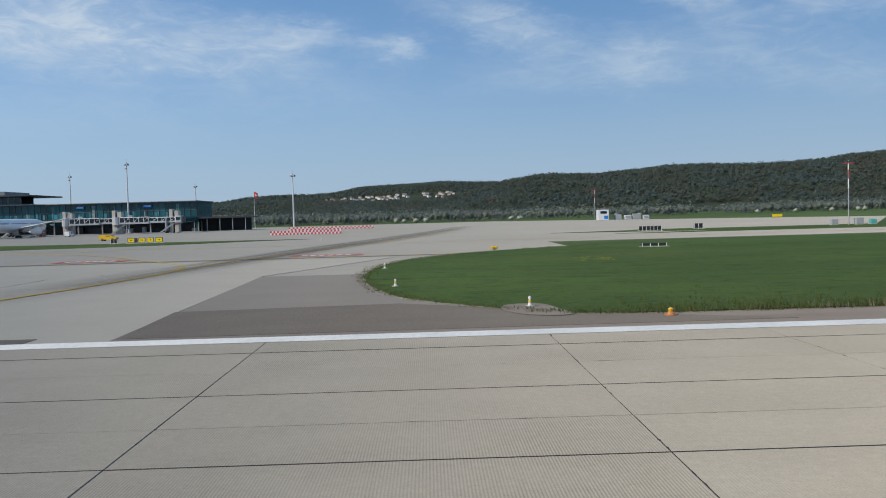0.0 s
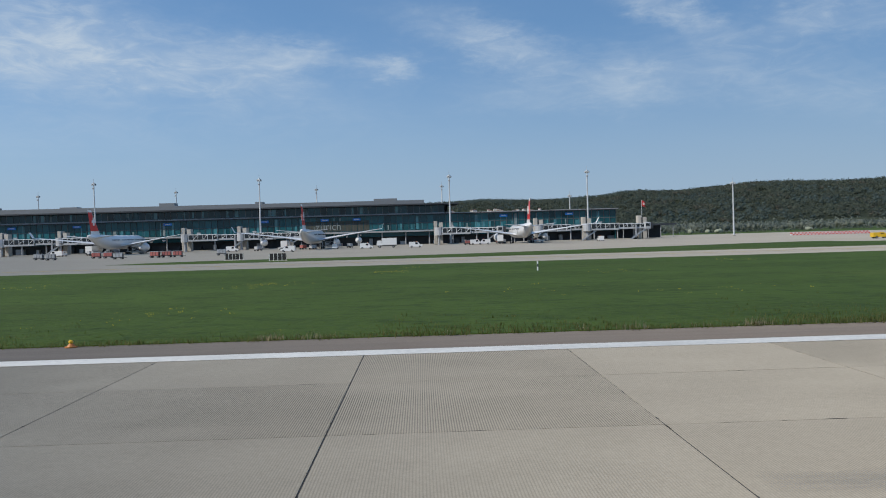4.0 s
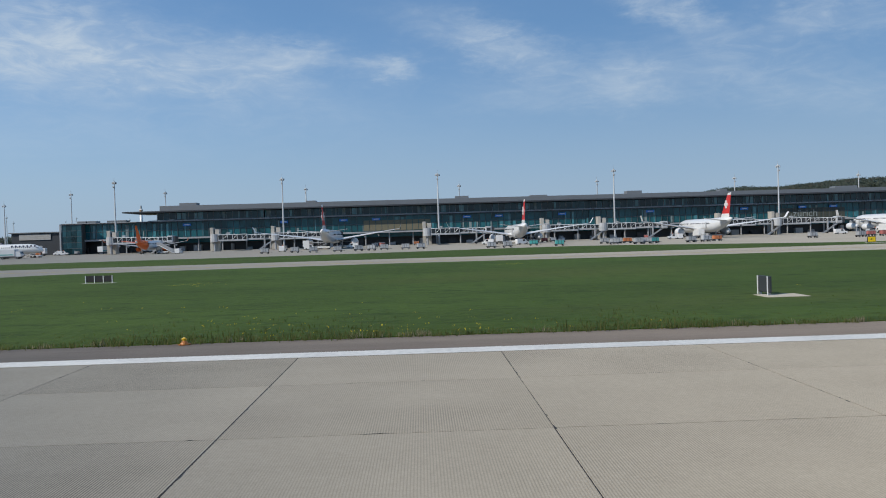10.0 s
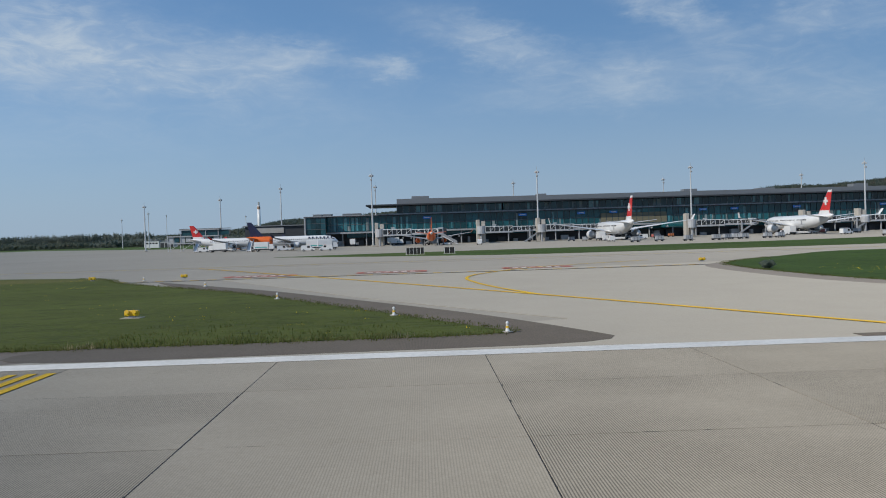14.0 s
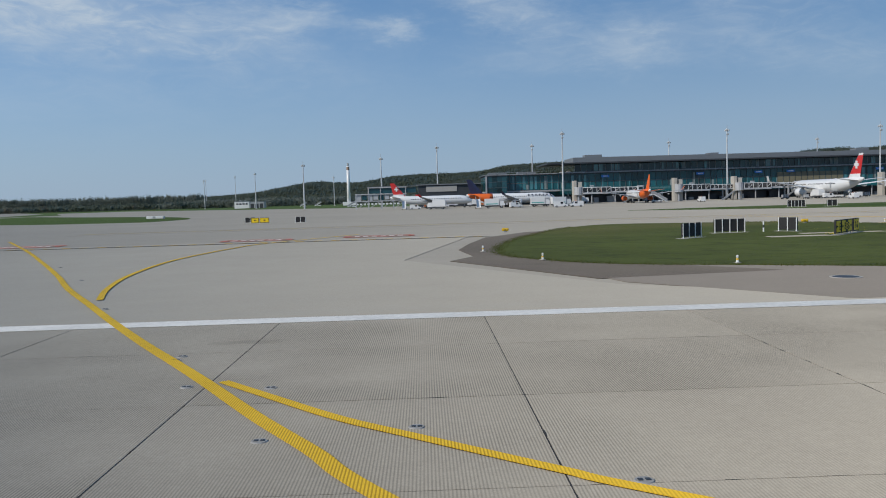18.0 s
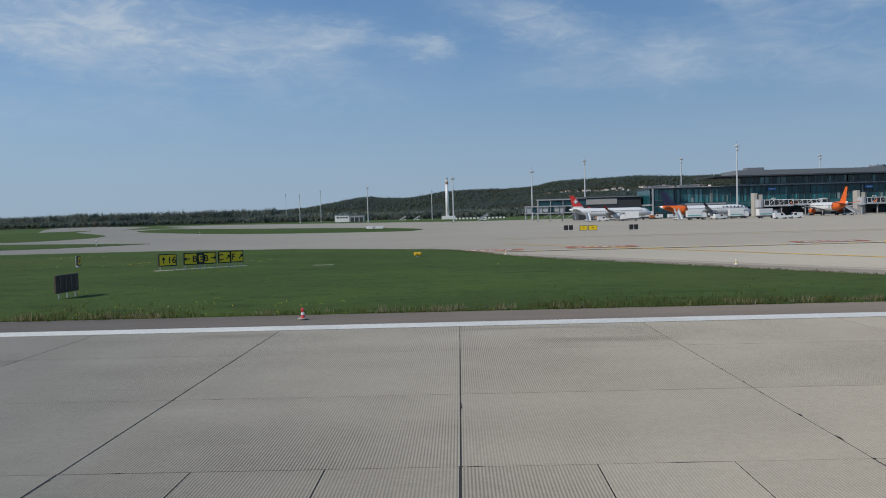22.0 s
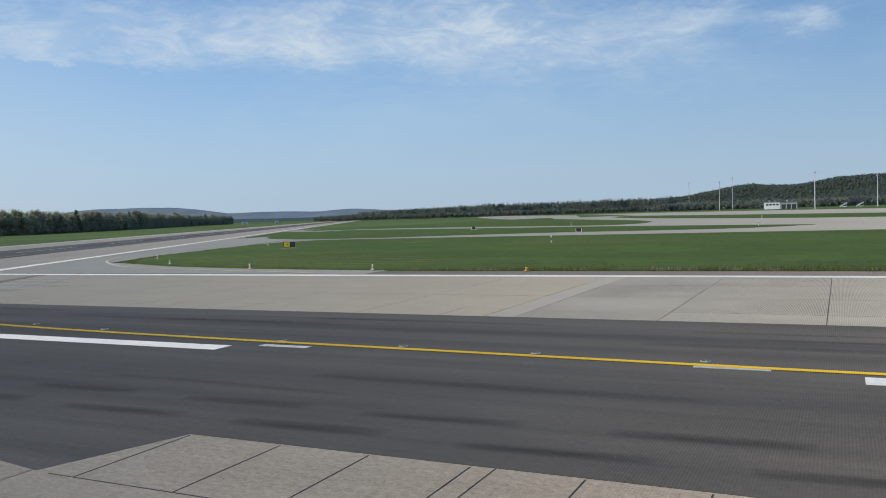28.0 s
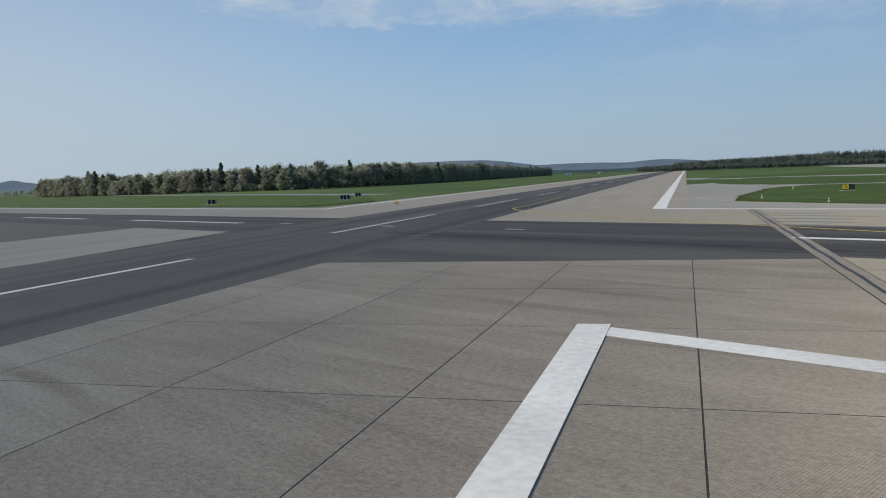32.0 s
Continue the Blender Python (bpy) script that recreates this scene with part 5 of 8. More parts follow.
# roof plant
for x, w, h in ((-493, 9, 1.8), (-430, 5, 1.2), (-352, 7, 1.4), (-262, 8, 1.6), (-150, 12, 1.0), (-215, 4, 1.0), (-312, 9, 0.8)):
    z = 22.2
    part("roof_plant", box(x - w / 2, 428, z, x + w / 2, 434, z + h + 0.7, 0.15), ROOFM, dock, "grey roof plant box")
for x in (-545, -540, -530, -525):
    part("roof_plant", box(x - 3, 424, 15.3, x + 1.5, 430, 16.6, 0.1), ROOFM, dock)
part("roof_rail", box(-548, 418, 16.4, -521, 418.1, 16.5), STEEL, dock)
# place name on the blinds
txt = bpy.data.curves.new("lettering", "FONT")
txt.body, txt.size, txt.extrude = "zürich", 5.2, 0.05
tob = new("dock_lettering", txt)
tob.matrix_world = pose(-184.6, 414.9, 8.3, 90, 0, 0)
tob.parent = dock
txt.materials.append(mat("dull_letters", (0.24, 0.27, 0.26), 0.6))
# pale and teal strips coloured as reflections and lit bays, at irregular steps
rng = random.Random(17)
x = DX0 + 6
while x < DX1 - 6:
    lo = rng.random() < 0.6
    z, hgt, w = (7.6, rng.choice((2.4, 3.0, 6.4)), rng.uniform(0.5, 1.6)) if lo or not UX0 + 8 < x < UX1 + 4 else (16.0, 3.2, rng.uniform(0.6, 2.4))
    part("curtain", box(x, 415.04 if z < 15 else 415.86, z, x + w, 415.12 if z < 15 else 415.94, z + hgt), *rng.choice(((STREAK_PALE, dock, "pale curtain strip"), (TEAL_LIT, dock, "bright teal pane"), (TEAL_LIT, dock, "bright teal pane"))))
    x += rng.uniform(1.2, 6.0)
part("roof_edge_line", box(DX0 - 1.0, 412.95, 15.1, DX1 + 0.8, 413.0, 15.36), GREY, dock, "pale roof edge")
# gallery under the glass, and stored things on the dark-coloured ground floor
part("gallery_glass", box(DX0 + 20, 416.2, 4.2, DX1 - 4, 416.4, 6.2), GLASS, dock, "low teal gallery glass")
for k in range(64):
    x, w, hh = DX0 + 8 + k * 8 + rng.uniform(-2, 2), rng.uniform(1.2, 4.0), rng.uniform(1.2, 3.6)
    part("service_box", box(x, 418.5, 0, x + w, 420.9, hh, 0.05), rng.choice((GREY, DARK, BRIDGE, DARK)), dock)
# open covered way beyond the east end
cw = thing("covered_way", pose(0, 0, 0), "low dark covered way on steel posts at the dock's end", "canopy")
part("roof", box(-33, 405, 6.2, -6, 432, 7.0), CANOPY, cw)
part("wall", box(-33, 424, 0, -8, 424.5, 6.2), DARK, cw)
for k in range(5):
    part("post", tube([(-32 + k * 6.2, 406, 0), (-32 + k * 6.2, 406, 6.2)], 0.18, 8), GREY, cw)
# dark pier head at the west end
pier = thing("pier_head", pose(0, 0, 0), "dark low pier building with a pale screen on its wall", "building")
part("wall", box(-584, 430, 0, -551.5, 452, 11.4), CANOPY, pier)
part("wall_screen", box(-580, 429.6, 7.9, -564, 429.95, 10.8), mat("pale_screen", (0.36, 0.35, 0.33), 0.6), pier, "pale rectangular wall screen")
part("roof", box(-585, 429, 11.4, -551.5, 453, 11.9), ROOFM, pier)
gang = thing("gangway_tower", pose(0, 0, 0), "open grey steel gangway tower with a glazed bridge beside the pier", "gangway")
for x in (-614, -608, -602, -596, -590):
    for y in (398, 402):
        part("post", box(x - 0.13, y - 0.13, 0, x + 0.13, y + 0.13, 10.6 if x > -610 else 7.6), BRIDGE, gang)
for z, x0 in ((4.0, -614), (7.3, -614), (10.4, -608)):
    for y in (397.8, 402.2):
        part("beam", box(x0 - 0.4, y - 0.18, z - 0.22, -589.6, y + 0.18, z + 0.22), BRIDGE, gang)
for k in range(9):
    part("panel", box(-613.6 + k * 2.7, 398.2, 4.3 + 0.4 * (k % 2), -611.4 + k * 2.7, 398.5, 7.0), (BRIDGE, GLASS_UP, BRIDGE)[k % 3], gang)
part("bridge_glass", box(-607.6, 398.4, 7.6, -585, 401.6, 10.1), GLASS_UP, gang, "glazed bridge")
part("bridge_roof", box(-608.2, 397.6, 10.62, -584.5, 402.4, 10.9), ROOFM, gang)
for k in range(4):
    part("brace", tube([(-613.8 + k * 6, 397.7, 0.3), (-608.2 + k * 6, 397.7, 3.8)], 0.1, 5), BRIDGE, gang)
gl = thing("glass_hall", pose(0, 0, 0), "glass stair hall at the end of the dock", "building")
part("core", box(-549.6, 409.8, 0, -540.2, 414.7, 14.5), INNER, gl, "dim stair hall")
for r_ in range(5):
    for c_ in range(4):
        part("pane", box(-549.7 + c_ * 2.43, 409.5, 0.2 + r_ * 2.9, -547.4 + c_ * 2.43, 409.62, 2.9 + r_ * 2.9), GLASS_UP, gl)
    for c_ in range(2):
        part("pane", box(-549.86, 409.8 + c_ * 2.5, 0.2 + r_ * 2.9, -549.74, 412.15 + c_ * 2.5, 2.9 + r_ * 2.9), GLASS_UP, gl)
    part("transom", box(-549.9, 409.42, 2.92 + r_ * 2.9, -540, 409.5, 3.08 + r_ * 2.9), MULLION, gl)
part("roof", box(-550.4, 409.0, 14.6, -539.8, 414.8, 15.0), CANOPY, gl)
part("corner_post", box(-550.6, 409.0, 0, -549.9, 409.6, 14.8), GREY, gl)


def bridge_tower(x, y, label="tall pale concrete passenger bridge tower"):
    t = thing("bridge_tower", pose(x, y, 0), label, "tower", "bridge towers")
    if not tower_parts:
        tower_parts.append(part("shaft", box(-2.1, -2.0, 0, -0.6, 2.0, 10.6, 0.10), CPILLAR, t).data)
        # near-black block fills the gap, its shade put into the colour
        tower_parts.append(part("cap", box(-0.6, -1.2, 3.6, 0.1, 1.6, 8.4), DARK, t, "dark block painted as the shaded gap").data)
        tower_parts.append(part("side_post", box(0.1, -1.6, 0, 1.9, 1.8, 9.9, 0.10), CPILLAR, t).data)
        tower_parts.append(part("link_corridor", box(-1.3, 2.0, 4.8, 1.3, 40, 7.4, 0.05), GLASS, t, "glazed link to the dock").data)
    else:
        for n, me in zip(("shaft", "cap", "side_post", "link_corridor"), tower_parts):
            again(n, me, t)
    return t


tower_parts = []


def jet_bridge(m, length):
    """Telescopic passenger bridge along +x, from its rotunda at the origin."""
    b = thing("jet_bridge", m, "white telescopic passenger bridge on steel legs", "jet bridge", "jet bridges")
    part("rotunda", tube([(0, 0, 4.1), (0, 0, 7.7)], 1.9, 12), BRIDGE, b)
    part("rotunda_leg", tube([(0, 0, 0), (0, 0, 3.9)], 0.55, 8), GREY, b)
    a = length * 0.55
    # two glazed tunnels, each between a floor beam and a roof, with posts and braces
    for name, x0, x1, hw, z0, z1 in (("outer_tunnel", 1.6, a, 1.65, 4.4, 7.5), ("inner_tunnel", a, length, 1.35, 4.7, 7.2)):
        tun = part(name, box(x0, -hw + 0.1, z0 + 0.3, x1, hw - 0.1, z1 - 0.2), WINDOW, b, "dark glazing")
        part("roof_panel", box(x0, -hw, z1 - 0.28, x1, hw, z1, 0.05), WPAINT, tun)
        part("floor_beam", box(x0, -hw, z0, x1, hw, z0 + 0.75, 0.05), BRIDGE, tun)
        n = int((x1 - x0) / 1.9)
        for k in range(n + 1):
            px_ = x0 + (x1 - x0 - 0.16) * k / n
            part("post", box(px_, -hw, z0 + 0.75, px_ + 0.16, -hw + 0.1, z1 - 0.28), WPAINT, tun)
            if k % 2 and k < n:
                part("brace", tube([(px_, -hw + 0.03, z0 + 0.7), (px_ + (x1 - x0) / n, -hw + 0.03, z1 - 0.2)], 0.06, 5), WPAINT, tun)
    cab = part("cab", box(length, -1.9, 4.3, length + 2.8, 2.1, 7.6, 0.3), BRIDGE, b)
    part("cab_window", box(length + 0.5, -1.96, 5.7, length + 2.2, -1.91, 7.0), WINDOW, cab)
    part("bellows", box(length + 2.8, -1.7, 4.5, length + 4.0, 1.8, 7.4, 0.3), DARK, cab, "dark folding bellows")
    part("lift_column", box(length - 4.4, -2.0, 0.7, length - 3.8, -1.5, 6.2), GREY, b)
    part("lift_column", box(length - 4.4, 1.5, 0.7, length - 3.8, 2.0, 6.2), GREY, b)
    bogie = part("bogie", box(length - 5.0, -1.7, 0.5, length - 3.2, 1.7, 1.2, 0.1), DARK, b)
    for s in (-1.3, 1.3):
        part("wheel", tube([(length - 4.1, s - 0.2, 0.5), (length - 4.1, s + 0.2, 0.5)], 0.5, 10), BLACKM, bogie)
    st = part("service_stair", slab_side([(length - 1, 4.2), (length - 7.2, 0.1), (length - 6.2, 0.1), (length, 4.2)], -3.1, -2.3), STEEL, b, "open steel service stair")
    for k in range(12):
        box_z = 0.3 + k * 0.34
        part("tread", box(length - 6.6 + k * 0.5, -3.15, box_z, length - 6.2 + k * 0.5, -2.2, box_z + 0.05), GREY, st)
    part("roof_equipment", box(length * 0.2, -0.5, 7.7, length * 0.2 + 1.6, 0.5, 8.3, 0.05), GREY, b)
    return b


for x in (-511.7, -466.0, -438.8, -370.9, -317.4, -291.6, -236.8, -212.0, -124.0, -78.7, -56.8, -31.4):
    bridge_tower(x, 374.0)
first_bridge = jet_bridge(pose(-212, 370, 0), 26.0)
for x, y, rz, sx in ((-291.6, 370, 0, 1), (-370.9, 370, 0, 1), (-438.8, 371, 2, 1), (-124.0, 370, -3, 1), (-511.7, 371, -4, 0.75), (-466.0, 372, 6, 0.8)):
    copy_thing(first_bridge, pose(x, y, 0, 0, 0, rz))
for x, y, rz in ((-236.8, 370, 4), (-317.4, 370, 5), (-78.7, 371, 8), (-56.8, 372, 2)):
    copy_thing(first_bridge, pose(x, y, 0, 0, 0, rz))


def flood_mast(x, y, h, red=False, head=0.65, name="floodlight_mast"):
    t = thing(name, pose(x, y, 0), "tall slender grey floodlight mast" if not red else "tall grey mast with a red banded head", "mast", "floodlight masts")
    part("shaft", tube([(0, 0, 0), (0, 0, h * 0.5), (0, 0, h)], [0.46, 0.36, 0.24], 8), MAST if not red else GREY, t)
    part("plinth", box(-0.9, -0.9, 0, 0.9, 0.9, 0.5, 0.08), CPILLAR, t)
    part("crown", tube([(0, 0, h - 0.9), (0, 0, h - 0.5)], 1.15 * head, 10), REDP if red else MAST, t, "lamp ring")
    for k in range(6):
        a = k * math.tau / 6
        c, s = math.cos(a) * 1.35 * head, math.sin(a) * 1.35 * head
        part("floodlight", box(c - 0.24, s - 0.24, h - 1.5, c + 0.24, s + 0.24, h - 0.75, 0.06), REDP if red and k % 2 else (MAST if k % 2 else GREY), t)
    part("aerial", tube([(0, 0, h), (0, 0, h + 1.6)], 0.06, 5), GREY, t)
    if h > 31:
        part("lower_light", box(-0.4, -1.3, h - 3.3, 0.4, -0.4, h - 2.6, 0.08), GREY, t)
    return t


for x, y, h in ((-54.6, 380.5, 32.6), (-118.4, 380.8, 32.1), (-205.8, 382.8, 32.8), (-282.5, 386.3, 33.1), (-365.3, 387.3, 33.5), (-437.9, 388.1, 33.5), (-515.7, 388.5, 34)):
    flood_mast(x, y, h)
for x, y, h in ((-518.6, 474.8, 33.8), (-439.1, 476.5, 33.8), (-350.8, 480, 33.6), (-271.1, 475.7, 33.7), (-191.1, 474.7, 33.2), (-119.5, 472.1, 33), (-47.4, 465.6, 25.4), (-573.1, 478.1, 34.6)):
    flood_mast(x, y, h)
flood_mast(18.4, 393.6, 26.2, False, 0.9)
flood_mast(-604.8, 465.6, 28.5)
for x, y, h in ((-649.4, 473, 26.2), (-724.7, 710.5, 30.8), (-674.3, 863.4, 30.3), (-826.4, 931.9, 32.5), (-833.7, 1118.5, 42.2), (-914, 1275, 43.2)):
    flood_mast(x, y, h)
# ---- aircraft ----
def loft(sections, seg=18, bm=None):
    """Skin through rings: (y, centre z, half width, half height)."""
    bm = bm or bmesh.new()
    rings = []
    for y, zc, rw, rh in sections:
        rings.append([bm.verts.new((rw * math.cos(k * math.tau / seg), y, zc + rh * math.sin(k * math.tau / seg))) for k in range(seg)])
    for u, v in zip(rings, rings[1:]):
        for k in range(seg):
            bm.faces.new((u[k], u[(k + 1) % seg], v[(k + 1) % seg], v[k]))
    bm.faces.new(rings[0][::-1]), bm.faces.new(rings[-1])
    bmesh.ops.recalc_face_normals(bm, faces=bm.faces)
    return bm


def foil(root, tip, thick_root, thick_tip, bm=None):
    """Wing between two chords, each (leading point, trailing point), with a rounded section."""
    bm = bm or bmesh.new()
    rings = []
    for (le, te), th in ((root, thick_root), (tip, thick_tip)):
        le, te = Vector(le), Vector(te)
        up = Vector((0, 0, 1)) if abs(tip[0][0] - root[0][0]) > abs(tip[0][2] - root[0][2]) else Vector((1, 0, 0))
        ring = []
        for f, h in ((0, 0), (0.08, 0.7), (0.35, 1), (0.7, 0.6), (1, 0.05), (0.7, -0.35), (0.35, -0.6), (0.08, -0.5)):
            ring.append(bm.verts.new(le.lerp(te, f) + up * th * 0.5 * h))
        rings.append(ring)
    n = len(rings[0])
    for k in range(n):
        bm.faces.new((rings[0][k], rings[0][(k + 1) % n], rings[1][(k + 1) % n], rings[1][k]))
    bm.faces.new(rings[0][::-1]), bm.faces.new(rings[1])
    bmesh.ops.recalc_face_normals(bm, faces=bm.faces)
    return bm


def airliner(m, label, group, wide=True, four=False, tail=REDP, body=WPAINT, cross=True, aft=None, nacelle=None, bars=None, fin_tip=None):
    """Nose along +y, the origin on the ground under the tail's end."""
    ln, r = (62.0, 2.85) if wide else (37.0, 2.0)
    zc = 5.0 if wide else 3.7
    t = thing("airliner", m, label, "aircraft", group)
    f = ln / 62.0
    fus = part("fuselage", loft([(0, zc + 1.35 * r * 0.62, 0.12 * r, 0.12 * r), (2.5 * f, zc + 0.72 * r, 0.33 * r, 0.36 * r), (8 * f, zc + 0.40 * r, 0.64 * r, 0.68 * r), (15 * f, zc + 0.12 * r, 0.90 * r, 0.93 * r), (21 * f, zc, r, r), (40 * f, zc, r, r), (52 * f, zc, r, r), (56.5 * f, zc - 0.06 * r, 0.90 * r, 0.90 * r), (59.5 * f, zc - 0.2 * r, 0.66 * r, 0.64 * r), (61.2 * f, zc - 0.34 * r, 0.36 * r, 0.34 * r), (62 * f, zc - 0.42 * r, 0.06 * r, 0.06 * r)], 20), body, t, smooth=True)
    if aft:
        part("aft_livery", loft([(1.2 * f, zc + 0.83 * r, 0.22 * r, 0.24 * r), (2.5 * f, zc + 0.72 * r, 0.345 * r, 0.375 * r), (8 * f, zc + 0.40 * r, 0.655 * r, 0.695 * r), (15 * f, zc + 0.12 * r, 0.915 * r, 0.945 * r), (18 * f, zc + 0.05 * r, 0.965 * r, 0.975 * r)], 20), aft, fus, "painted rear fuselage", smooth=True)
    bm = bmesh.new()
    for s in (-1, 1):
        for k in range(44 if wide else 30):
            y = (17 + k * 0.86) * f if wide else (16 + k * 1.3) * f
            if (wide and k in (10, 11, 28, 29)) or y > 54 * f:
                continue
            box(s * (r * 0.955) - 0.03, y, zc + 0.22 * r, s * (r * 0.955) + 0.03, y + 0.32, zc + 0.40 * r, bm=bm)
    ob = part("cabin_windows", bm, WINDOW, fus, "row of small dark cabin windows")
    ob["kind"] = "stuff"
    part("cockpit_window", loft([(57.6 * f, zc + 0.30 * r, 0.74 * r, 0.17 * r), (59.4 * f, zc + 0.22 * r, 0.58 * r, 0.14 * r)], 12), WINDOW, fus, smooth=True)
    for y in (20 * f, 51 * f):
        part("cabin_door", box(-r * 1.0 - 0.02, y, zc - 0.3 * r, -r * 0.985 + 0.04, y + 1.1, zc + 0.45 * r), GREY, fus)
    if bars:
        bmb = bmesh.new()
        for k in range(7):
            box(r * 0.93, 42 * f + k * 1.5, zc + 0.42 * r, r * 0.96, 43.1 * f + k * 1.5, zc + 0.72 * r, bm=bmb)
        part("title_bar", bmb, bars, fus, "dark title bars on the side")
    # wings
    span, sweep, root = (29.0, 17.0, 10.0) if wide else (17.0, 8.5, 6.2)
    ym = 31.0 * f
    for s in (-1, 1):
        le = (s * r * 0.6, ym + root * 0.65, zc - 0.55 * r)
        te = (s * r * 0.6, ym - root * 0.35, zc - 0.62 * r)
        mid = s * span * 0.36
        kle, kte = (mid, ym + root * 0.65 - sweep * 0.36, zc - 0.30 * r + span * 0.025), (mid, ym - root * 0.32, zc - 0.34 * r + span * 0.025)
        tle, tte = (s * span, ym + root * 0.65 - sweep, zc + span * 0.085), (s * span, ym + root * 0.65 - sweep - 2.2 * f, zc + span * 0.085)
        bmw = foil((le, te), (kle, kte), 1.3 * f + 0.2, 0.8 * f + 0.1)
        foil((kle, kte), (tle, tte), 0.8 * f + 0.1, 0.25, bmw)
        wing = part("wing", bmw, GREY if not wide else WPAINT, t, smooth=False)
        part("winglet", foil((tle, tte), ((tle[0] + s * 0.9, tle[1] - 1.4, tle[2] + 2.2 * f), (tte[0] + s * 0.9, tte[1] - 1.0, tte[2] + 2.2 * f)), 0.2, 0.12), tail if not wide else WPAINT, wing)
        for q in (0.28, 0.5, 0.7):
            px_, py_ = s * span * q, ym - root * 0.28 - sweep * max(0, q - 0.36) * 0.7
            part("flap_fairing", loft([(py_ - 2.0 * f, zc - 0.45 * r + span * q * 0.07, 0.08, 0.1), (py_, zc - 0.5 * r + span * q * 0.07, 0.3, 0.4), (py_ + 2.4 * f, zc - 0.45 * r + span * q * 0.07, 0.15, 0.2)], 8), GREY, wing).location.x = px_
        for q in ((0.33, 0.66) if four else (0.33,)):
            ex, ey, ez = s * span * q, ym + root * 0.65 - sweep * q + 1.2 * f, zc - 0.62 * r + span * q * 0.05 - 1.1 * f
            er = (1.75 if not four else 1.35) if wide else 1.15
            eng = part("engine", loft([(ey - 4.4 * f, ez, 0.45 * er, 0.45 * er), (ey - 2.2 * f, ez, 0.85 * er, 0.85 * er), (ey + 0.8 * f, ez, er, er), (ey + 2.1 * f, ez, 0.94 * er, 0.94 * er), (ey + 2.3 * f, ez, 0.80 * er, 0.80 * er), (ey + 1.9 * f, ez, 0.74 * er, 0.74 * er)], 16), nacelle or WPAINT, t, smooth=True)
            part("fan", tube([(0, ey + 1.85 * f, ez), (0, ey + 1.95 * f, ez)], 0.76 * er, 14), DARK, eng)
            part("intake_lip", tube([(0, ey + 2.05 * f, ez), (0, ey + 2.34 * f, ez)], [0.95 * er, 0.86 * er], 16), STEEL, eng)
            part("pylon", box(-0.2, ey - 3.0 * f, ez + 0.6 * er, 0.2, ey + 1.0 * f, ez + er + 0.9 * f), GREY, eng)
            eng.location.x = ex
        # stabiliser
        sp = 9.6 if wide else 6.1
        part("stabiliser", foil(((s * 0.6, 8.2 * f, zc + 0.55 * r), (s * 0.6, 2.4 * f, zc + 0.6 * r)), ((s * sp, 3.4 * f, zc + 0.95 * r), (s * sp, 1.2 * f, zc + 0.95 * r)), 0.55, 0.2), WPAINT if not aft else aft, t)
    # fin
    top = 17.2 if wide else 11.7
    fin = part("fin", foil(((0, 12.2 * f, zc + 0.85 * r), (0, 3.0 * f, zc + 0.8 * r)), ((0, 3.4 * f, top), (0, 0.3 * f, top)), 0.7, 0.3), tail, t, "coloured tail fin")
    if cross:
        zr = zc + 0.85 * r
        part("fin_root", foil(((0, 12.2 * f, zr - 0.3), (0, 2.95 * f, zr - 0.3)), ((0, 12.2 * f - 8.8 * f * 0.2, zr + (top - zr) * 0.2), (0, 2.95 * f - 2.7 * f * 0.2, zr + (top - zr) * 0.2)), 0.86, 0.80), WPAINT, fin, "white foot of the fin")
    if fin_tip:
        part("fin_cap", foil(((0, 4.0 * f, top - 0.8), (0, 0.5 * f, top - 0.8)), ((0, 3.5 * f, top + 0.05), (0, 0.25 * f, top + 0.05)), 0.5, 0.34), fin_tip, fin)
    if cross:
        yc, zz, a = 4.9 * f, zc + 0.85 * r + (top - zc - 0.85 * r) * 0.56, 1.55 * f
        bmc = box(-0.42, yc - a, zz - a * 0.34, 0.42, yc + a, zz + a * 0.34)
        box(-0.425, yc - a * 0.34, zz - a, 0.425, yc + a * 0.34, zz + a, bm=bmc)
        part("fin_cross", bmc, WPAINT, fin, "plain white cross")
    # undercarriage
    for gx, gy, w in ((-r * 1.5, ym - 2, 0.55), (r * 1.5, ym - 2, 0.55), (0, 56 * f, 0.4)):
        leg = part("gear_leg", tube([(gx, gy, 0.5), (gx, gy, zc - 0.7 * r)], 0.2, 6), GREY, t)
        for dx in (-0.45, 0.45):
            for dy in ((-0.8, 0.8) if wide and gx else (0,)):
                part("wheel", tube([(gx + dx - 0.18, gy + dy, w), (gx + dx + 0.18, gy + dy, w)], w, 10), BLACKM, leg)
    return t


SWISS = "white wide-body airliner, red tail fin with white cross"
first = airliner(pose(-255.7, 310.5, 0), SWISS, "airliners at the dock", True, False, fin_tip=WPAINT)
copy_thing(first, pose(-333.5, 316.5, 0, 0, 0, 0))
copy_thing(first, pose(-411.5, 316.0, 0, 0, 0, 0))
airliner(pose(-176.6, 309.5, 0), "white four-engined airliner with a red tail fin", "airliners at the dock", True, True, fin_tip=WPAINT)
copy_thing(first, pose(-90.2, 313.0, 0, 0, 0, 0))
airliner(pose(-488.9, 336.0, 0), "white airliner with a bright orange tail, nose to the dock", "airliners at the dock", False, False, tail=ORANGE, cross=False, aft=ORANGE, nacelle=ORANGE)
airliner(pose(-596.5, 372.0, 0, 0, 0, -88), "white narrow-body airliner, red tail with white cross", "airliners on the apron", False, False)
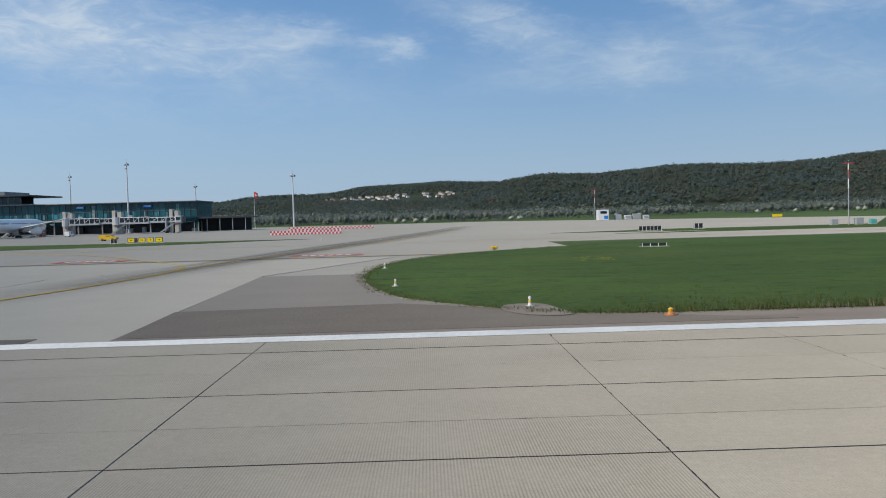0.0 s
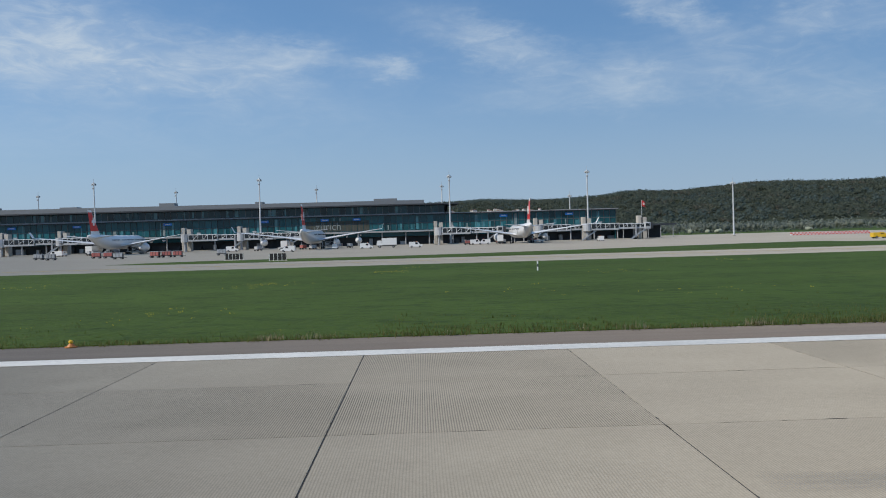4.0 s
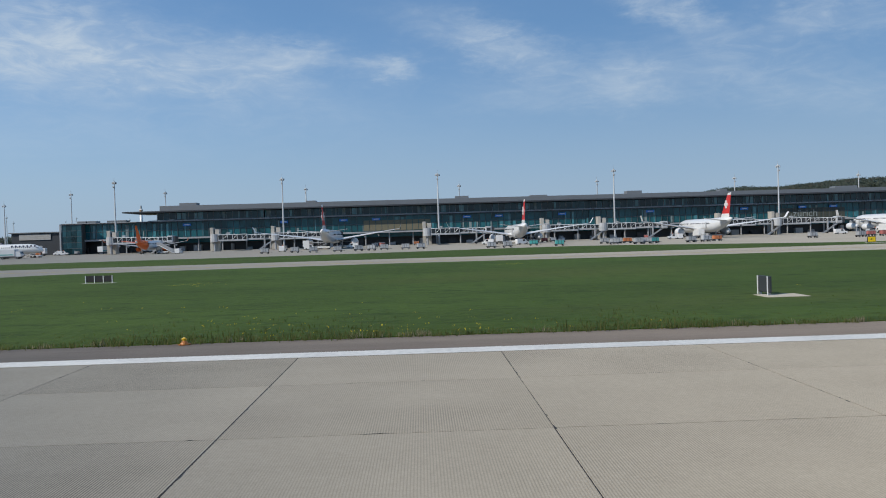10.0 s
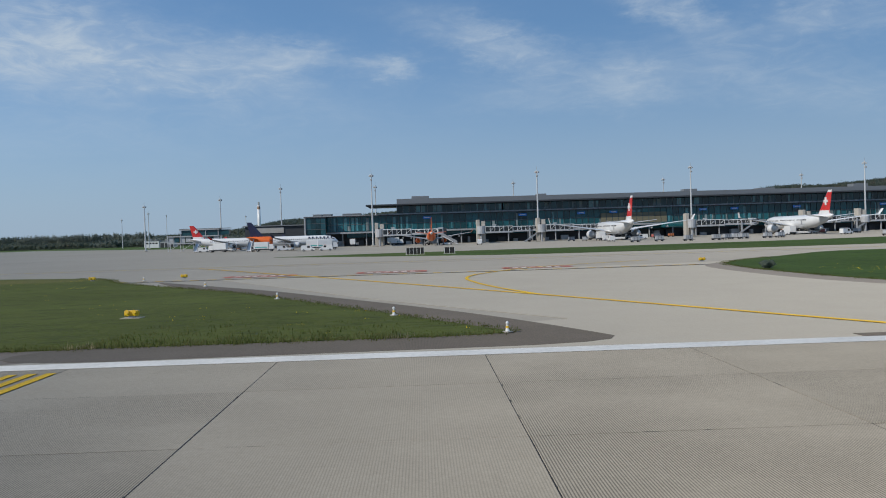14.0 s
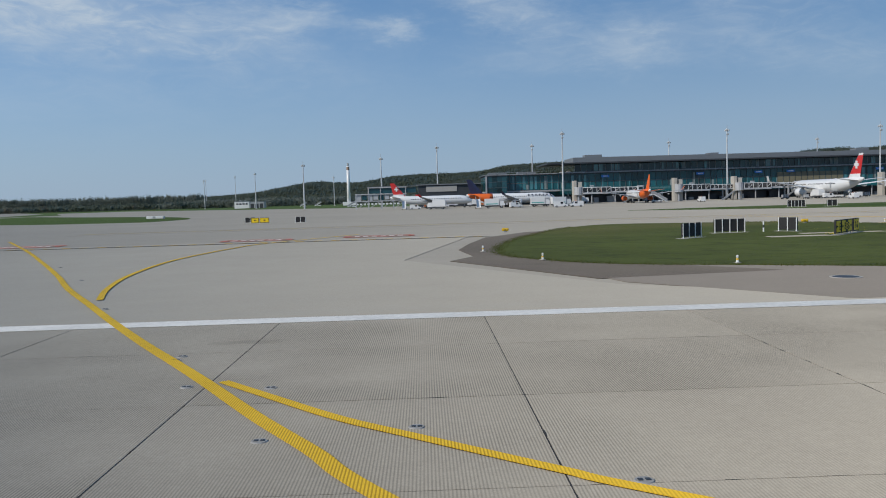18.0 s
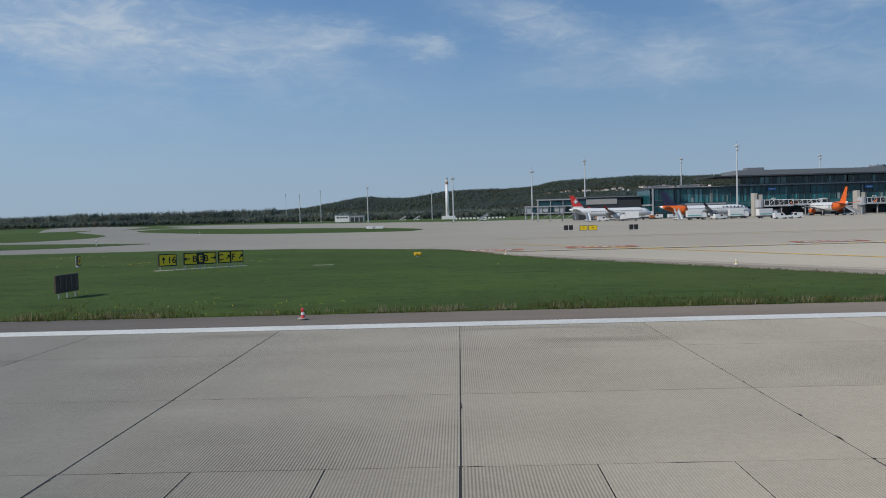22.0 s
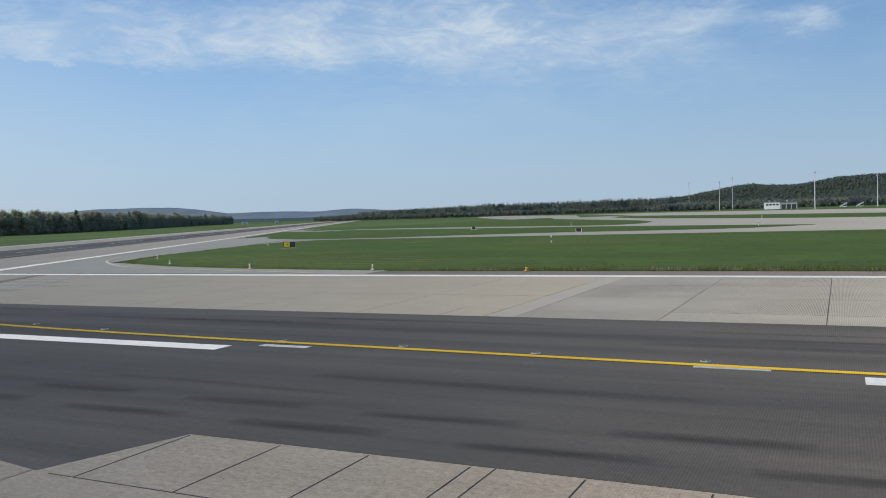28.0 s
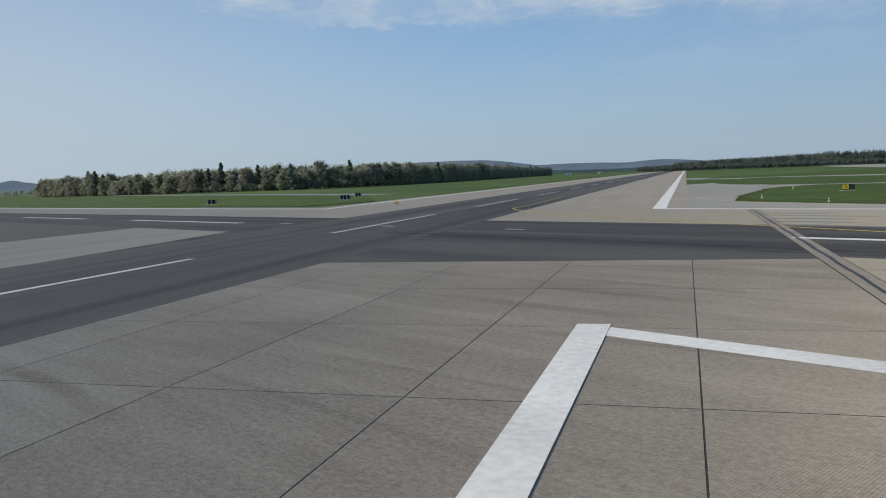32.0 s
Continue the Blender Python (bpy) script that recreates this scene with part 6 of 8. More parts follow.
airliner(pose(-564.0, 338.0, 0, 0, 0, -88), "white narrow-body airliner, orange rear, navy tail fin", "airliners on the apron", False, False, tail=NAVY, cross=False, aft=ORANGE, bars=NAVY)


# ---- ground vehicles ----
def wheels(t, xs, w, r, y):
    for x in xs:
        for s in (-1, 1):
            wob = part("wheel", tube([(x, s * y - 0.13, r), (x, s * y + 0.13, r)], r, 12), BLACKM, t)
            part("hub", tube([(x, s * (y + 0.14) - 0.02, r), (x, s * (y + 0.14) + 0.02, r)], r * 0.5, 8), GREY, wob)


def luggage_cart(m, material, label):
    t = thing("luggage_cart", m, label, "cart", "luggage carts")
    part("deck", box(-1.5, -0.85, 0.45, 1.5, 0.85, 0.62, 0.03), DARK, t)
    part("curtain_body", box(-1.25, -0.78, 0.62, 1.25, 0.78, 1.75, 0.06), material, t)
    part("roof", box(-1.35, -0.86, 1.75, 1.35, 0.86, 1.85, 0.04), CARTCLOTH, t)
    # dark plates on the solid body, coloured as shaded slits and an opening
    for s in (-0.42, 0.42):
        part("curtain_slit", box(s - 0.05, -0.80, 0.66, s + 0.05, -0.785, 1.7), DARK, t)
    part("end_opening", box(1.255, -0.6, 0.75, 1.27, 0.6, 1.6), DARK, t)
    part("drawbar", tube([(1.5, 0, 0.5), (2.4, 0, 0.4)], 0.05, 5), DARK, t)
    wheels(t, (-1.0, 1.0), 0.3, 0.28, 0.7)
    return t


def van(m, material, label, ln=4.8, h=2.1):
    t = thing("van", m, label, "van", "service vans")
    part("body", slab_side([(-ln / 2, 0.4), (ln / 2, 0.4), (ln / 2, 1.05), (ln / 2 - 0.9, 1.2), (ln / 2 - 1.6, h), (-ln / 2 + 0.1, h), (-ln / 2, h - 0.2)], -0.9, 0.9), material, t)
    part("windscreen", slab_side([(ln / 2 - 0.86, 1.24), (ln / 2 - 0.80, 1.24), (ln / 2 - 1.46, h - 0.1), (ln / 2 - 1.54, h - 0.1)], -0.8, 0.8), WINDOW, t)
    for s in (-0.92, 0.90):
        part("side_window", box(ln / 2 - 2.6, s, 1.25, ln / 2 - 1.7, s + 0.02, h - 0.2), WINDOW, t)
    part("bumper", box(ln / 2 - 0.02, -0.85, 0.4, ln / 2 + 0.1, 0.85, 0.65, 0.03), DARK, t)
    wheels(t, (-ln / 2 + 0.9, ln / 2 - 0.9), 0.3, 0.36, 0.82)
    part("beacon", tube([(0.3, 0, h), (0.3, 0, h + 0.22)], 0.1, 8), ORANGE, t)
    return t


def lift_truck(m, label, material=WPAINT):
    t = thing("service_truck", m, label, "truck", "service trucks")
    part("chassis", box(-3.6, -1.1, 0.6, 3.6, 1.1, 0.95), DARK, t)
    part("cab", slab_side([(2.0, 0.95), (3.9, 0.95), (3.9, 1.9), (3.5, 2.8), (2.0, 2.8)], -1.1, 1.1), material, t)
    part("windscreen", slab_side([(3.9, 1.92), (3.95, 1.92), (3.56, 2.72), (3.52, 2.72)], -1.0, 1.0), WINDOW, t)
    part("box_body", box(-3.7, -1.25, 1.1, 1.85, 1.25, 3.7, 0.05), material, t)
    part("side_stripe", box(-3.4, -1.28, 1.5, 1.4, -1.26, 1.85), TEAL, t)
    wheels(t, (-2.4, 2.8), 0.4, 0.48, 1.0)
    return t


def loader(m, label):
    t = thing("cargo_loader", m, label, "loader", "cargo loaders")
    part("base", box(-3.5, -1.4, 0.5, 3.5, 1.4, 1.2, 0.05), WPAINT, t)
    part("platform", box(-3.6, -1.5, 2.6, 2.0, 1.5, 2.9, 0.04), GREY, t)
    for s in (-1.2, 1.2):
        part("scissor_arm", tube([(-2.8, s, 1.2), (1.4, s, 2.6)], 0.12, 5), DARK, t)
        part("scissor_arm", tube([(-2.8, s, 2.6), (1.4, s, 1.2)], 0.12, 5), DARK, t)
    part("cab", box(2.2, -1.4, 1.2, 3.4, -0.2, 3.2, 0.08), WINDOW, t)
    for k in range(4):
        part("guard_rail", box(-3.5 + k * 1.7, -1.5, 2.9, -3.44 + k * 1.7, -1.44, 3.8), STEEL, t)
    wheels(t, (-2.6, 2.6), 0.4, 0.42, 1.2)
    return t


def airstair(m):
    t = thing("passenger_stair", m, "white mobile passenger stair on wheels", "stair", "passenger stairs")
    part("flight", slab_side([(-3.4, 0.5), (-2.8, 0.5), (2.6, 3.7), (3.6, 3.7), (3.6, 3.4), (2.8, 3.4), (-2.6, 0.3), (-3.4, 0.3)], -0.8, 0.8), WPAINT, t)
    for s in (-0.85, 0.80):
        part("side_panel", slab_side([(-3.0, 0.5), (2.6, 3.7), (3.6, 3.7), (3.6, 4.8), (2.6, 4.8), (-3.0, 1.6)], s, s + 0.05), GREY, t)
    part("base", box(-1.0, -1.0, 0.4, 3.4, 1.0, 0.9, 0.05), WPAINT, t)
    part("strut", tube([(2.8, 0, 0.9), (3.0, 0, 3.4)], 0.15, 6), GREY, t)
    wheels(t, (-0.4, 2.8), 0.3, 0.38, 0.9)
    return t


wc = luggage_cart(pose(-408, 262, 0, 0, 0, 8), CARTCLOTH, "grey and white covered luggage cart on the apron")
rc = luggage_cart(pose(-209, 241, 0, 0, 0, -4), PINK, "red covered luggage cart on the apron")
oc = luggage_cart(pose(-282, 254, 0, 0, 0, 5), ORANGE_DULL, "faded orange luggage cart on the apron")
tc = luggage_cart(pose(-304, 246, 0, 0, 0, 12), TEAL, "teal luggage cart on the apron")
for x, y, r in ((-400, 259, 3), (-394, 266, 12), (-390, 269, -8), (-386, 272, 4), (-379, 270, 0), (-374, 272, 9), (-315, 264, 0), (-312, 259, 5), (-316, 246, -6), (-310, 241, 4), (-307, 243, 0), (-294, 242, 7), (-288, 247, 12), (-250, 258, 3), (-241, 246, 6), (-217, 234, 4), (-192, 250, 5), (-348, 247, 0), (-353, 245, 4), (-424, 266, 3), (-415, 270, 0)):
    copy_thing(wc, pose(x, y, 0, 0, 0, r))
for x, y in ((-206, 242), (-202.5, 241), (-232, 257), (-228, 256)):
    copy_thing(rc, pose(x, y, 0, 0, 0, 3))
for x, y in ((-308, 262), (-376, 385)):
    copy_thing(oc, pose(x, y, 0))
for x, y in ((-337, 270), (-332, 249)):
    copy_thing(tc, pose(x, y, 0))
v0 = van(pose(-177, 280, 0, 0, 0, 178), WPAINT, "white airport service van on the apron")
for x, y, r in ((-134, 297, 0), (-165, 318, 90), (-206, 326, 0), (-274, 324, 180), (-337, 300, 20), (-424, 300, 90), (-533, 292, 0), (-527, 294, 180), (-418, 330, 0), (-546, 318, 10), (-152, 302, 0), (-60, 330, 90), (-110, 330, 0), (-585, 352, 0), (-402, 340, 175), (-470, 330, 90)):
    copy_thing(v0, pose(x, y, 0, 0, 0, r))
van(pose(-4.8, 226, 0, 0, 0, 0), YCAR, "yellow airport follow-me car standing on the apron", 4.6, 1.65)
tr = lift_truck(pose(-145, 314, 0, 0, 0, 180), "white catering truck with a teal stripe")
for x, y, r in ((-262, 330, 90), (-342, 336, 90), (-420, 336, 90), (-100, 334, 85), (-186, 330, 90), (-554, 322, 0), (-576, 340, 170), (-529, 316, 10), (-535, 330, 0)):
    copy_thing(tr, pose(x, y, 0, 0, 0, r))
ld = loader(pose(-250, 345, 0, 0, 0, 180), "grey and white cargo loader beside an aircraft")
for x, y, r in ((-327, 350, 180), (-405, 350, 180), (-84, 345, 180), (-170, 345, 180), (-545, 326, 90), (-575, 358, 90)):
    copy_thing(ld, pose(x, y, 0, 0, 0, r))
rng = random.Random(61)
for px_ in (-90.2, -176.6, -255.7, -333.5, -411.5):
    for q in range(5):
        copy_thing(rng.choice((wc, wc, rc, v0, ld)), pose(px_ + rng.uniform(-26, 26), rng.uniform(322, 362), 0, 0, 0, rng.uniform(-20, 200)))
for q in range(14):
    copy_thing(rng.choice((wc, v0, tr, oc)), pose(rng.uniform(-600, -500), rng.uniform(392, 408), 0, 0, 0, rng.choice((0, 5, 90, 180))))
sr = airstair(pose(-481, 350, 0, 0, 0, 180))
for x, y, r in ((-560, 325, 90), (-590, 360, 90), (-534, 345, 0), (-630, 560, 10), (-690, 850, 0), (-704, 842, 0)):
    copy_thing(sr, pose(x, y, 0, 0, 0, r))
# ---- hills and woods ----
ICO = {}


def clump_shape(fine=1):
    if fine not in ICO:
        bm = bmesh.new()
        bmesh.ops.create_icosphere(bm, subdivisions=fine, radius=1)
        ICO[fine] = (np.array([v.co[:] for v in bm.verts]), np.array([[v.index for v in f.verts] for f in bm.faces]))
        bm.free()
    return ICO[fine]


def triangles(name, verts, faces, material):
    """Mesh from arrays of corners and triangles."""
    me = bpy.data.meshes.new(name)
    me.vertices.add(len(verts))
    me.vertices.foreach_set("co", verts.astype(np.float32).ravel())
    me.loops.add(len(faces) * 3)
    me.loops.foreach_set("vertex_index", faces.astype(np.int32).ravel())
    me.polygons.add(len(faces))
    me.polygons.foreach_set("loop_start", np.arange(0, len(faces) * 3, 3, dtype=np.int32))
    me.update(calc_edges=True)
    me.validate()
    me.materials.append(material)
    return me


def leaf_cloud(places, per, size, seed=1, core=0.8, point=0.0):
    """Crowns of loose leaf sprays round a dark core. places: x, y, z, width, height of each crown; point > 0 narrows the tops."""
    sv, sf = clump_shape(1)
    g = np.random.default_rng(seed)
    p = np.array(places, float)
    n = len(p)
    v = sv[None] * (1 + g.uniform(-0.25, 0.25, (n, len(sv), 1))) * core
    if point:
        v[:, :, :2] *= np.clip(1 - point * v[:, :, 2:3], 0.1, 2)
    v = np.stack([v[:, :, 0] * p[:, 3:4], v[:, :, 1] * p[:, 3:4], v[:, :, 2] * p[:, 4:5]], -1) + p[:, None, :3]
    f = sf[None] + (np.arange(n) * len(sv))[:, None, None]
    d = g.normal(size=(n, per, 3))
    d[:, :, 2] = d[:, :, 2] * 0.9 + 0.25
    d /= np.linalg.norm(d, axis=2, keepdims=True)
    r = g.uniform(0.5, 1.15, (n, per, 1))
    c = d * r
    if point:
        c[:, :, :2] *= np.clip(1 - point * c[:, :, 2:3], 0.08, 2)
    c = np.stack([c[:, :, 0] * p[:, 3:4], c[:, :, 1] * p[:, 3:4], c[:, :, 2] * p[:, 4:5]], -1) + p[:, None, :3]
    # three corners about each centre, the spray roughly facing outwards
    off = g.normal(size=(n, per, 3, 3))
    off -= (off * d[:, :, None, :]).sum(-1, keepdims=True) * d[:, :, None, :] * 0.6
    off /= np.linalg.norm(off, axis=3, keepdims=True)
    s = size * g.uniform(0.55, 1.3, (n, per, 1, 1))
    lv = (c[:, :, None, :] + off * s).reshape(-1, 3)
    k = n * len(sv)
    lf = np.arange(len(lv)).reshape(-1, 3) + k
    return np.concatenate([v.reshape(-1, 3), lv]), np.concatenate([f.reshape(-1, 3), lf])


def clumps(name, places, material, label, category="trees", seed=1, per=14, size=1.6, core=0.8, point=0.0):
    """Many uneven crowns in one mesh."""
    vs_, fs_ = leaf_cloud(places, per, size, seed, core, point)
    return tagged(new(name, triangles(name, vs_, fs_, material)), label, category, kind="stuff")


def ridge(xs, hs, x):
    return float(np.interp(x, xs, hs))


# crest heights of the wooded ridge to the north, along x, at y = 2000
CREST_X = [-1700, -1200, -1020, -900, -830, -750, -660, -560, -470, -400, -300, -180, -60, 120, 200, 256, 362, 488, 681, 860, 1040, 1204, 1700, 2300]
CREST_Z = [6, 6, 6, 12, 16, 22, 32, 42, 49, 52, 54, 45, 42, 44, 58, 78, 97, 97, 110, 112, 115, 129, 142, 150]


def hill_height(x, y):
    """The slope starts at y = 1250 and gains the crest at 2000."""
    t = min(max((y - 1150) / 850, 0), 1)
    crest = ridge(CREST_X, CREST_Z, x * 2000 / max(y, 900))
    wob = noise.noise(Vector((x * 0.004, y * 0.004, 0))) * 8
    return (crest - 9 + wob) * (t * t * (3 - 2 * t)) if y < 2050 else (crest - 9 + wob) * 0.96


vs, fs = [], []
nx, ny = 90, 24
for j in range(ny):
    for i in range(nx):
        x, y = -2300 + i * 4900 / (nx - 1), 1150 + j * 1150 / (ny - 1)
        vs.append((x, y, hill_height(x, y) - 0.4))
for j in range(ny - 1):
    for i in range(nx - 1):
        k = j * nx + i
        fs.append((k, k + 1, k + nx + 1, k + nx))
# crest of the second ridge behind it, along x, at y = 3800
BACK_X = [-2600, -1500, -1350, -1290, -1178, -1110, -1050, -985, -915, -843, -780, -715, -600, -435, -318, -203, -52, 138, 300, 413, 638, 900, 1600, 2600]
BACK_Z = [20, 44, 52, 57, 77, 92, 97, 90, 85, 88, 100, 112, 118, 117, 124, 144, 150, 164, 154, 150, 164, 166, 168, 168]



def back_height(x, y):
    """Height of the second ridge: it rises from y = 2500 to its crest at 3800."""
    t = min(max((y - 2500) / 1300, 0), 1)
    return (ridge(BACK_X, BACK_Z, x) - 12 + noise.noise(Vector((x * 0.004, y * 0.004, 4))) * 7) * t * t * (3 - 2 * t)


bv, bf = [], []
for j in range(20):
    for i in range(80):
        x, y = -2600 + i * 5200 / 79, 2500 + j * 1500 / 19
        bv.append((x, y, back_height(x, y) - 0.5))
for j in range(19):
    for i in range(79):
        k = j * 80 + i
        bf.append((k, k + 1, k + 81, k + 80))
tagged(join_mesh("hill", bv, bf, FOREST, True), "second wooded ridge with a village on its slope", "hill", kind="structure")
hill = join_mesh("hill", vs, fs, FOREST, True)
tagged(hill, "long low ridge behind the airfield covered in spring wood", "hill", kind="structure")

rng = random.Random(21)
wood, dark, bare, tips = [], [], [], []
for k in range(24000):
    y = 1180 + 880 * rng.random() ** 0.85
    x = rng.uniform(-1900, 2400) * (0.55 + 0.45 * y / 2000)
    # open fields on the slope
    if 300 < x < 700 and 1180 < y < 1330 and noise.noise(Vector((x * 0.01, y * 0.01, 5))) > -0.25:
        continue
    if noise.noise(Vector((x * 0.006, y * 0.006, 9))) > 0.60:
        continue
    z = hill_height(x, y)
    w = rng.uniform(4.2, 8.0)
    h = w * rng.uniform(0.65, 0.95)
    (dark if noise.noise(Vector((x * 0.008, y * 0.008, 2))) + rng.uniform(-0.3, 0.3) > 0.22 else bare if noise.noise(Vector((x * 0.012, y * 0.012, 6))) + rng.uniform(-0.3, 0.3) > 0.3 else wood).append((x, y, z + h * 0.3 + 3.0, w, h))
for k in range(2400):
    x = -1900 + 4300 * k / 2400 + rng.uniform(-4, 4)
    y = 2005 + rng.uniform(-25, 25)
    h = rng.uniform(5.5, 8.5)
    if noise.noise(Vector((x * 0.01, 0, 3))) > 0.25 and rng.random() < 0.6:
        tips.append((x, y, hill_height(x, y) + h * 0.75, rng.uniform(2.2, 3.2), h * 1.05))
    else:
        wood.append((x, y, hill_height(x, y) + h * 0.45, rng.uniform(3.5, 5.5), h * 0.8))
# wood on the second ridge, thin about the village
back_wood, back_dark = [], []
for k in range(15000):
    x, y = rng.uniform(-2300, 2000), 2700 + 1130 * rng.random() ** 0.5
    village = -360 < x < 380 and y < 3285
    if village and (rng.random() < 0.62 or noise.noise(Vector((x * 0.02, y * 0.02, 1))) < 0.2):
        continue
    w = rng.uniform(4.2, 7.5)
    (back_dark if noise.noise(Vector((x * 0.006, y * 0.006, 8))) + rng.uniform(-0.3, 0.3) > 0.08 else back_wood).append((x, y, back_height(x, y) + w * 0.9, w, w * rng.uniform(1.0, 1.5)))
for k in range(2200):
    # tall trees on the crest of the second ridge
    x, y = rng.uniform(-1700, 900), 3775 + rng.uniform(-60, 40)
    w = rng.uniform(4.0, 7.5)
    (back_dark if noise.noise(Vector((x * 0.01, 3, 8))) + rng.uniform(-0.3, 0.3) > 0.0 else back_wood).append((x, y, back_height(x, y) + w * 1.0, w, w * rng.uniform(1.1, 1.9)))
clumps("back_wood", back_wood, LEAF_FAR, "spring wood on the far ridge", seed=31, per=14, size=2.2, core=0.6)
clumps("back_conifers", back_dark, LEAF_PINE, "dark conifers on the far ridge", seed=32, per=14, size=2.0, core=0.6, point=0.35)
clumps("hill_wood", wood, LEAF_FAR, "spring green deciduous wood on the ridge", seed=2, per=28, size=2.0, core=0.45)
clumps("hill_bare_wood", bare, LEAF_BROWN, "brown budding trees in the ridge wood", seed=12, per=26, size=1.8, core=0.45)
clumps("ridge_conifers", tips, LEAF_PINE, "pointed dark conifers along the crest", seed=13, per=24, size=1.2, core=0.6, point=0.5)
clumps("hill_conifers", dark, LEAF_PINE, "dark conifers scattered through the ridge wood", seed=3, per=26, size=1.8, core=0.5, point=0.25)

# belt of trees along the airfield's north edge
belt, belt_dark = [], []
for k in range(4200):
    x = rng.uniform(-420, 1100)
    y = 620 + 0.12 * max(x, 0) + abs(rng.gauss(0, 1)) * 90
    if 120 < x < 700 and noise.noise(Vector((x * 0.02, y * 0.01, 1))) < -0.15:
        continue
    h = rng.uniform(3.4, 8.2) * (0.75 + 0.25 * noise.noise(Vector((x * 0.03, 0, 7))))
    belt.append((x, y, h * 0.8, h * rng.uniform(0.55, 0.9), h * 0.9))
for k in range(7000):
    # tall wood to the north-west with a clear edge, receding westwards
    x = rng.uniform(-2100, -972)
    y = 1440 + 1.0 * max(-1300 - x, 0) + 18 * noise.noise(Vector((x * 0.02, 0, 4))) + abs(rng.gauss(0, 1)) * 45
    top = 22.5 + 2.4 * noise.noise(Vector((x * 0.03, y * 0.01, 3))) + 2.5 * noise.noise(Vector((x * 0.13, 0, 5)))
    h = rng.uniform(2.6, 4.6)
    (belt_dark if noise.noise(Vector((x * 0.035, y * 0.01, 8))) + rng.uniform(-0.2, 0.2) > 0.05 else belt).append((x, y, 2.0 + (top - 5.0) * rng.random() ** 0.7, rng.uniform(1.2, 2.3), h * 1.5))
for k in range(2600):
    # low trees along the foot of the hills
    x = rng.uniform(-960, -420)
    y = 1180 + abs(rng.gauss(0, 1)) * 110
    h = rng.uniform(2.4, 4.4)
    (belt_dark if noise.noise(Vector((x * 0.03, y * 0.01, 8))) + rng.uniform(-0.2, 0.2) > 0.2 else belt).append((x, y, 1.5 + rng.random() * (7.5 + 5 * noise.noise(Vector((x * 0.02, y * 0.01, 3)))), rng.uniform(2.2, 4.0), h))
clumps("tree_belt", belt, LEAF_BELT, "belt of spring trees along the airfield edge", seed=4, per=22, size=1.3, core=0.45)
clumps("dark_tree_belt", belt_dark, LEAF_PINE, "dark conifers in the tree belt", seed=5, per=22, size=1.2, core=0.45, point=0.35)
# blossom shrubs at the foot of the ridge
blossom = [(x, 560 + rng.uniform(-10, 30), 1.6, rng.uniform(1.8, 3.2), rng.uniform(1.6, 2.6)) for x in (60, 66, 74, 81, 140, 148, 210, 233, 305, 330, 372, 380, 388, 410)]
clumps("blossom_shrubs", blossom, mat("blossom", (0.26, 0.28, 0.21), 0.8, vary=0.3), "pale blossoming shrubs at the field's edge", "shrubs", seed=6, per=40, size=0.5)


bush = [(-458.6 + rng.uniform(-0.4, 0.4), 82.6 + rng.uniform(-0.5, 0.5), 0.35 + 0.2 * k / 6, 0.45, 0.4) for k in range(6)]
clumps("bush", bush, LEAF_DARK, "small dark bush at the tip of the grass", "shrub", seed=44, per=60, size=0.14)


# far ridges to the north-west
def far_ridge(name, x0, x1, y, heights, material, label):
    n = 60
    v, f = [], []
    for i in range(n):
        t = i / (n - 1)
        x = x0 + (x1 - x0) * t
        h = float(np.interp(t, np.linspace(0, 1, len(heights)), heights)) + 4 * noise.noise(Vector((t * 14, 1, y)))
        v += [(x, y - 260, -1), (x, y, h), (x, y + 300, -1)]
    for i in range(n - 1):
        k = i * 3
        f += [(k, k + 3, k + 4, k + 1), (k + 1, k + 4, k + 5, k + 2)]
    return tagged(join_mesh(name, v, f, material, True), label, "hill", kind="structure")


# air haze is put into these bluish slope colours
HAZE = mat("hazed_far_slope", (0.13, 0.17, 0.21), 1.0, vary=0.2, scale=0.01, spec=0.0)
HAZE2 = mat("hazed_near_slope", (0.055, 0.085, 0.085), 1.0, vary=0.25, scale=0.012, spec=0.0)
far_ridge("far_ridge", -6800, -2915, 4300, [25, 60, 80, 100, 120, 130, 125, 125, 118, 96, 63, 66, 61, 54, 66, 48, 30], HAZE, "distant wooded hills, haze blue put into their colour")
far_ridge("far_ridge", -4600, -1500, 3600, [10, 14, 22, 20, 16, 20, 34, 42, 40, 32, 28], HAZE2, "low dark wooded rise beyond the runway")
far_ridge("far_ridge", -7300, -4900, 1500, [30, 62, 85, 48, 12], HAZE, "distant wooded hills, haze blue put into their colour")


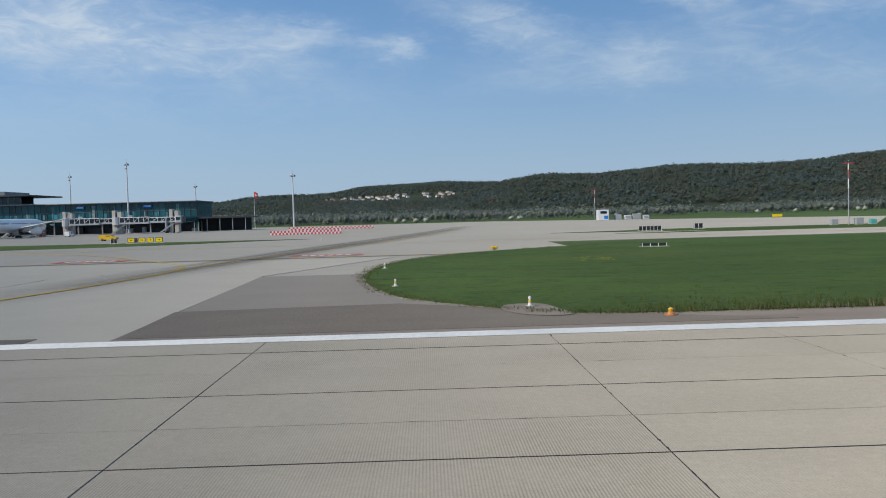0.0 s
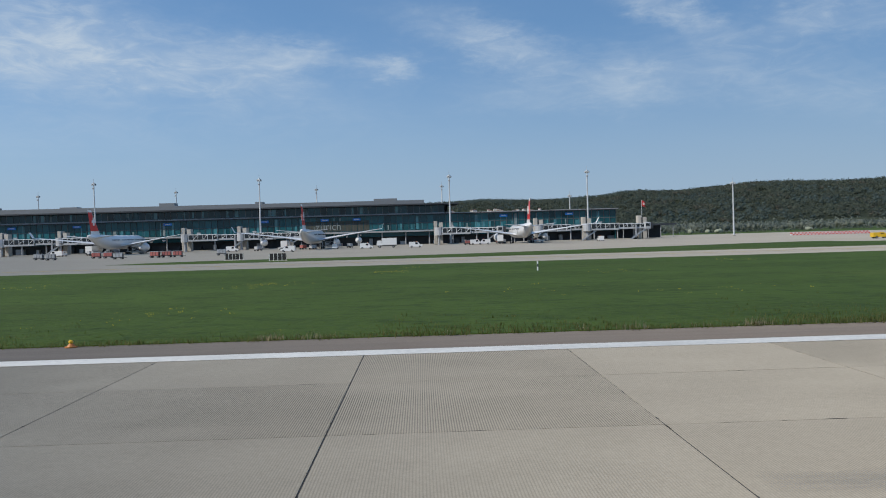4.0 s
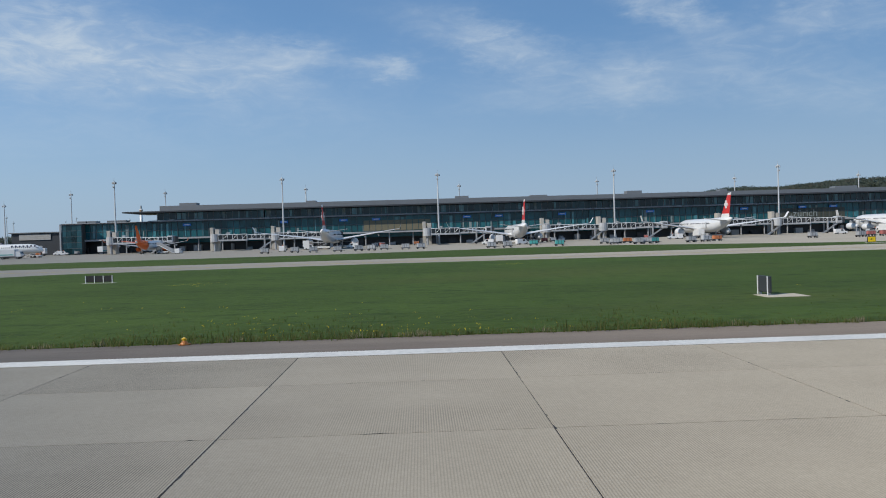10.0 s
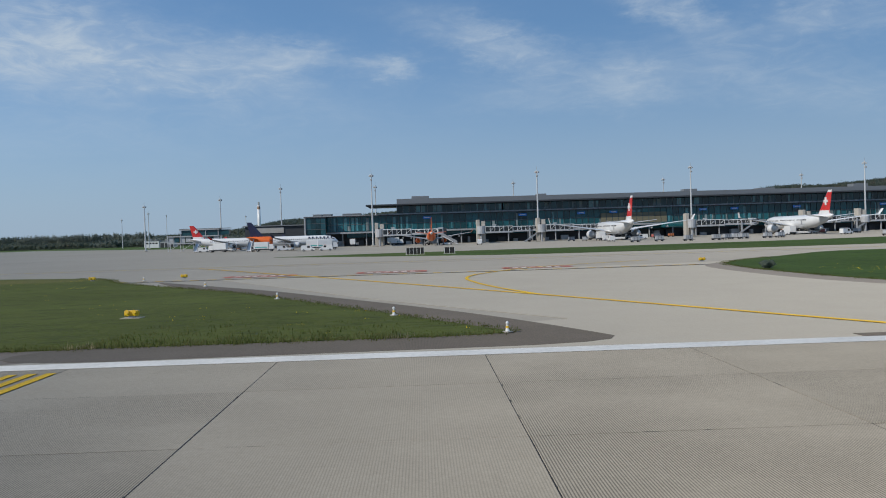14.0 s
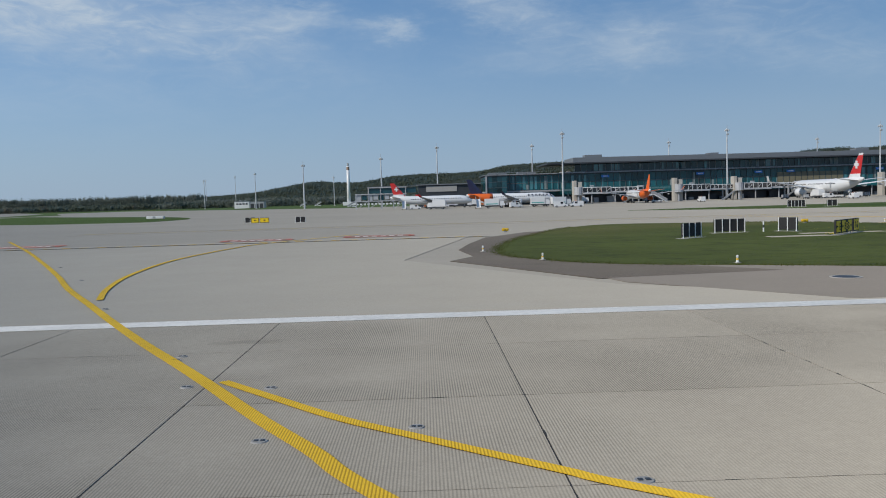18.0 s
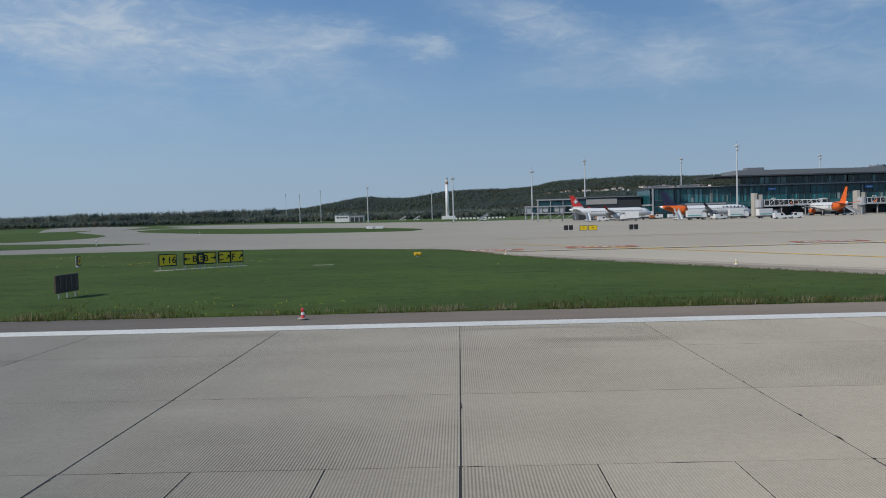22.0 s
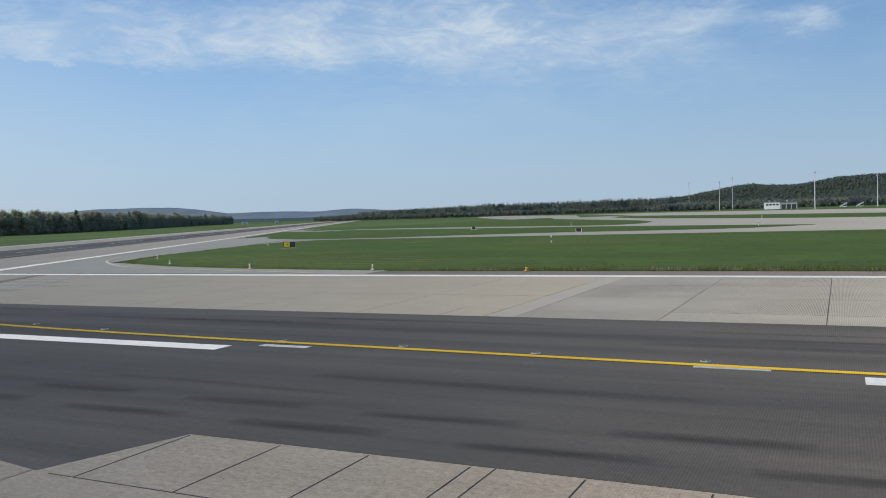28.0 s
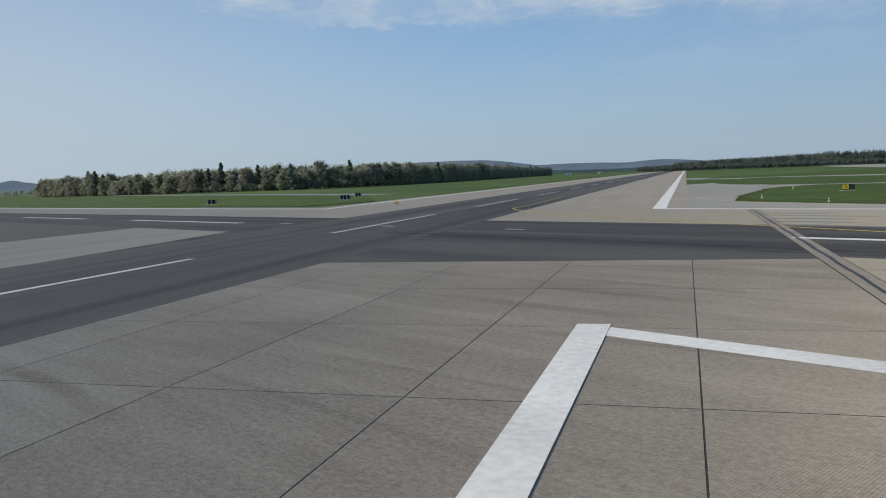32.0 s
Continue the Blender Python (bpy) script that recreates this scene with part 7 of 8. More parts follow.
# ---- trees at the edge of the west wood ----
def leafy_tree(name, label, h, w, seed, conifer=False):
    rg = random.Random(seed)
    t = thing(name, pose(0, 0, 0), label, "tree", "trees at the wood's edge")
    pts = [(0, 0, 0)]
    for k in range(1, 6):
        pts.append((rg.uniform(-0.2, 0.2) * k, rg.uniform(-0.2, 0.2) * k, h * 0.17 * k))
    bm = tube(pts, [0.32, 0.28, 0.22, 0.16, 0.10, 0.04], 6)
    if not conifer:
        for k in range(7):
            a, z = rg.uniform(0, math.tau), h * rg.uniform(0.25, 0.65)
            l_ = w * rg.uniform(0.5, 0.9)
            tube([(0, 0, z), (math.cos(a) * l_ * 0.5, math.sin(a) * l_ * 0.5, z + l_ * 0.4), (math.cos(a) * l_, math.sin(a) * l_, z + l_ * 0.55)], [0.12, 0.08, 0.03], 5, bm)
    part("trunk", bm, BARK, t)
    blobs = []
    for k in range(40):
        if conifer:
            z = h * (0.10 + 0.86 * k / 40)
            rad, cr = w * 0.5 * (1.0 - z / h), 0.5 + 2.4 * (1 - z / h)
        else:
            z = h * (0.06 + 0.84 * k / 40)
            u = (z / h - 0.45) / 0.55
            rad, cr = w * math.sqrt(max(0.05, 1 - u * u)) * rg.uniform(0.35, 0.85), rg.uniform(1.5, 2.5)
        a = rg.uniform(0, math.tau)
        blobs.append((math.cos(a) * rad, math.sin(a) * rad, z, cr, cr * (0.6 if conifer else 0.85)))
    va, fa = leaf_cloud(blobs, 110, 0.44, seed, 0.5)
    me = triangles("crown", va, fa, LEAF_DARK if conifer else (LEAF_BUD if seed == 2 else LEAF))
    again("crown", me, t)
    return t


TREES = [leafy_tree("tree", "spring green broadleaf tree with an uneven crown", 15.5, 5.6, 1), leafy_tree("tree", "tall budding broadleaf tree with a broad crown", 17.0, 5.8, 2), leafy_tree("tree", "low rounded spring green tree", 12.5, 5.6, 3), leafy_tree("conifer", "dark green conifer with a pointed crown", 17.5, 6.4, 4, True)]
rng = random.Random(33)
EDGE = [(-1593, 225), (-1489, 220), (-1403, 220), (-1331, 234), (-1269, 247), (-1215, 260), (-1193, 291), (-1222, 367), (-1285, 476), (-1365, 594), (-1511, 800), (-1709, 1092), (-1992, 1507)]
seg_len = [math.dist(a, b) for a, b in zip(EDGE, EDGE[1:])]


def along_edge(s):
    for (a, b), l_ in zip(zip(EDGE, EDGE[1:]), seg_len):
        if s <= l_:
            return Vector(a).lerp(Vector(b), s / l_)
        s -= l_
    return Vector(EDGE[-1])


total = sum(seg_len)
WATCH = Vector((-735, -50))     # middle of the crossing, south side
for k in range(250):
    p = along_edge(total * k / 250)
    kind = TREES[rng.choices((0, 1, 2, 3), (4, 4, 3, 2.4))[0]]
    away = (p - WATCH).normalized() * abs(rng.gauss(0, 5))
    x, y, s = p.x + away.x, p.y + away.y + rng.uniform(-2, 2), rng.uniform(0.82, 1.24)
    if k < 4:
        TREES[k].matrix_basis = pose(p.x - 2, p.y, -0.1)
    else:
        ob = copy_thing(kind, pose(x, y, -0.1, 0, 0, rng.uniform(0, 360)))
        ob.scale = (s, s, s * rng.uniform(0.9, 1.1))
inner, inner_dark = [], []
for k in range(9000):
    p = along_edge(total * rng.random())
    d = 4 + abs(rng.gauss(0, 1)) * 40
    away = (p - WATCH).normalized() * d
    top = 17.6 + 3.0 * noise.noise(Vector((p.x * 0.02, p.y * 0.02, d * 0.03)))
    w = rng.uniform(2.0, 3.8)
    (inner_dark if noise.noise(Vector((p.x * 0.03, p.y * 0.03, 4))) > 0.40 else inner).append((p.x + away.x, p.y + away.y, top - w - (top - 1.5 - w) * rng.random(), w, w * rng.uniform(0.9, 1.25)))
for k in range(260):
    # low scrub beyond the wood's end
    w = rng.uniform(1.6, 3.0)
    inner.append((-1760 - rng.random() * 420, 215 + rng.uniform(-40, 120), w + rng.random() * 5, w, w))
for k in range(1800):
    p = along_edge(total * rng.random())
    w = rng.uniform(1.0, 2.0)
    inner.append((p.x + rng.uniform(-4, 3), p.y, w * 0.8 + rng.uniform(0, 2.5), w, w))
clumps("west_wood", inner, LEAF, "mixed spring wood beyond the crossing runway", seed=8, per=44, size=0.75, core=0.5)
clumps("west_wood_conifers", inner_dark, LEAF_DARK, "dark conifers in the west wood", seed=9, per=60, size=0.5, core=0.62, point=0.4)


# ---- houses on the slope, white hut, chimney, small tower ----
def house(m, w, d, h, wallm, label):
    t = thing("house", m, label, "house", "houses on the slope")
    part("wall", box(-w / 2, -d / 2, 0, w / 2, d / 2, h), wallm, t)
    part("roof", slab_side([(-w / 2 - 0.5, h), (w / 2 + 0.5, h), (0, h + w * 0.24)], -d / 2 - 0.5, d / 2 + 0.5), mat_roof, t, "tiled pitched roof")
    for k in range(3):
        part("window", box(-w / 2 + 1 + k * w / 3, -d / 2 - 0.06, h * 0.45, -w / 2 + 2.4 + k * w / 3, -d / 2 - 0.01, h * 0.75), WINDOW, t)
    return t


mat_roof = mat("tiled_roof", (0.20, 0.135, 0.11), 0.8, vary=0.15)
HOUSES = [house(pose(0, 3300, 0), 12, 10, 6.5, mat("white_render", (0.72, 0.70, 0.66), 0.8, vary=0.15), "white house with a tiled roof in the hillside village"), house(pose(20, 3300, 0), 10, 13, 6.0, mat("cream_render", (0.60, 0.56, 0.48), 0.8, vary=0.15), "cream house with a tiled roof in the hillside village"), house(pose(40, 3300, 0), 16, 10, 7.0, mat("grey_render", (0.56, 0.56, 0.55), 0.8, vary=0.15), "broad grey house with a tiled roof in the hillside village")]
rng = random.Random(12)
spots = []
while len(spots) < 84:
    x, y = rng.uniform(-330, 350), rng.uniform(3130, 3275)
    if noise.noise(Vector((x * 0.012, y * 0.01, 3))) > -0.25 and all(math.hypot(x - u, y - v) > 13 for u, v in spots):
        spots.append((x, y))
for i, (x, y) in enumerate(spots):
    m = pose(x, y, back_height(x, y) - 0.6, 0, 0, rng.choice((0, 90, 20, -25, 70)) + rng.uniform(-8, 8))
    if i < 3:
        HOUSES[i].matrix_basis = m
    else:
        copy_thing(HOUSES[i % 3], m)

for k, (x, y, w) in enumerate(((-1649, 1133, 11.0), (-1606, 1168, 6.0))):
    t = thing("airfield_shed", pose(x, y, 0, 0, 0, 40), "small pale flat-roofed shed beyond the runway's end", "shed", "far sheds")
    part("wall", box(-w / 2, -3, 0, w / 2, 3, 4.2), WPAINT, t)
    part("roof", box(-w / 2 - 0.3, -3.3, 4.2, w / 2 + 0.3, 3.3, 4.6), ROOFM, t)
    part("door", box(-1.4, -3.06, 0, 1.4, -3.0, 3.0), GREY, t)

chim = thing("chimney", pose(-658, 850, 0), "tall white chimney with a brown band near its top", "chimney")
part("shaft", tube([(0, 0, 0), (0, 0, 20), (0, 0, 40)], [1.95, 1.7, 1.45], 20), WPAINT, chim, smooth=True)
part("band", tube([(0, 0, 36), (0, 0, 39)], [1.56, 1.52], 20), mat("brown_band", (0.30, 0.19, 0.13), 0.6), chim, "brown band")
part("flue", tube([(0, 0, 40), (0, 0, 43.2)], [1.0, 0.9], 14), GREY, chim)
part("base_house", box(-6, -4, 0, 8, 5, 3.6, 0.1), WPAINT, chim, "white base building")

hut = thing("hangar_hut", pose(-759, 852, 0), "low white and grey flat-roofed airfield building", "building")
part("white_wing", box(-15, -6, 0, 0, 6, 7.0, 0.1), WPAINT, hut)
part("grey_wing", box(0, -5.5, 0, 15, 6, 6.6, 0.1), GREY, hut)
for k in range(4):
    part("window", box(-13 + k * 3.1, -6.06, 3.8, -10.9 + k * 3.1, -6.01, 5.3), WINDOW, hut)
for k in range(3):
    part("gate", box(1.2 + k * 4.6, -5.56, 0, 4.8 + k * 4.6, -5.51, 4.6), DARK, hut, "dark gate")
part("roof", box(-15.4, -6.4, 7.0, 0.0, 6.4, 7.5), ROOFM, hut)
part("roof", box(0.0, -5.9, 6.6, 15.3, 6.4, 7.0), ROOFM, hut)
for x, h in ((-11, 1.2), (-6, 0.9), (5, 1.0)):
    part("roof_vent", box(x, -1, 7.5 if x < 0 else 7.0, x + 1.6, 1, 7.5 + h), GREY, hut)

twr = thing("airfield_hut", pose(168.8, 410.4, 0), "small white square tower hut with a rail on its roof", "hut")
part("body", box(-2.6, -2.6, 0, 2.6, 2.6, 5.2, 0.06), WPAINT, twr)
part("window", box(-1.6, -2.66, 3.2, 1.6, -2.61, 4.5), WINDOW, twr)
part("shutter", box(0.2, -2.67, 0.6, 2.2, -2.61, 2.2), BLUE, twr)
part("roof_rail", box(-2.7, -2.7, 5.9, 2.7, -2.6, 6.0), STEEL, twr)
for k in range(5):
    part("rail_post", box(-2.7 + k * 1.3, -2.7, 5.2, -2.62 + k * 1.3, -2.62, 6.0), STEEL, twr)
for k, (x, w, h) in enumerate(((176.5, 3.5, 2.6), (181.5, 3.2, 2.2), (186, 4, 2.8), (190.5, 3, 2.0))):
    t = thing("equipment_cabinet", pose(x, 411, 0), "pale metal equipment cabinet beside the hut", "cabinet", "equipment cabinets")
    part("cabinet_body", box(-w / 2, -1, 0.2, w / 2, 1, h, 0.05), WPAINT if k % 2 else GREY, t)
    part("cabinet_door", box(-w / 2 + 0.3, -1.04, 0.4, w / 2 - 0.3, -1.01, h - 0.3), GREY, t)
    part("plinth", box(-w / 2 - 0.1, -1.1, 0, w / 2 + 0.1, 1.1, 0.2), CPILLAR, t)


FADED_RED = mat("faded_red_paint", (0.42, 0.085, 0.06), 0.6, vary=0.15)


def red_mast(x, y, h):
    t = thing("radio_mast", pose(x, y, 0), "slender red and white radio mast", "mast", "radio masts")
    n = 7
    for k in range(n):
        part("mast_section", tube([(0, 0, h * k / n), (0, 0, h * (k + 1) / n)], 0.12, 6), (FADED_RED if k % 2 else WPAINT) if k > 3 else GREY, t)
    part("cross_arm", box(-1.3, -0.1, h - 0.7, 1.3, 0.1, h - 0.45), FADED_RED, t)
    for s in (-1.2, 0, 1.2):
        part("lamp", box(s - 0.18, -0.15, h - 0.45, s + 0.18, 0.15, h - 0.1), DARK, t)
    return t


red_mast(164.5, 408, 15.5)
red_mast(173.5, 179.5, 14.0)
# ---- airfield signs, lights and small things in the grass ----
def arrow(x, z, turn, size, bm):
    """Flat arrow in the plane of a sign, pointing to +x at turn 0."""
    c, s = math.cos(radians(turn)), math.sin(radians(turn))
    shape = [(-0.5, -0.09), (0.05, -0.09), (0.05, -0.34), (0.5, 0.0), (0.05, 0.34), (0.05, 0.09), (-0.5, 0.09)]
    v = [bm.verts.new((x + size * (a * c - b * s), -0.075, z + size * (a * s + b * c))) for a, b in shape]
    bm.faces.new(v[::-1])


def writing(body, x, z, size, material, parent):
    t = bpy.data.curves.new("sign_text", "FONT")
    t.body, t.size, t.align_x, t.extrude, t.offset = body, size, "CENTER", 0.004, size * 0.018
    t.materials.append(material)
    ob = new("sign_text", t)
    ob.parent = parent
    ob.matrix_basis = pose(x, -0.072, z, 90, 0, 0)


def sign_row(x, y, boards, h=1.15, turn=0.0, label="row of yellow taxiway signs with black lettering", foot=0.18):
    """Boards: (start, width, kind, text, arrow turn or None, arrow side)."""
    t = thing("taxiway_sign", pose(x, y, 0, 0, 0, turn), label, "sign", "taxiway signs")
    for x0, w, kind, text, at, side in boards:
        z0, z1 = foot, foot + h
        b = part("board", box(x0, -0.06, z0, x0 + w, 0.12, z1, 0.02), BLACKM, t, "black board frame")
        if kind in "yb":
            part("face", box(x0 + 0.09, -0.068, z0 + 0.09, x0 + w - 0.09, -0.05, z1 - 0.09), YSIGN if kind == "y" else DARK, b, "yellow face" if kind == "y" else "black face")
        ink = BLACKM if kind == "y" else YSIGN
        cx = x0 + w / 2
        if text:
            writing(text, cx + (0 if at is None else -side * 0.34 * h), z0 + h * 0.24, h * 0.74, ink, b)
        if at is not None:
            bm = bmesh.new()
            arrow(cx + side * 0.34 * h, z0 + h * 0.5, at, h * 0.52, bm)
            part("arrow", bm, ink, b)
        if kind == "k":
            for q in range(int(w / 0.8) + 1):
                part("back_post", box(x0 + 0.02 + q * (w - 0.12) / max(1, int(w / 0.8)), -0.12, 0, x0 + 0.10 + q * (w - 0.12) / max(1, int(w / 0.8)), -0.062, z1), WPAINT, t, "white post")
        for fx in (x0 + 0.15, x0 + w - 0.2):
            part("leg", tube([(fx, 0.03, 0), (fx, 0.03, z0)], 0.04, 6), GREY, t)
    part("plinth", box(boards[0][0] - 0.3, -0.4, -0.05, boards[-1][0] + boards[-1][1] + 0.3, 0.5, 0.05, 0.02), CPILLAR, t, "concrete plinth")
    return t


# at the first exit
sign_row(0.6, 76.5, [(0, 1.65, "y", "16", 180, -1), (1.9, 1.35, "y", "B", 180, -1), (3.25, 0.75, "b", "J", None, 0), (4.0, 1.35, "y", "B", 0, 1), (5.8, 2.9, "y", "32 28", 0, 1.9)], turn=4)
# between the exits, and at the west end
sign_row(-544.3, 74.2, [(0, 1.3, "y", "E", 180, -1), (1.45, 1.2, "y", "B", 180, -1), (2.65, 0.5, "b", "E", None, 0), (3.15, 1.2, "y", "B", 0, 1), (4.8, 1.5, "y", "16", None, 0)], 1.2, 45)
sign_row(-673.3, 71.7, [(0, 1.65, "y", "16", 90, -1), (2.3, 1.3, "y", "B", 180, -1), (3.6, 0.55, "b", "E", None, 0), (4.15, 1.25, "y", "B", 0, 1), (5.6, 1.2, "y", "C", 45, 1), (6.8, 1.3, "y", "F", 45, 1)], 1.1, 39, foot=0.42)
sign_row(13.6, 189.0, [(0, 1.65, "y", "", 180, 0), (1.7, 0.55, "b", "", None, 0), (2.5, 1.5, "y", "", 0, 0), (4.4, 1.5, "y", "", 0, 0), (6.3, 1.65, "y", "", 0, 0)], 1.05, 0, "row of yellow and black taxiway signs far off")
sign_row(-279.4, 172.5, [(0, 1.8, "y", "", 180, 0), (5.4, 1.7, "y", "", 0, 0), (7.1, 1.6, "b", "", None, 0)], 1.2, 0, "small yellow and black taxiway signs")
sign_row(-619.5, 183.0, [(0, 1.7, "y", "", 180, 0), (1.9, 2.0, "y", "", 0, 0)], 1.1, 0, "pair of small yellow taxiway signs")
sign_row(-784.9, 83.0, [(0, 1.1, "y", "", 0, 0.3), (1.1, 0.7, "b", "", None, 0)], 0.85, 20, "yellow and black taxiway sign at the crossing")
sign_row(222, 335.0, [(0, 4.4, "y", "", None, 0)], 1.3, 0, "long low yellow sign far across the field")
# boards seen from behind: black panels between white posts
for x, y, w, h, turn in ((-557.7, 76.0, 3.0, 1.25, 38), (-551.9, 84.0, 3.4, 1.25, 8), (-545.0, 84.6, 2.0, 1.25, -50), (-436.9, 85, 2.9, 0.85, 0), (-412.2, 95, 3.1, 0.7, 0), (-220.6, 100, 4.4, 1.3, 0), (-163, 169, 3.5, 1.3, 0), (106.9, 98.5, 3.0, 0.28, 0), (126.3, 175.5, 5.0, 0.8, 0), (140.0, 181, 2.0, 1.0, 0),
                         (-496.8, 191, 4.2, 1.4, 0), (-488, 190, 2.4, 1.3, 0), (-175, 182, 4.0, 1.3, 0), (-622.3, 189.7, 2.4, 1.1, 0), (-609.3, 179.7, 2.2, 1.1, 0), (-890.4, 66, 2.6, 1.0, 30), (-912, 87, 1.8, 1.0, 30), (-801.4, 193.9, 1.4, 0.7, 0), (-755.8, 144.0, 1.3, 0.6, 0), (-916, 46, 2.4, 1.0, 30), (9.8, 189, 1.6, 0.9, 0)):
    sign_row(x, y, [(0, w, "k", "", None, 0)], h, turn, "black back of a taxiway sign between white posts")
t = thing("sign_back", pose(-669.86, 45.95, 0, 0, 0, 86), "dark brown weathered long sign board on short legs", "sign")
part("board", box(0, 0, 0.36, 2.5, 0.14, 1.42, 0.02), mat("brown_board", (0.062, 0.042, 0.034), 0.7, vary=0.3, scale=2), t)
for x in (0.4, 1.0, 1.6, 2.1):
    part("rib", box(x, -0.05, 0.58, x + 0.05, -0.001, 1.28), mat("pale_rib", (0.16, 0.13, 0.12), 0.6), t)
for x in (0.3, 1.2, 2.1):
    part("leg", box(x, 0.02, 0, x + 0.07, 0.08, 0.42), STEEL, t)

def pad(x, y, w, d, label="pale concrete pad set in the grass"):
    t = thing("concrete_pad", pose(x, y, 0.03), label, "pad", "concrete pads", "structure")
    part("slab", box(-w / 2, -d / 2, -0.15, w / 2, d / 2, 0.03, 0.02), APRON, t)


for x, y, w, d in ((-85.8, 41.5, 2.9, 3.0), (-230.5, 39.8, 3.0, 3.4), (-678.0, 41.4, 2.9, 1.5), (-351.9, 50.2, 2.6, 2.2), (-536.1, 51.4, 2.2, 2.0), (-510.5, 50, 1.2, 1.0), (-547.5, 74.5, 5.5, 1.4), (-541.5, 78.5, 8.0, 1.2), (-62.0, 61.0, 2.6, 2.0), (-659, 74.6, 1.8, 0.4)):
    pad(x, y, w, d)
for x, y, h, w in ((-536.3, 51.7, 1.25, 0.35), (-352.5, 51.2, 1.2, 0.85), (-685.2, 81.8, 1.15, 0.35)):
    t = thing("distance_sign", pose(x, y, 0.02), "upright dark-framed sign with a yellow face turned along the runway", "sign", "distance signs")
    part("box", box(-0.10, -w, 0.18, 0.08, w, h, 0.03), DARK, t)
    part("back_plate", box(-0.13, -w + 0.03, 0.2, -0.102, w - 0.03, h - 0.02), DARK, t)
    for dy in (-w + 0.1, w - 0.1):
        part("back_post", box(-0.17, dy - 0.05, 0, -0.131, dy + 0.05, h), WPAINT, t, "white post")
    face = part("face", box(0.082, -w + 0.09, 0.28, 0.10, w - 0.09, h - 0.09), YSIGN, t, "yellow face")
    bm = bmesh.new()
    for q in (-0.5, -0.1, 0.3):
        box(0.101, q * w, 0.48, 0.108, q * w + 0.22 * w, h - 0.32, bm=bm)
    part("letter_bar", bm, DARK, face, "dark unreadable lettering")
    for dy in (-w * 0.8, w * 0.8):
        part("leg", box(-0.1, dy - 0.04, 0, 0.08, dy + 0.04, 0.18), STEEL, t)
# black and white marker posts
first_post = None
for x, y in ((-17, 83), (-316.5, 83.6), (-546.8, 84), (-216, 89), (-119, 92.8), (-743, 89), (-781.8, 226.3), (-722.3, 169.6), (-728.8, 259.2), (-44, 95), (-548.2, 92.6)):
    if first_post is None:
        first_post = thing("marker_post", pose(x, y, 0), "slim black and white banded marker post", "post", "marker posts")
        part("lower_band", tube([(0, 0, 0), (0, 0, 0.45)], 0.08, 8), WPAINT, first_post)
        part("dark_band", tube([(0, 0, 0.45), (0, 0, 0.75)], 0.082, 8), DARK, first_post)
        part("top_band", tube([(0, 0, 0.75), (0, 0, 1.1)], 0.08, 8), WPAINT, first_post)
    else:
        copy_thing(first_post, pose(x, y, 0))


def edge_light(x, y):
    t = thing("runway_edge_light", pose(x, y, 0), "orange runway edge light on a flat base", "light", "runway edge lights")
    part("base_plate", tube([(0, 0, 0.0), (0, 0, 0.04)], 0.27, 14), LIGHT_BASE, t)
    part("body", tube([(0, 0, 0.04), (0, 0, 0.08), (0, 0, 0.18)], [0.17, 0.15, 0.07], 12), LIGHT_BASE, t)
    part("lens", tube([(0, 0, 0.18), (0, 0, 0.26), (0, 0, 0.31)], [0.09, 0.11, 0.04], 10), YCAR, t, "yellow lens hood")
    return t


light_0 = edge_light(91.5, 34.9)
for x in (139.5, -2.2, -50.9, -99, -147, -195, -243, -290, -336.4, -384.2, -613.2, -692.4, -727.4, 188):
    copy_thing(light_0, pose(x, 35.7, 0))


def cone_light(x, y, tip=WPAINT, band=YCAR, label="white and yellow taxiway edge light on a pad"):
    t = thing("taxiway_edge_light", pose(x, y, 0.03), label, "light", "taxiway edge lights")
    part("base", tube([(0, 0, 0), (0, 0, 0.04)], 0.22, 12), CPILLAR, t)
    part("stem", tube([(0, 0, 0.04), (0, 0, 0.18), (0, 0, 0.34)], [0.10, 0.065, 0.045], 10), tip, t)
    part("band", tube([(0, 0, 0.18), (0, 0, 0.28)], [0.085, 0.07], 10), band, t)
    part("cap", tube([(0, 0, 0.34), (0, 0, 0.41), (0, 0, 0.48)], [0.07, 0.08, 0.03], 10), tip, t)
    return t


cone_0 = cone_light(79.4, 52.6)
for x, y in ((86.2, 39.4), (77.8, 71), (16.1, 39.8), (25.2, 53.1), (30.2, 69.3), (29.7, 86), (-454.5, 54.9), (-441.7, 47.2), (-427.8, 41.1), (-504, 61.8), (-494.9, 46.3), (-489.6, 36.9), (-514.5, 82), (-526, 98.6), (-562.8, 49.2), (-550.7, 42.1), (-538.5, 37.9), (-576.8, 66.4), (-573.5, 56), (-612.6, 36.3), (-625.5, 61.1), (-641.5, 85.2), (-772, 45.2), (-755.2, 37.9), (-741.2, 36.4), (-414.5, 36.4), (-785, 56.5), (-798, 96), (150, 120), (60, 168.5), (130, 171)):
    copy_thing(cone_0, pose(x, y, 0.03))
cone_light(-653.2, 34.0, REDP, WPAINT, "red runway light cone on the shoulder")
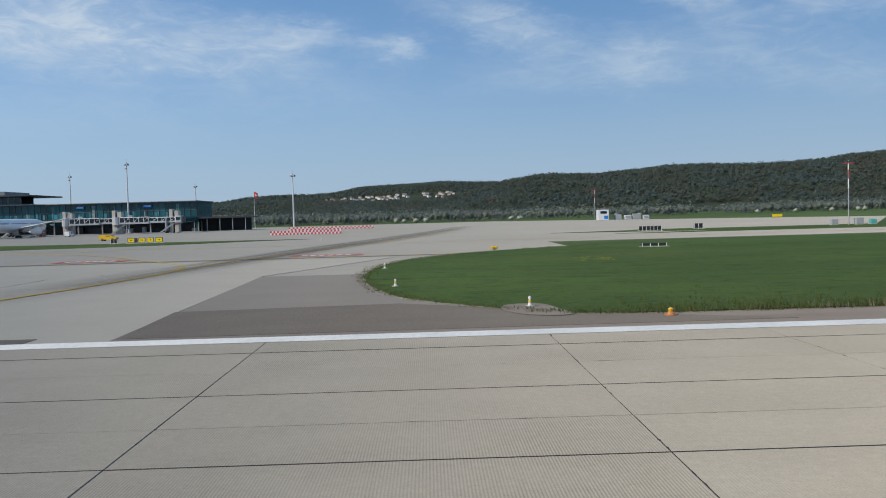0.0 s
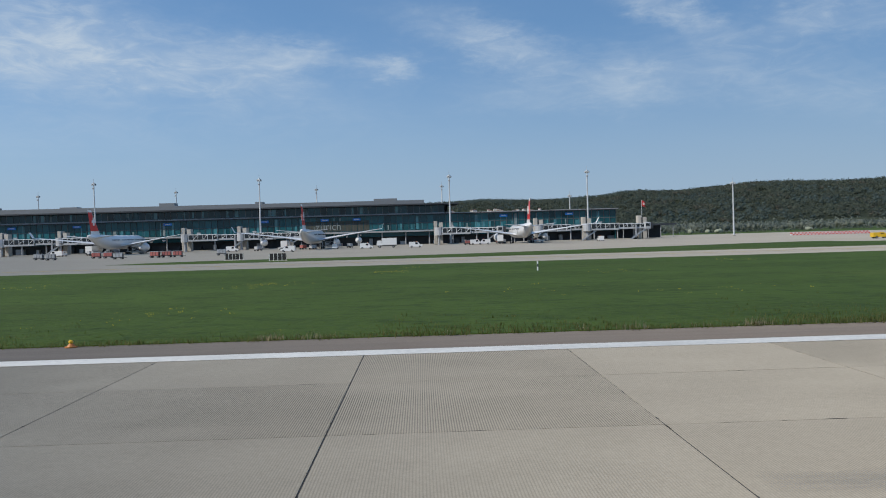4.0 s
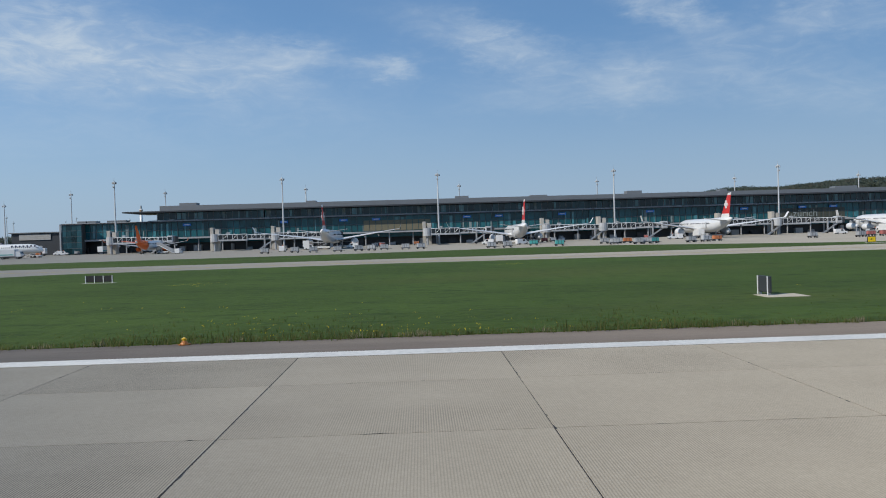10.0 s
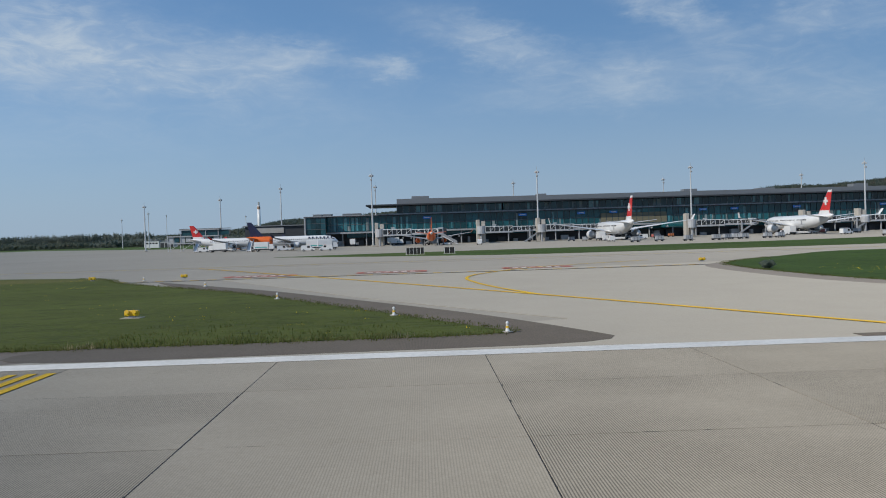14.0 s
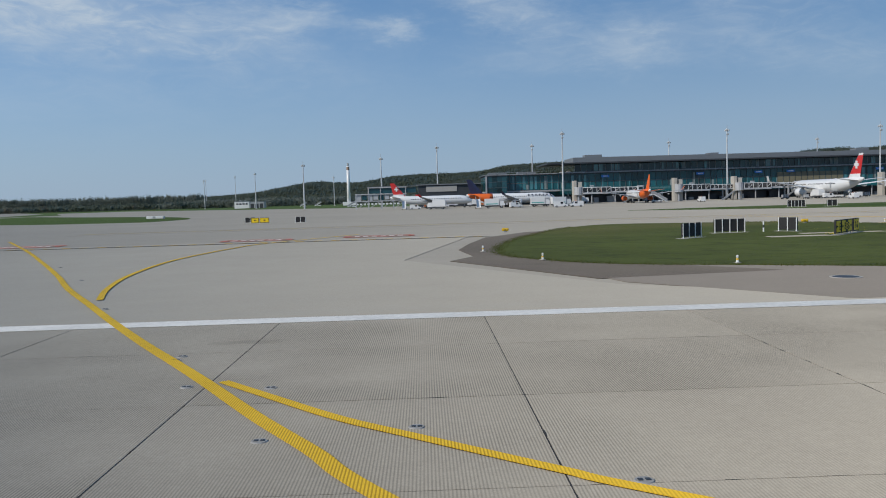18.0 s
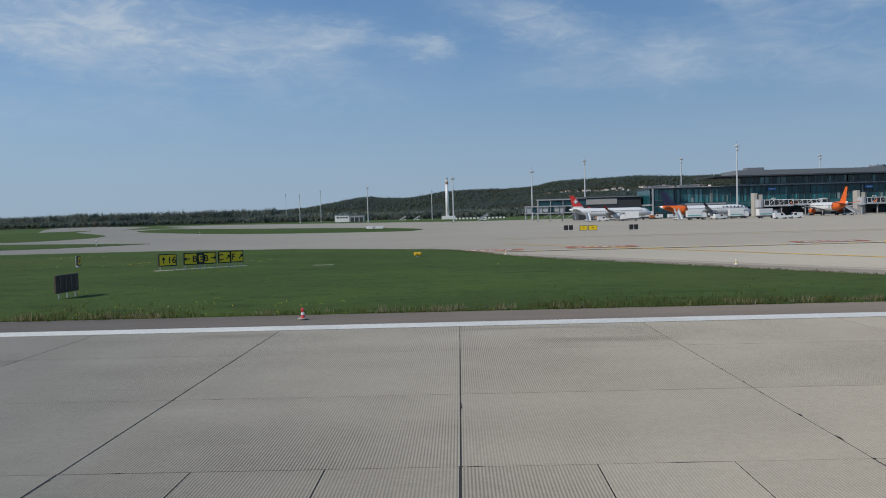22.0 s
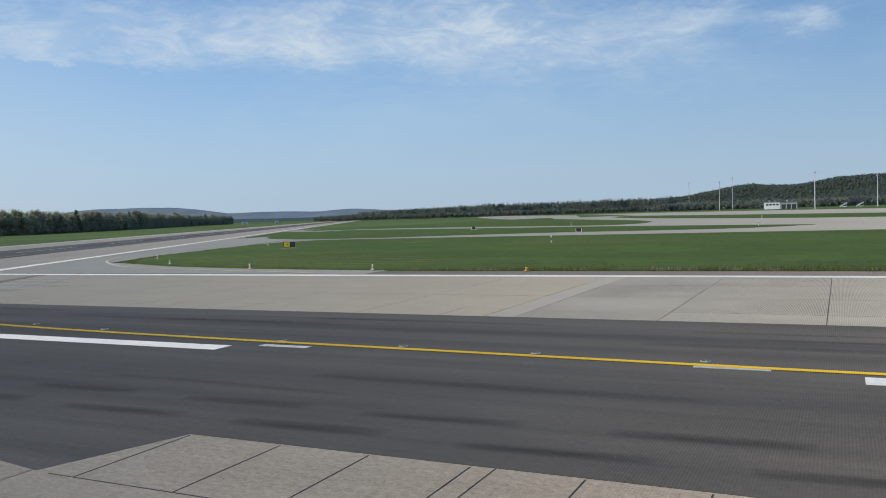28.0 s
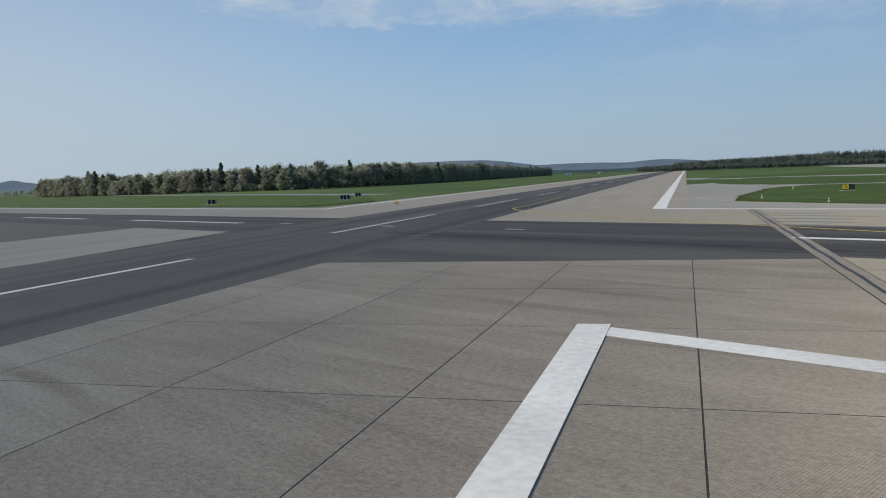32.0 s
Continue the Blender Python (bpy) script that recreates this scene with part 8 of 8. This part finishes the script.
# pairs of yellow guard lights
guard_0 = None
for x, y in ((89.6, 101.6), (20.9, 95), (-457.9, 104), (-571.5, 102), (-522.4, 102.6), (-533.7, 103), (-650.8, 86), (-510.5, 50), (-845, 44.5)):
    if guard_0 is None:
        guard_0 = thing("guard_light", pose(x, y, 0.03), "squat yellow runway guard light with twin lamps", "light", "guard lights")
        part("case", box(-0.42, -0.16, 0.12, 0.42, 0.16, 0.46, 0.06), YCAR, guard_0)
        for s in (-0.21, 0.21):
            part("lamp", tube([(s, -0.17, 0.29), (s, -0.2, 0.29)], 0.13, 12), YSIGN, guard_0, "yellow lamp")
            part("hood", tube([(s, -0.17, 0.37), (s, -0.3, 0.40)], 0.12, 10), YCAR, guard_0)
        part("foot", box(-0.2, -0.14, 0, 0.2, 0.14, 0.12), GREY, guard_0)
    else:
        copy_thing(guard_0, pose(x, y, 0.03))
# flush lights along the yellow lines, on the runway and a manhole
inset_0 = None
for x, y in ((-484.9, 58.0), (-478.0, 44.8), (-471.6, 32.6), (-465.2, 20.9), (-609, 63.2), (-602.6, 51.4), (-595.4, 36.4), (-588.6, 23.8), (54.1, 45), (53.6, 72), (54.0, 24), (-699.4, 1.5), (-704.7, 1.6), (-709.6, 1.45), (-714.7, 1.5), (-719.5, 1.7), (-724.5, 1.7), (-729.3, 1.8), (-734.4, 2.5), (-739.4, 3.1), (-588.6, 24.4), (-587.3, 20.3), (-585.2, 19.9), (-581.7, 16.1), (-584.6, 15.5), (-578.2, 12.7), (53.5, 28), (53.5, 21.5), (53.5, 16)):
    if inset_0 is None:
        inset_0 = thing("flush_light", pose(x, y, 0.012), "flush steel taxiway light set in the paving", "light", "flush lights")
        part("ring", tube([(0, 0, -0.02), (0, 0, 0.006)], [0.17, 0.15], 14), FITTING, inset_0)
        part("lens", box(-0.10, -0.05, 0.004, -0.02, 0.05, 0.018, 0.004), DARK, inset_0, "small dark lens window")
        part("lens", box(0.02, -0.05, 0.004, 0.10, 0.05, 0.018, 0.004), DARK, inset_0, "small dark lens window")
    else:
        copy_thing(inset_0, pose(x, y, 0.012))
t = thing("manhole_cover", pose(-561, 40, 0.004), "dark iron manhole cover in the asphalt", "manhole", kind="structure")
part("frame", tube([(0, 0, -0.02), (0, 0, 0.012)], 0.75, 20), CPILLAR, t)
part("cover", tube([(0, 0, 0.0), (0, 0, 0.02)], 0.6, 20), DARK, t)

# ---- red and white barriers, flag, far equipment ----
def barrier_row(a, b, n, y_step=0.0, stack=1):
    for k in range(n):
        x, y = a[0] + (b[0] - a[0]) * k / n, a[1] + (b[1] - a[1]) * k / n
        t = thing("barrier_block", pose(x, y, 0), "red and white checked plastic barrier block", "barrier", "barrier blocks")
        w = (b[0] - a[0]) / n - 0.06
        for r in range(2):
            for q in range(2):
                part("panel", box(q * w / 2, -0.3, r * 0.6, (q + 1) * w / 2 - 0.01, 0.3, (r + 1) * 0.6 - 0.01, 0.02), REDP if (r + q + k * 0) % 2 else WPAINT, t)


barrier_row((35.6, 243), (56.3, 243.5), 20)
barrier_row((24, 345), (59, 347), 22)
for k in range(14):
    t = thing("barrier_block", pose(-650 + k * 3.4, 760, 0), "white plastic barrier block on the far apron edge", "barrier", "far barrier blocks")
    part("block", box(0, -0.5, 0, 2.0, 0.5, 1.7, 0.1), WPAINT, t)
    part("foot", box(-0.2, -0.7, 0, 2.2, 0.7, 0.25), DARK, t)
t = thing("container", pose(-676.7, 296, 0), "long low white container on the far grass", "container")
part("body", box(-3.0, -1.0, 0.12, 3.0, 1.0, 1.05, 0.05), WPAINT, t)
part("skid", box(-2.9, -0.9, 0, 2.9, 0.9, 0.12), DARK, t)
part("door", box(-0.8, -1.03, 0.2, 0.2, -1.001, 0.95), GREY, t)
flag = thing("flag", pose(-11.3, 448, 0), "red flag with a white cross on a tall pole", "flag")
part("pole", tube([(0, 0, 0), (0, 0, 20.4)], [0.14, 0.06], 8), WPAINT, flag)
bm = bmesh.new()
cols = []
for i in range(9):
    y = 0.35 * math.sin(i * 1.1) * i / 8
    cols.append([bm.verts.new((0.1 + i * 0.24, y, z - 0.13 * i)) for z in (17.2, 20.2)])
for u, v in zip(cols, cols[1:]):
    bm.faces.new((u[0], v[0], v[1], u[1]))
cloth = part("cloth", bm, REDP, flag, "rippled red cloth")
part("cross", box(0.5, -0.42, 17.95, 1.7, -0.38, 18.3, bm=box(0.93, -0.42, 17.5, 1.27, -0.38, 18.75)), WPAINT, flag, "white cross")
# grey and teal boxes at the foot of the red mast
for x, y, w, h, m_, lab in ((170.6, 180.2, 1.4, 1.3, GREY, "grey equipment box beside the mast"), (176.0, 180.0, 1.6, 1.5, GREY, "grey equipment box beside the mast"), (179.4, 180.6, 1.3, 1.1, TEAL, "teal equipment box beside the mast")):
    t = thing("equipment_box", pose(x, y, 0), lab, "box", "equipment boxes")
    part("case", box(-w / 2, -0.5, 0.12, w / 2, 0.5, h, 0.04), m_, t)
    part("door", box(-w / 2 + 0.1, -0.53, 0.2, w / 2 - 0.1, -0.502, h - 0.12), m_, t)
    part("plinth", box(-w / 2 - 0.05, -0.55, 0, w / 2 + 0.05, 0.55, 0.12), CPILLAR, t)


# ---- tall grass, seed heads and dandelions along the pavement ----
def inside(line, x, y):
    hit = np.zeros(len(x), bool)
    for (ax, ay), (bx, by) in zip(line, line[1:] + line[:1]):
        if ay != by:
            hit ^= ((ay > y) != (by > y)) & (x < (bx - ax) * (y - ay) / (by - ay) + ax)
    return hit


def blades(name, x, y, h, material, label, per=5, seed=1, spread=0.16, z=0.02, wide=0.016):
    g = np.random.default_rng(seed)
    n = len(x)
    bx = np.repeat(x, per) + g.normal(0, spread, n * per)
    by = np.repeat(y, per) + g.normal(0, spread, n * per)
    bh = np.repeat(h, per) * g.uniform(0.5, 1.25, n * per)
    a = g.uniform(0, math.tau, n * per)
    lean = bh * g.uniform(0.1, 0.6, n * per)
    wd = wide * g.uniform(0.6, 1.6, n * per) + bh * 0.02
    c, s = np.cos(a), np.sin(a)
    zz = np.full(n * per, z)
    v = np.stack([np.stack([bx - c * wd, by - s * wd, zz], -1), np.stack([bx + c * wd, by + s * wd, zz], -1), np.stack([bx - s * lean, by + c * lean, zz + bh], -1)], 1).reshape(-1, 3)
    f = np.arange(n * per * 3).reshape(-1, 3)
    me = bpy.data.meshes.new(name)
    me.from_pydata(v.tolist(), [], f.tolist())
    me.materials.append(material)
    return tagged(new(name, me), label, "grass", kind="stuff")


g_ = np.random.default_rng(77)
xs_, ys_, hs_ = [], [], []
for key in "abcd":
    line = ISLANDS[key]
    lx = [p[0] for p in line]
    x0, x1 = max(min(lx), -810), min(max(lx), 175)
    n = int((x1 - x0) * 46)
    x = g_.uniform(x0, x1, n)
    y = 35.55 + g_.exponential(2.2, n)
    ok = inside([(px_, py_ - 0.45) for px_, py_ in line], x, y)
    tall = 0.5 + 0.9 * (np.sin(x * 0.21) * np.sin(x * 0.063 + 1.3) > 0.1) + 1.5 * np.exp(-(y - 35.6) / 0.8)
    xs_.append(x[ok]), ys_.append(y[ok]), hs_.append((g_.uniform(0.05, 0.15, n) * tall)[ok])
# ragged growth along the curved edges
for key in "abcd":
    line = ISLANDS[key]
    for (ax, ay), (bx, by) in zip(line, line[1:] + line[:1]):
        if max(ay, by) < 112 and max(ax, bx) < 180 and math.hypot(bx - ax, by - ay) < 60:
            n = int(math.hypot(bx - ax, by - ay) * 16) + 2
            t_ = g_.random(n)
            x, y = ax + (bx - ax) * t_ + g_.normal(0, 0.35, n), ay + (by - ay) * t_ + g_.normal(0, 0.35, n)
            xs_.append(x), ys_.append(y), hs_.append(g_.uniform(0.04, 0.16, n))
blades("grass_tufts", np.concatenate(xs_), np.concatenate(ys_), np.concatenate(hs_), BLADE, "uneven tall grass and dry blades along the pavement", 4, 5)
# dry straw in clusters along the shoulder, thickest by the crossing
x = g_.uniform(-775, 140, 15000)
y = 35.75 + np.abs(g_.normal(0, 0.34, len(x)))
keep = (np.sin(x * 0.9) + np.sin(x * 0.37 + 2) + np.sin(x * 2.3 + 1) + g_.normal(0, 0.6, len(x)) > np.where(x < -600, 0.5, 1.7)) & np.any([inside([(a, b - 0.3) for a, b in ISLANDS[k]], x, y) for k in "abcd"], axis=0)
blades("straw_tufts", x[keep], y[keep], g_.uniform(0.10, 0.34, keep.sum()), BLADE_DRY, "dry pale straw tufts at the edge of the paving", 5, 15, 0.13, 0.02, 0.018)
xs_, ys_, hs_ = [], [], []
for key in "abcd":
    line = ISLANDS[key]
    lx = [p[0] for p in line]
    n = 20000 if key == "b" else 7000
    x, y = g_.uniform(max(min(lx), -806), min(max(lx), 230), n), 36 + 75 * g_.random(n) ** 1.5
    ok = inside(line, x, y)
    xs_.append(x[ok]), ys_.append(y[ok]), hs_.append(g_.uniform(0.02, 0.055, n)[ok])
blades("meadow_tufts", np.concatenate(xs_), np.concatenate(ys_), np.concatenate(hs_), BLADE_GREEN, "tufts of longer grass in the field", 5, 6, 0.35, 0.02, 0.03)
x, y = g_.uniform(-800, 150, 16000), 36.3 + g_.exponential(9, 16000)
ok = (np.sin(x * 0.047 + 0.6) + np.sin(x * 0.11 + y * 0.13) + g_.normal(0, 0.5, 16000) > 2.15) & np.any([inside(ISLANDS[k], x, y) for k in "abcd"], axis=0)
x, y = x[ok], y[ok]
# close patches of bloom
for k, (cx, cy, rad, n) in enumerate([(-236, 100, 2.2, 260), (-233, 100, 1.2, 90), (-239, 63.5, 1.4, 60), (-234.5, 59.5, 1.8, 90), (-232, 59.6, 1.2, 60)] + [(g_.uniform(-790, 140), g_.uniform(48, 115), g_.uniform(0.6, 2.2), int(g_.integers(15, 120))) for q in range(46)]):
    n = n // 3
    px_, py_ = cx + g_.normal(0, rad, n), cy + g_.normal(0, rad * 1.6, n)
    if all(np.any([inside(ISLANDS[q], np.array([cx]), np.array([cy])) for q in "abcd"], axis=0)):
        x, y = np.concatenate([x, px_]), np.concatenate([y, py_])
blades("dandelions", x, y, np.full(len(x), 0.07), PETAL, "yellow dandelions in patches in the grass", 3, 7, 0.15, 0.08, 0.02)
cover = thing("manhole", pose(-225.2, 35.6, -0.012), "round iron cover in a pale concrete frame on the shoulder", "manhole")
part("frame", box(-1.05, -0.85, 0, 1.05, 0.85, 0.03, 0.01), APRON, cover)
part("cover_ring", tube([(0, 0, 0.03), (0, 0, 0.036)], 0.52, 20), JOINT, cover)
part("cover_plate", tube([(0, 0, 0.03), (0, 0, 0.040)], 0.47, 20), GREY, cover, "worn iron cover")
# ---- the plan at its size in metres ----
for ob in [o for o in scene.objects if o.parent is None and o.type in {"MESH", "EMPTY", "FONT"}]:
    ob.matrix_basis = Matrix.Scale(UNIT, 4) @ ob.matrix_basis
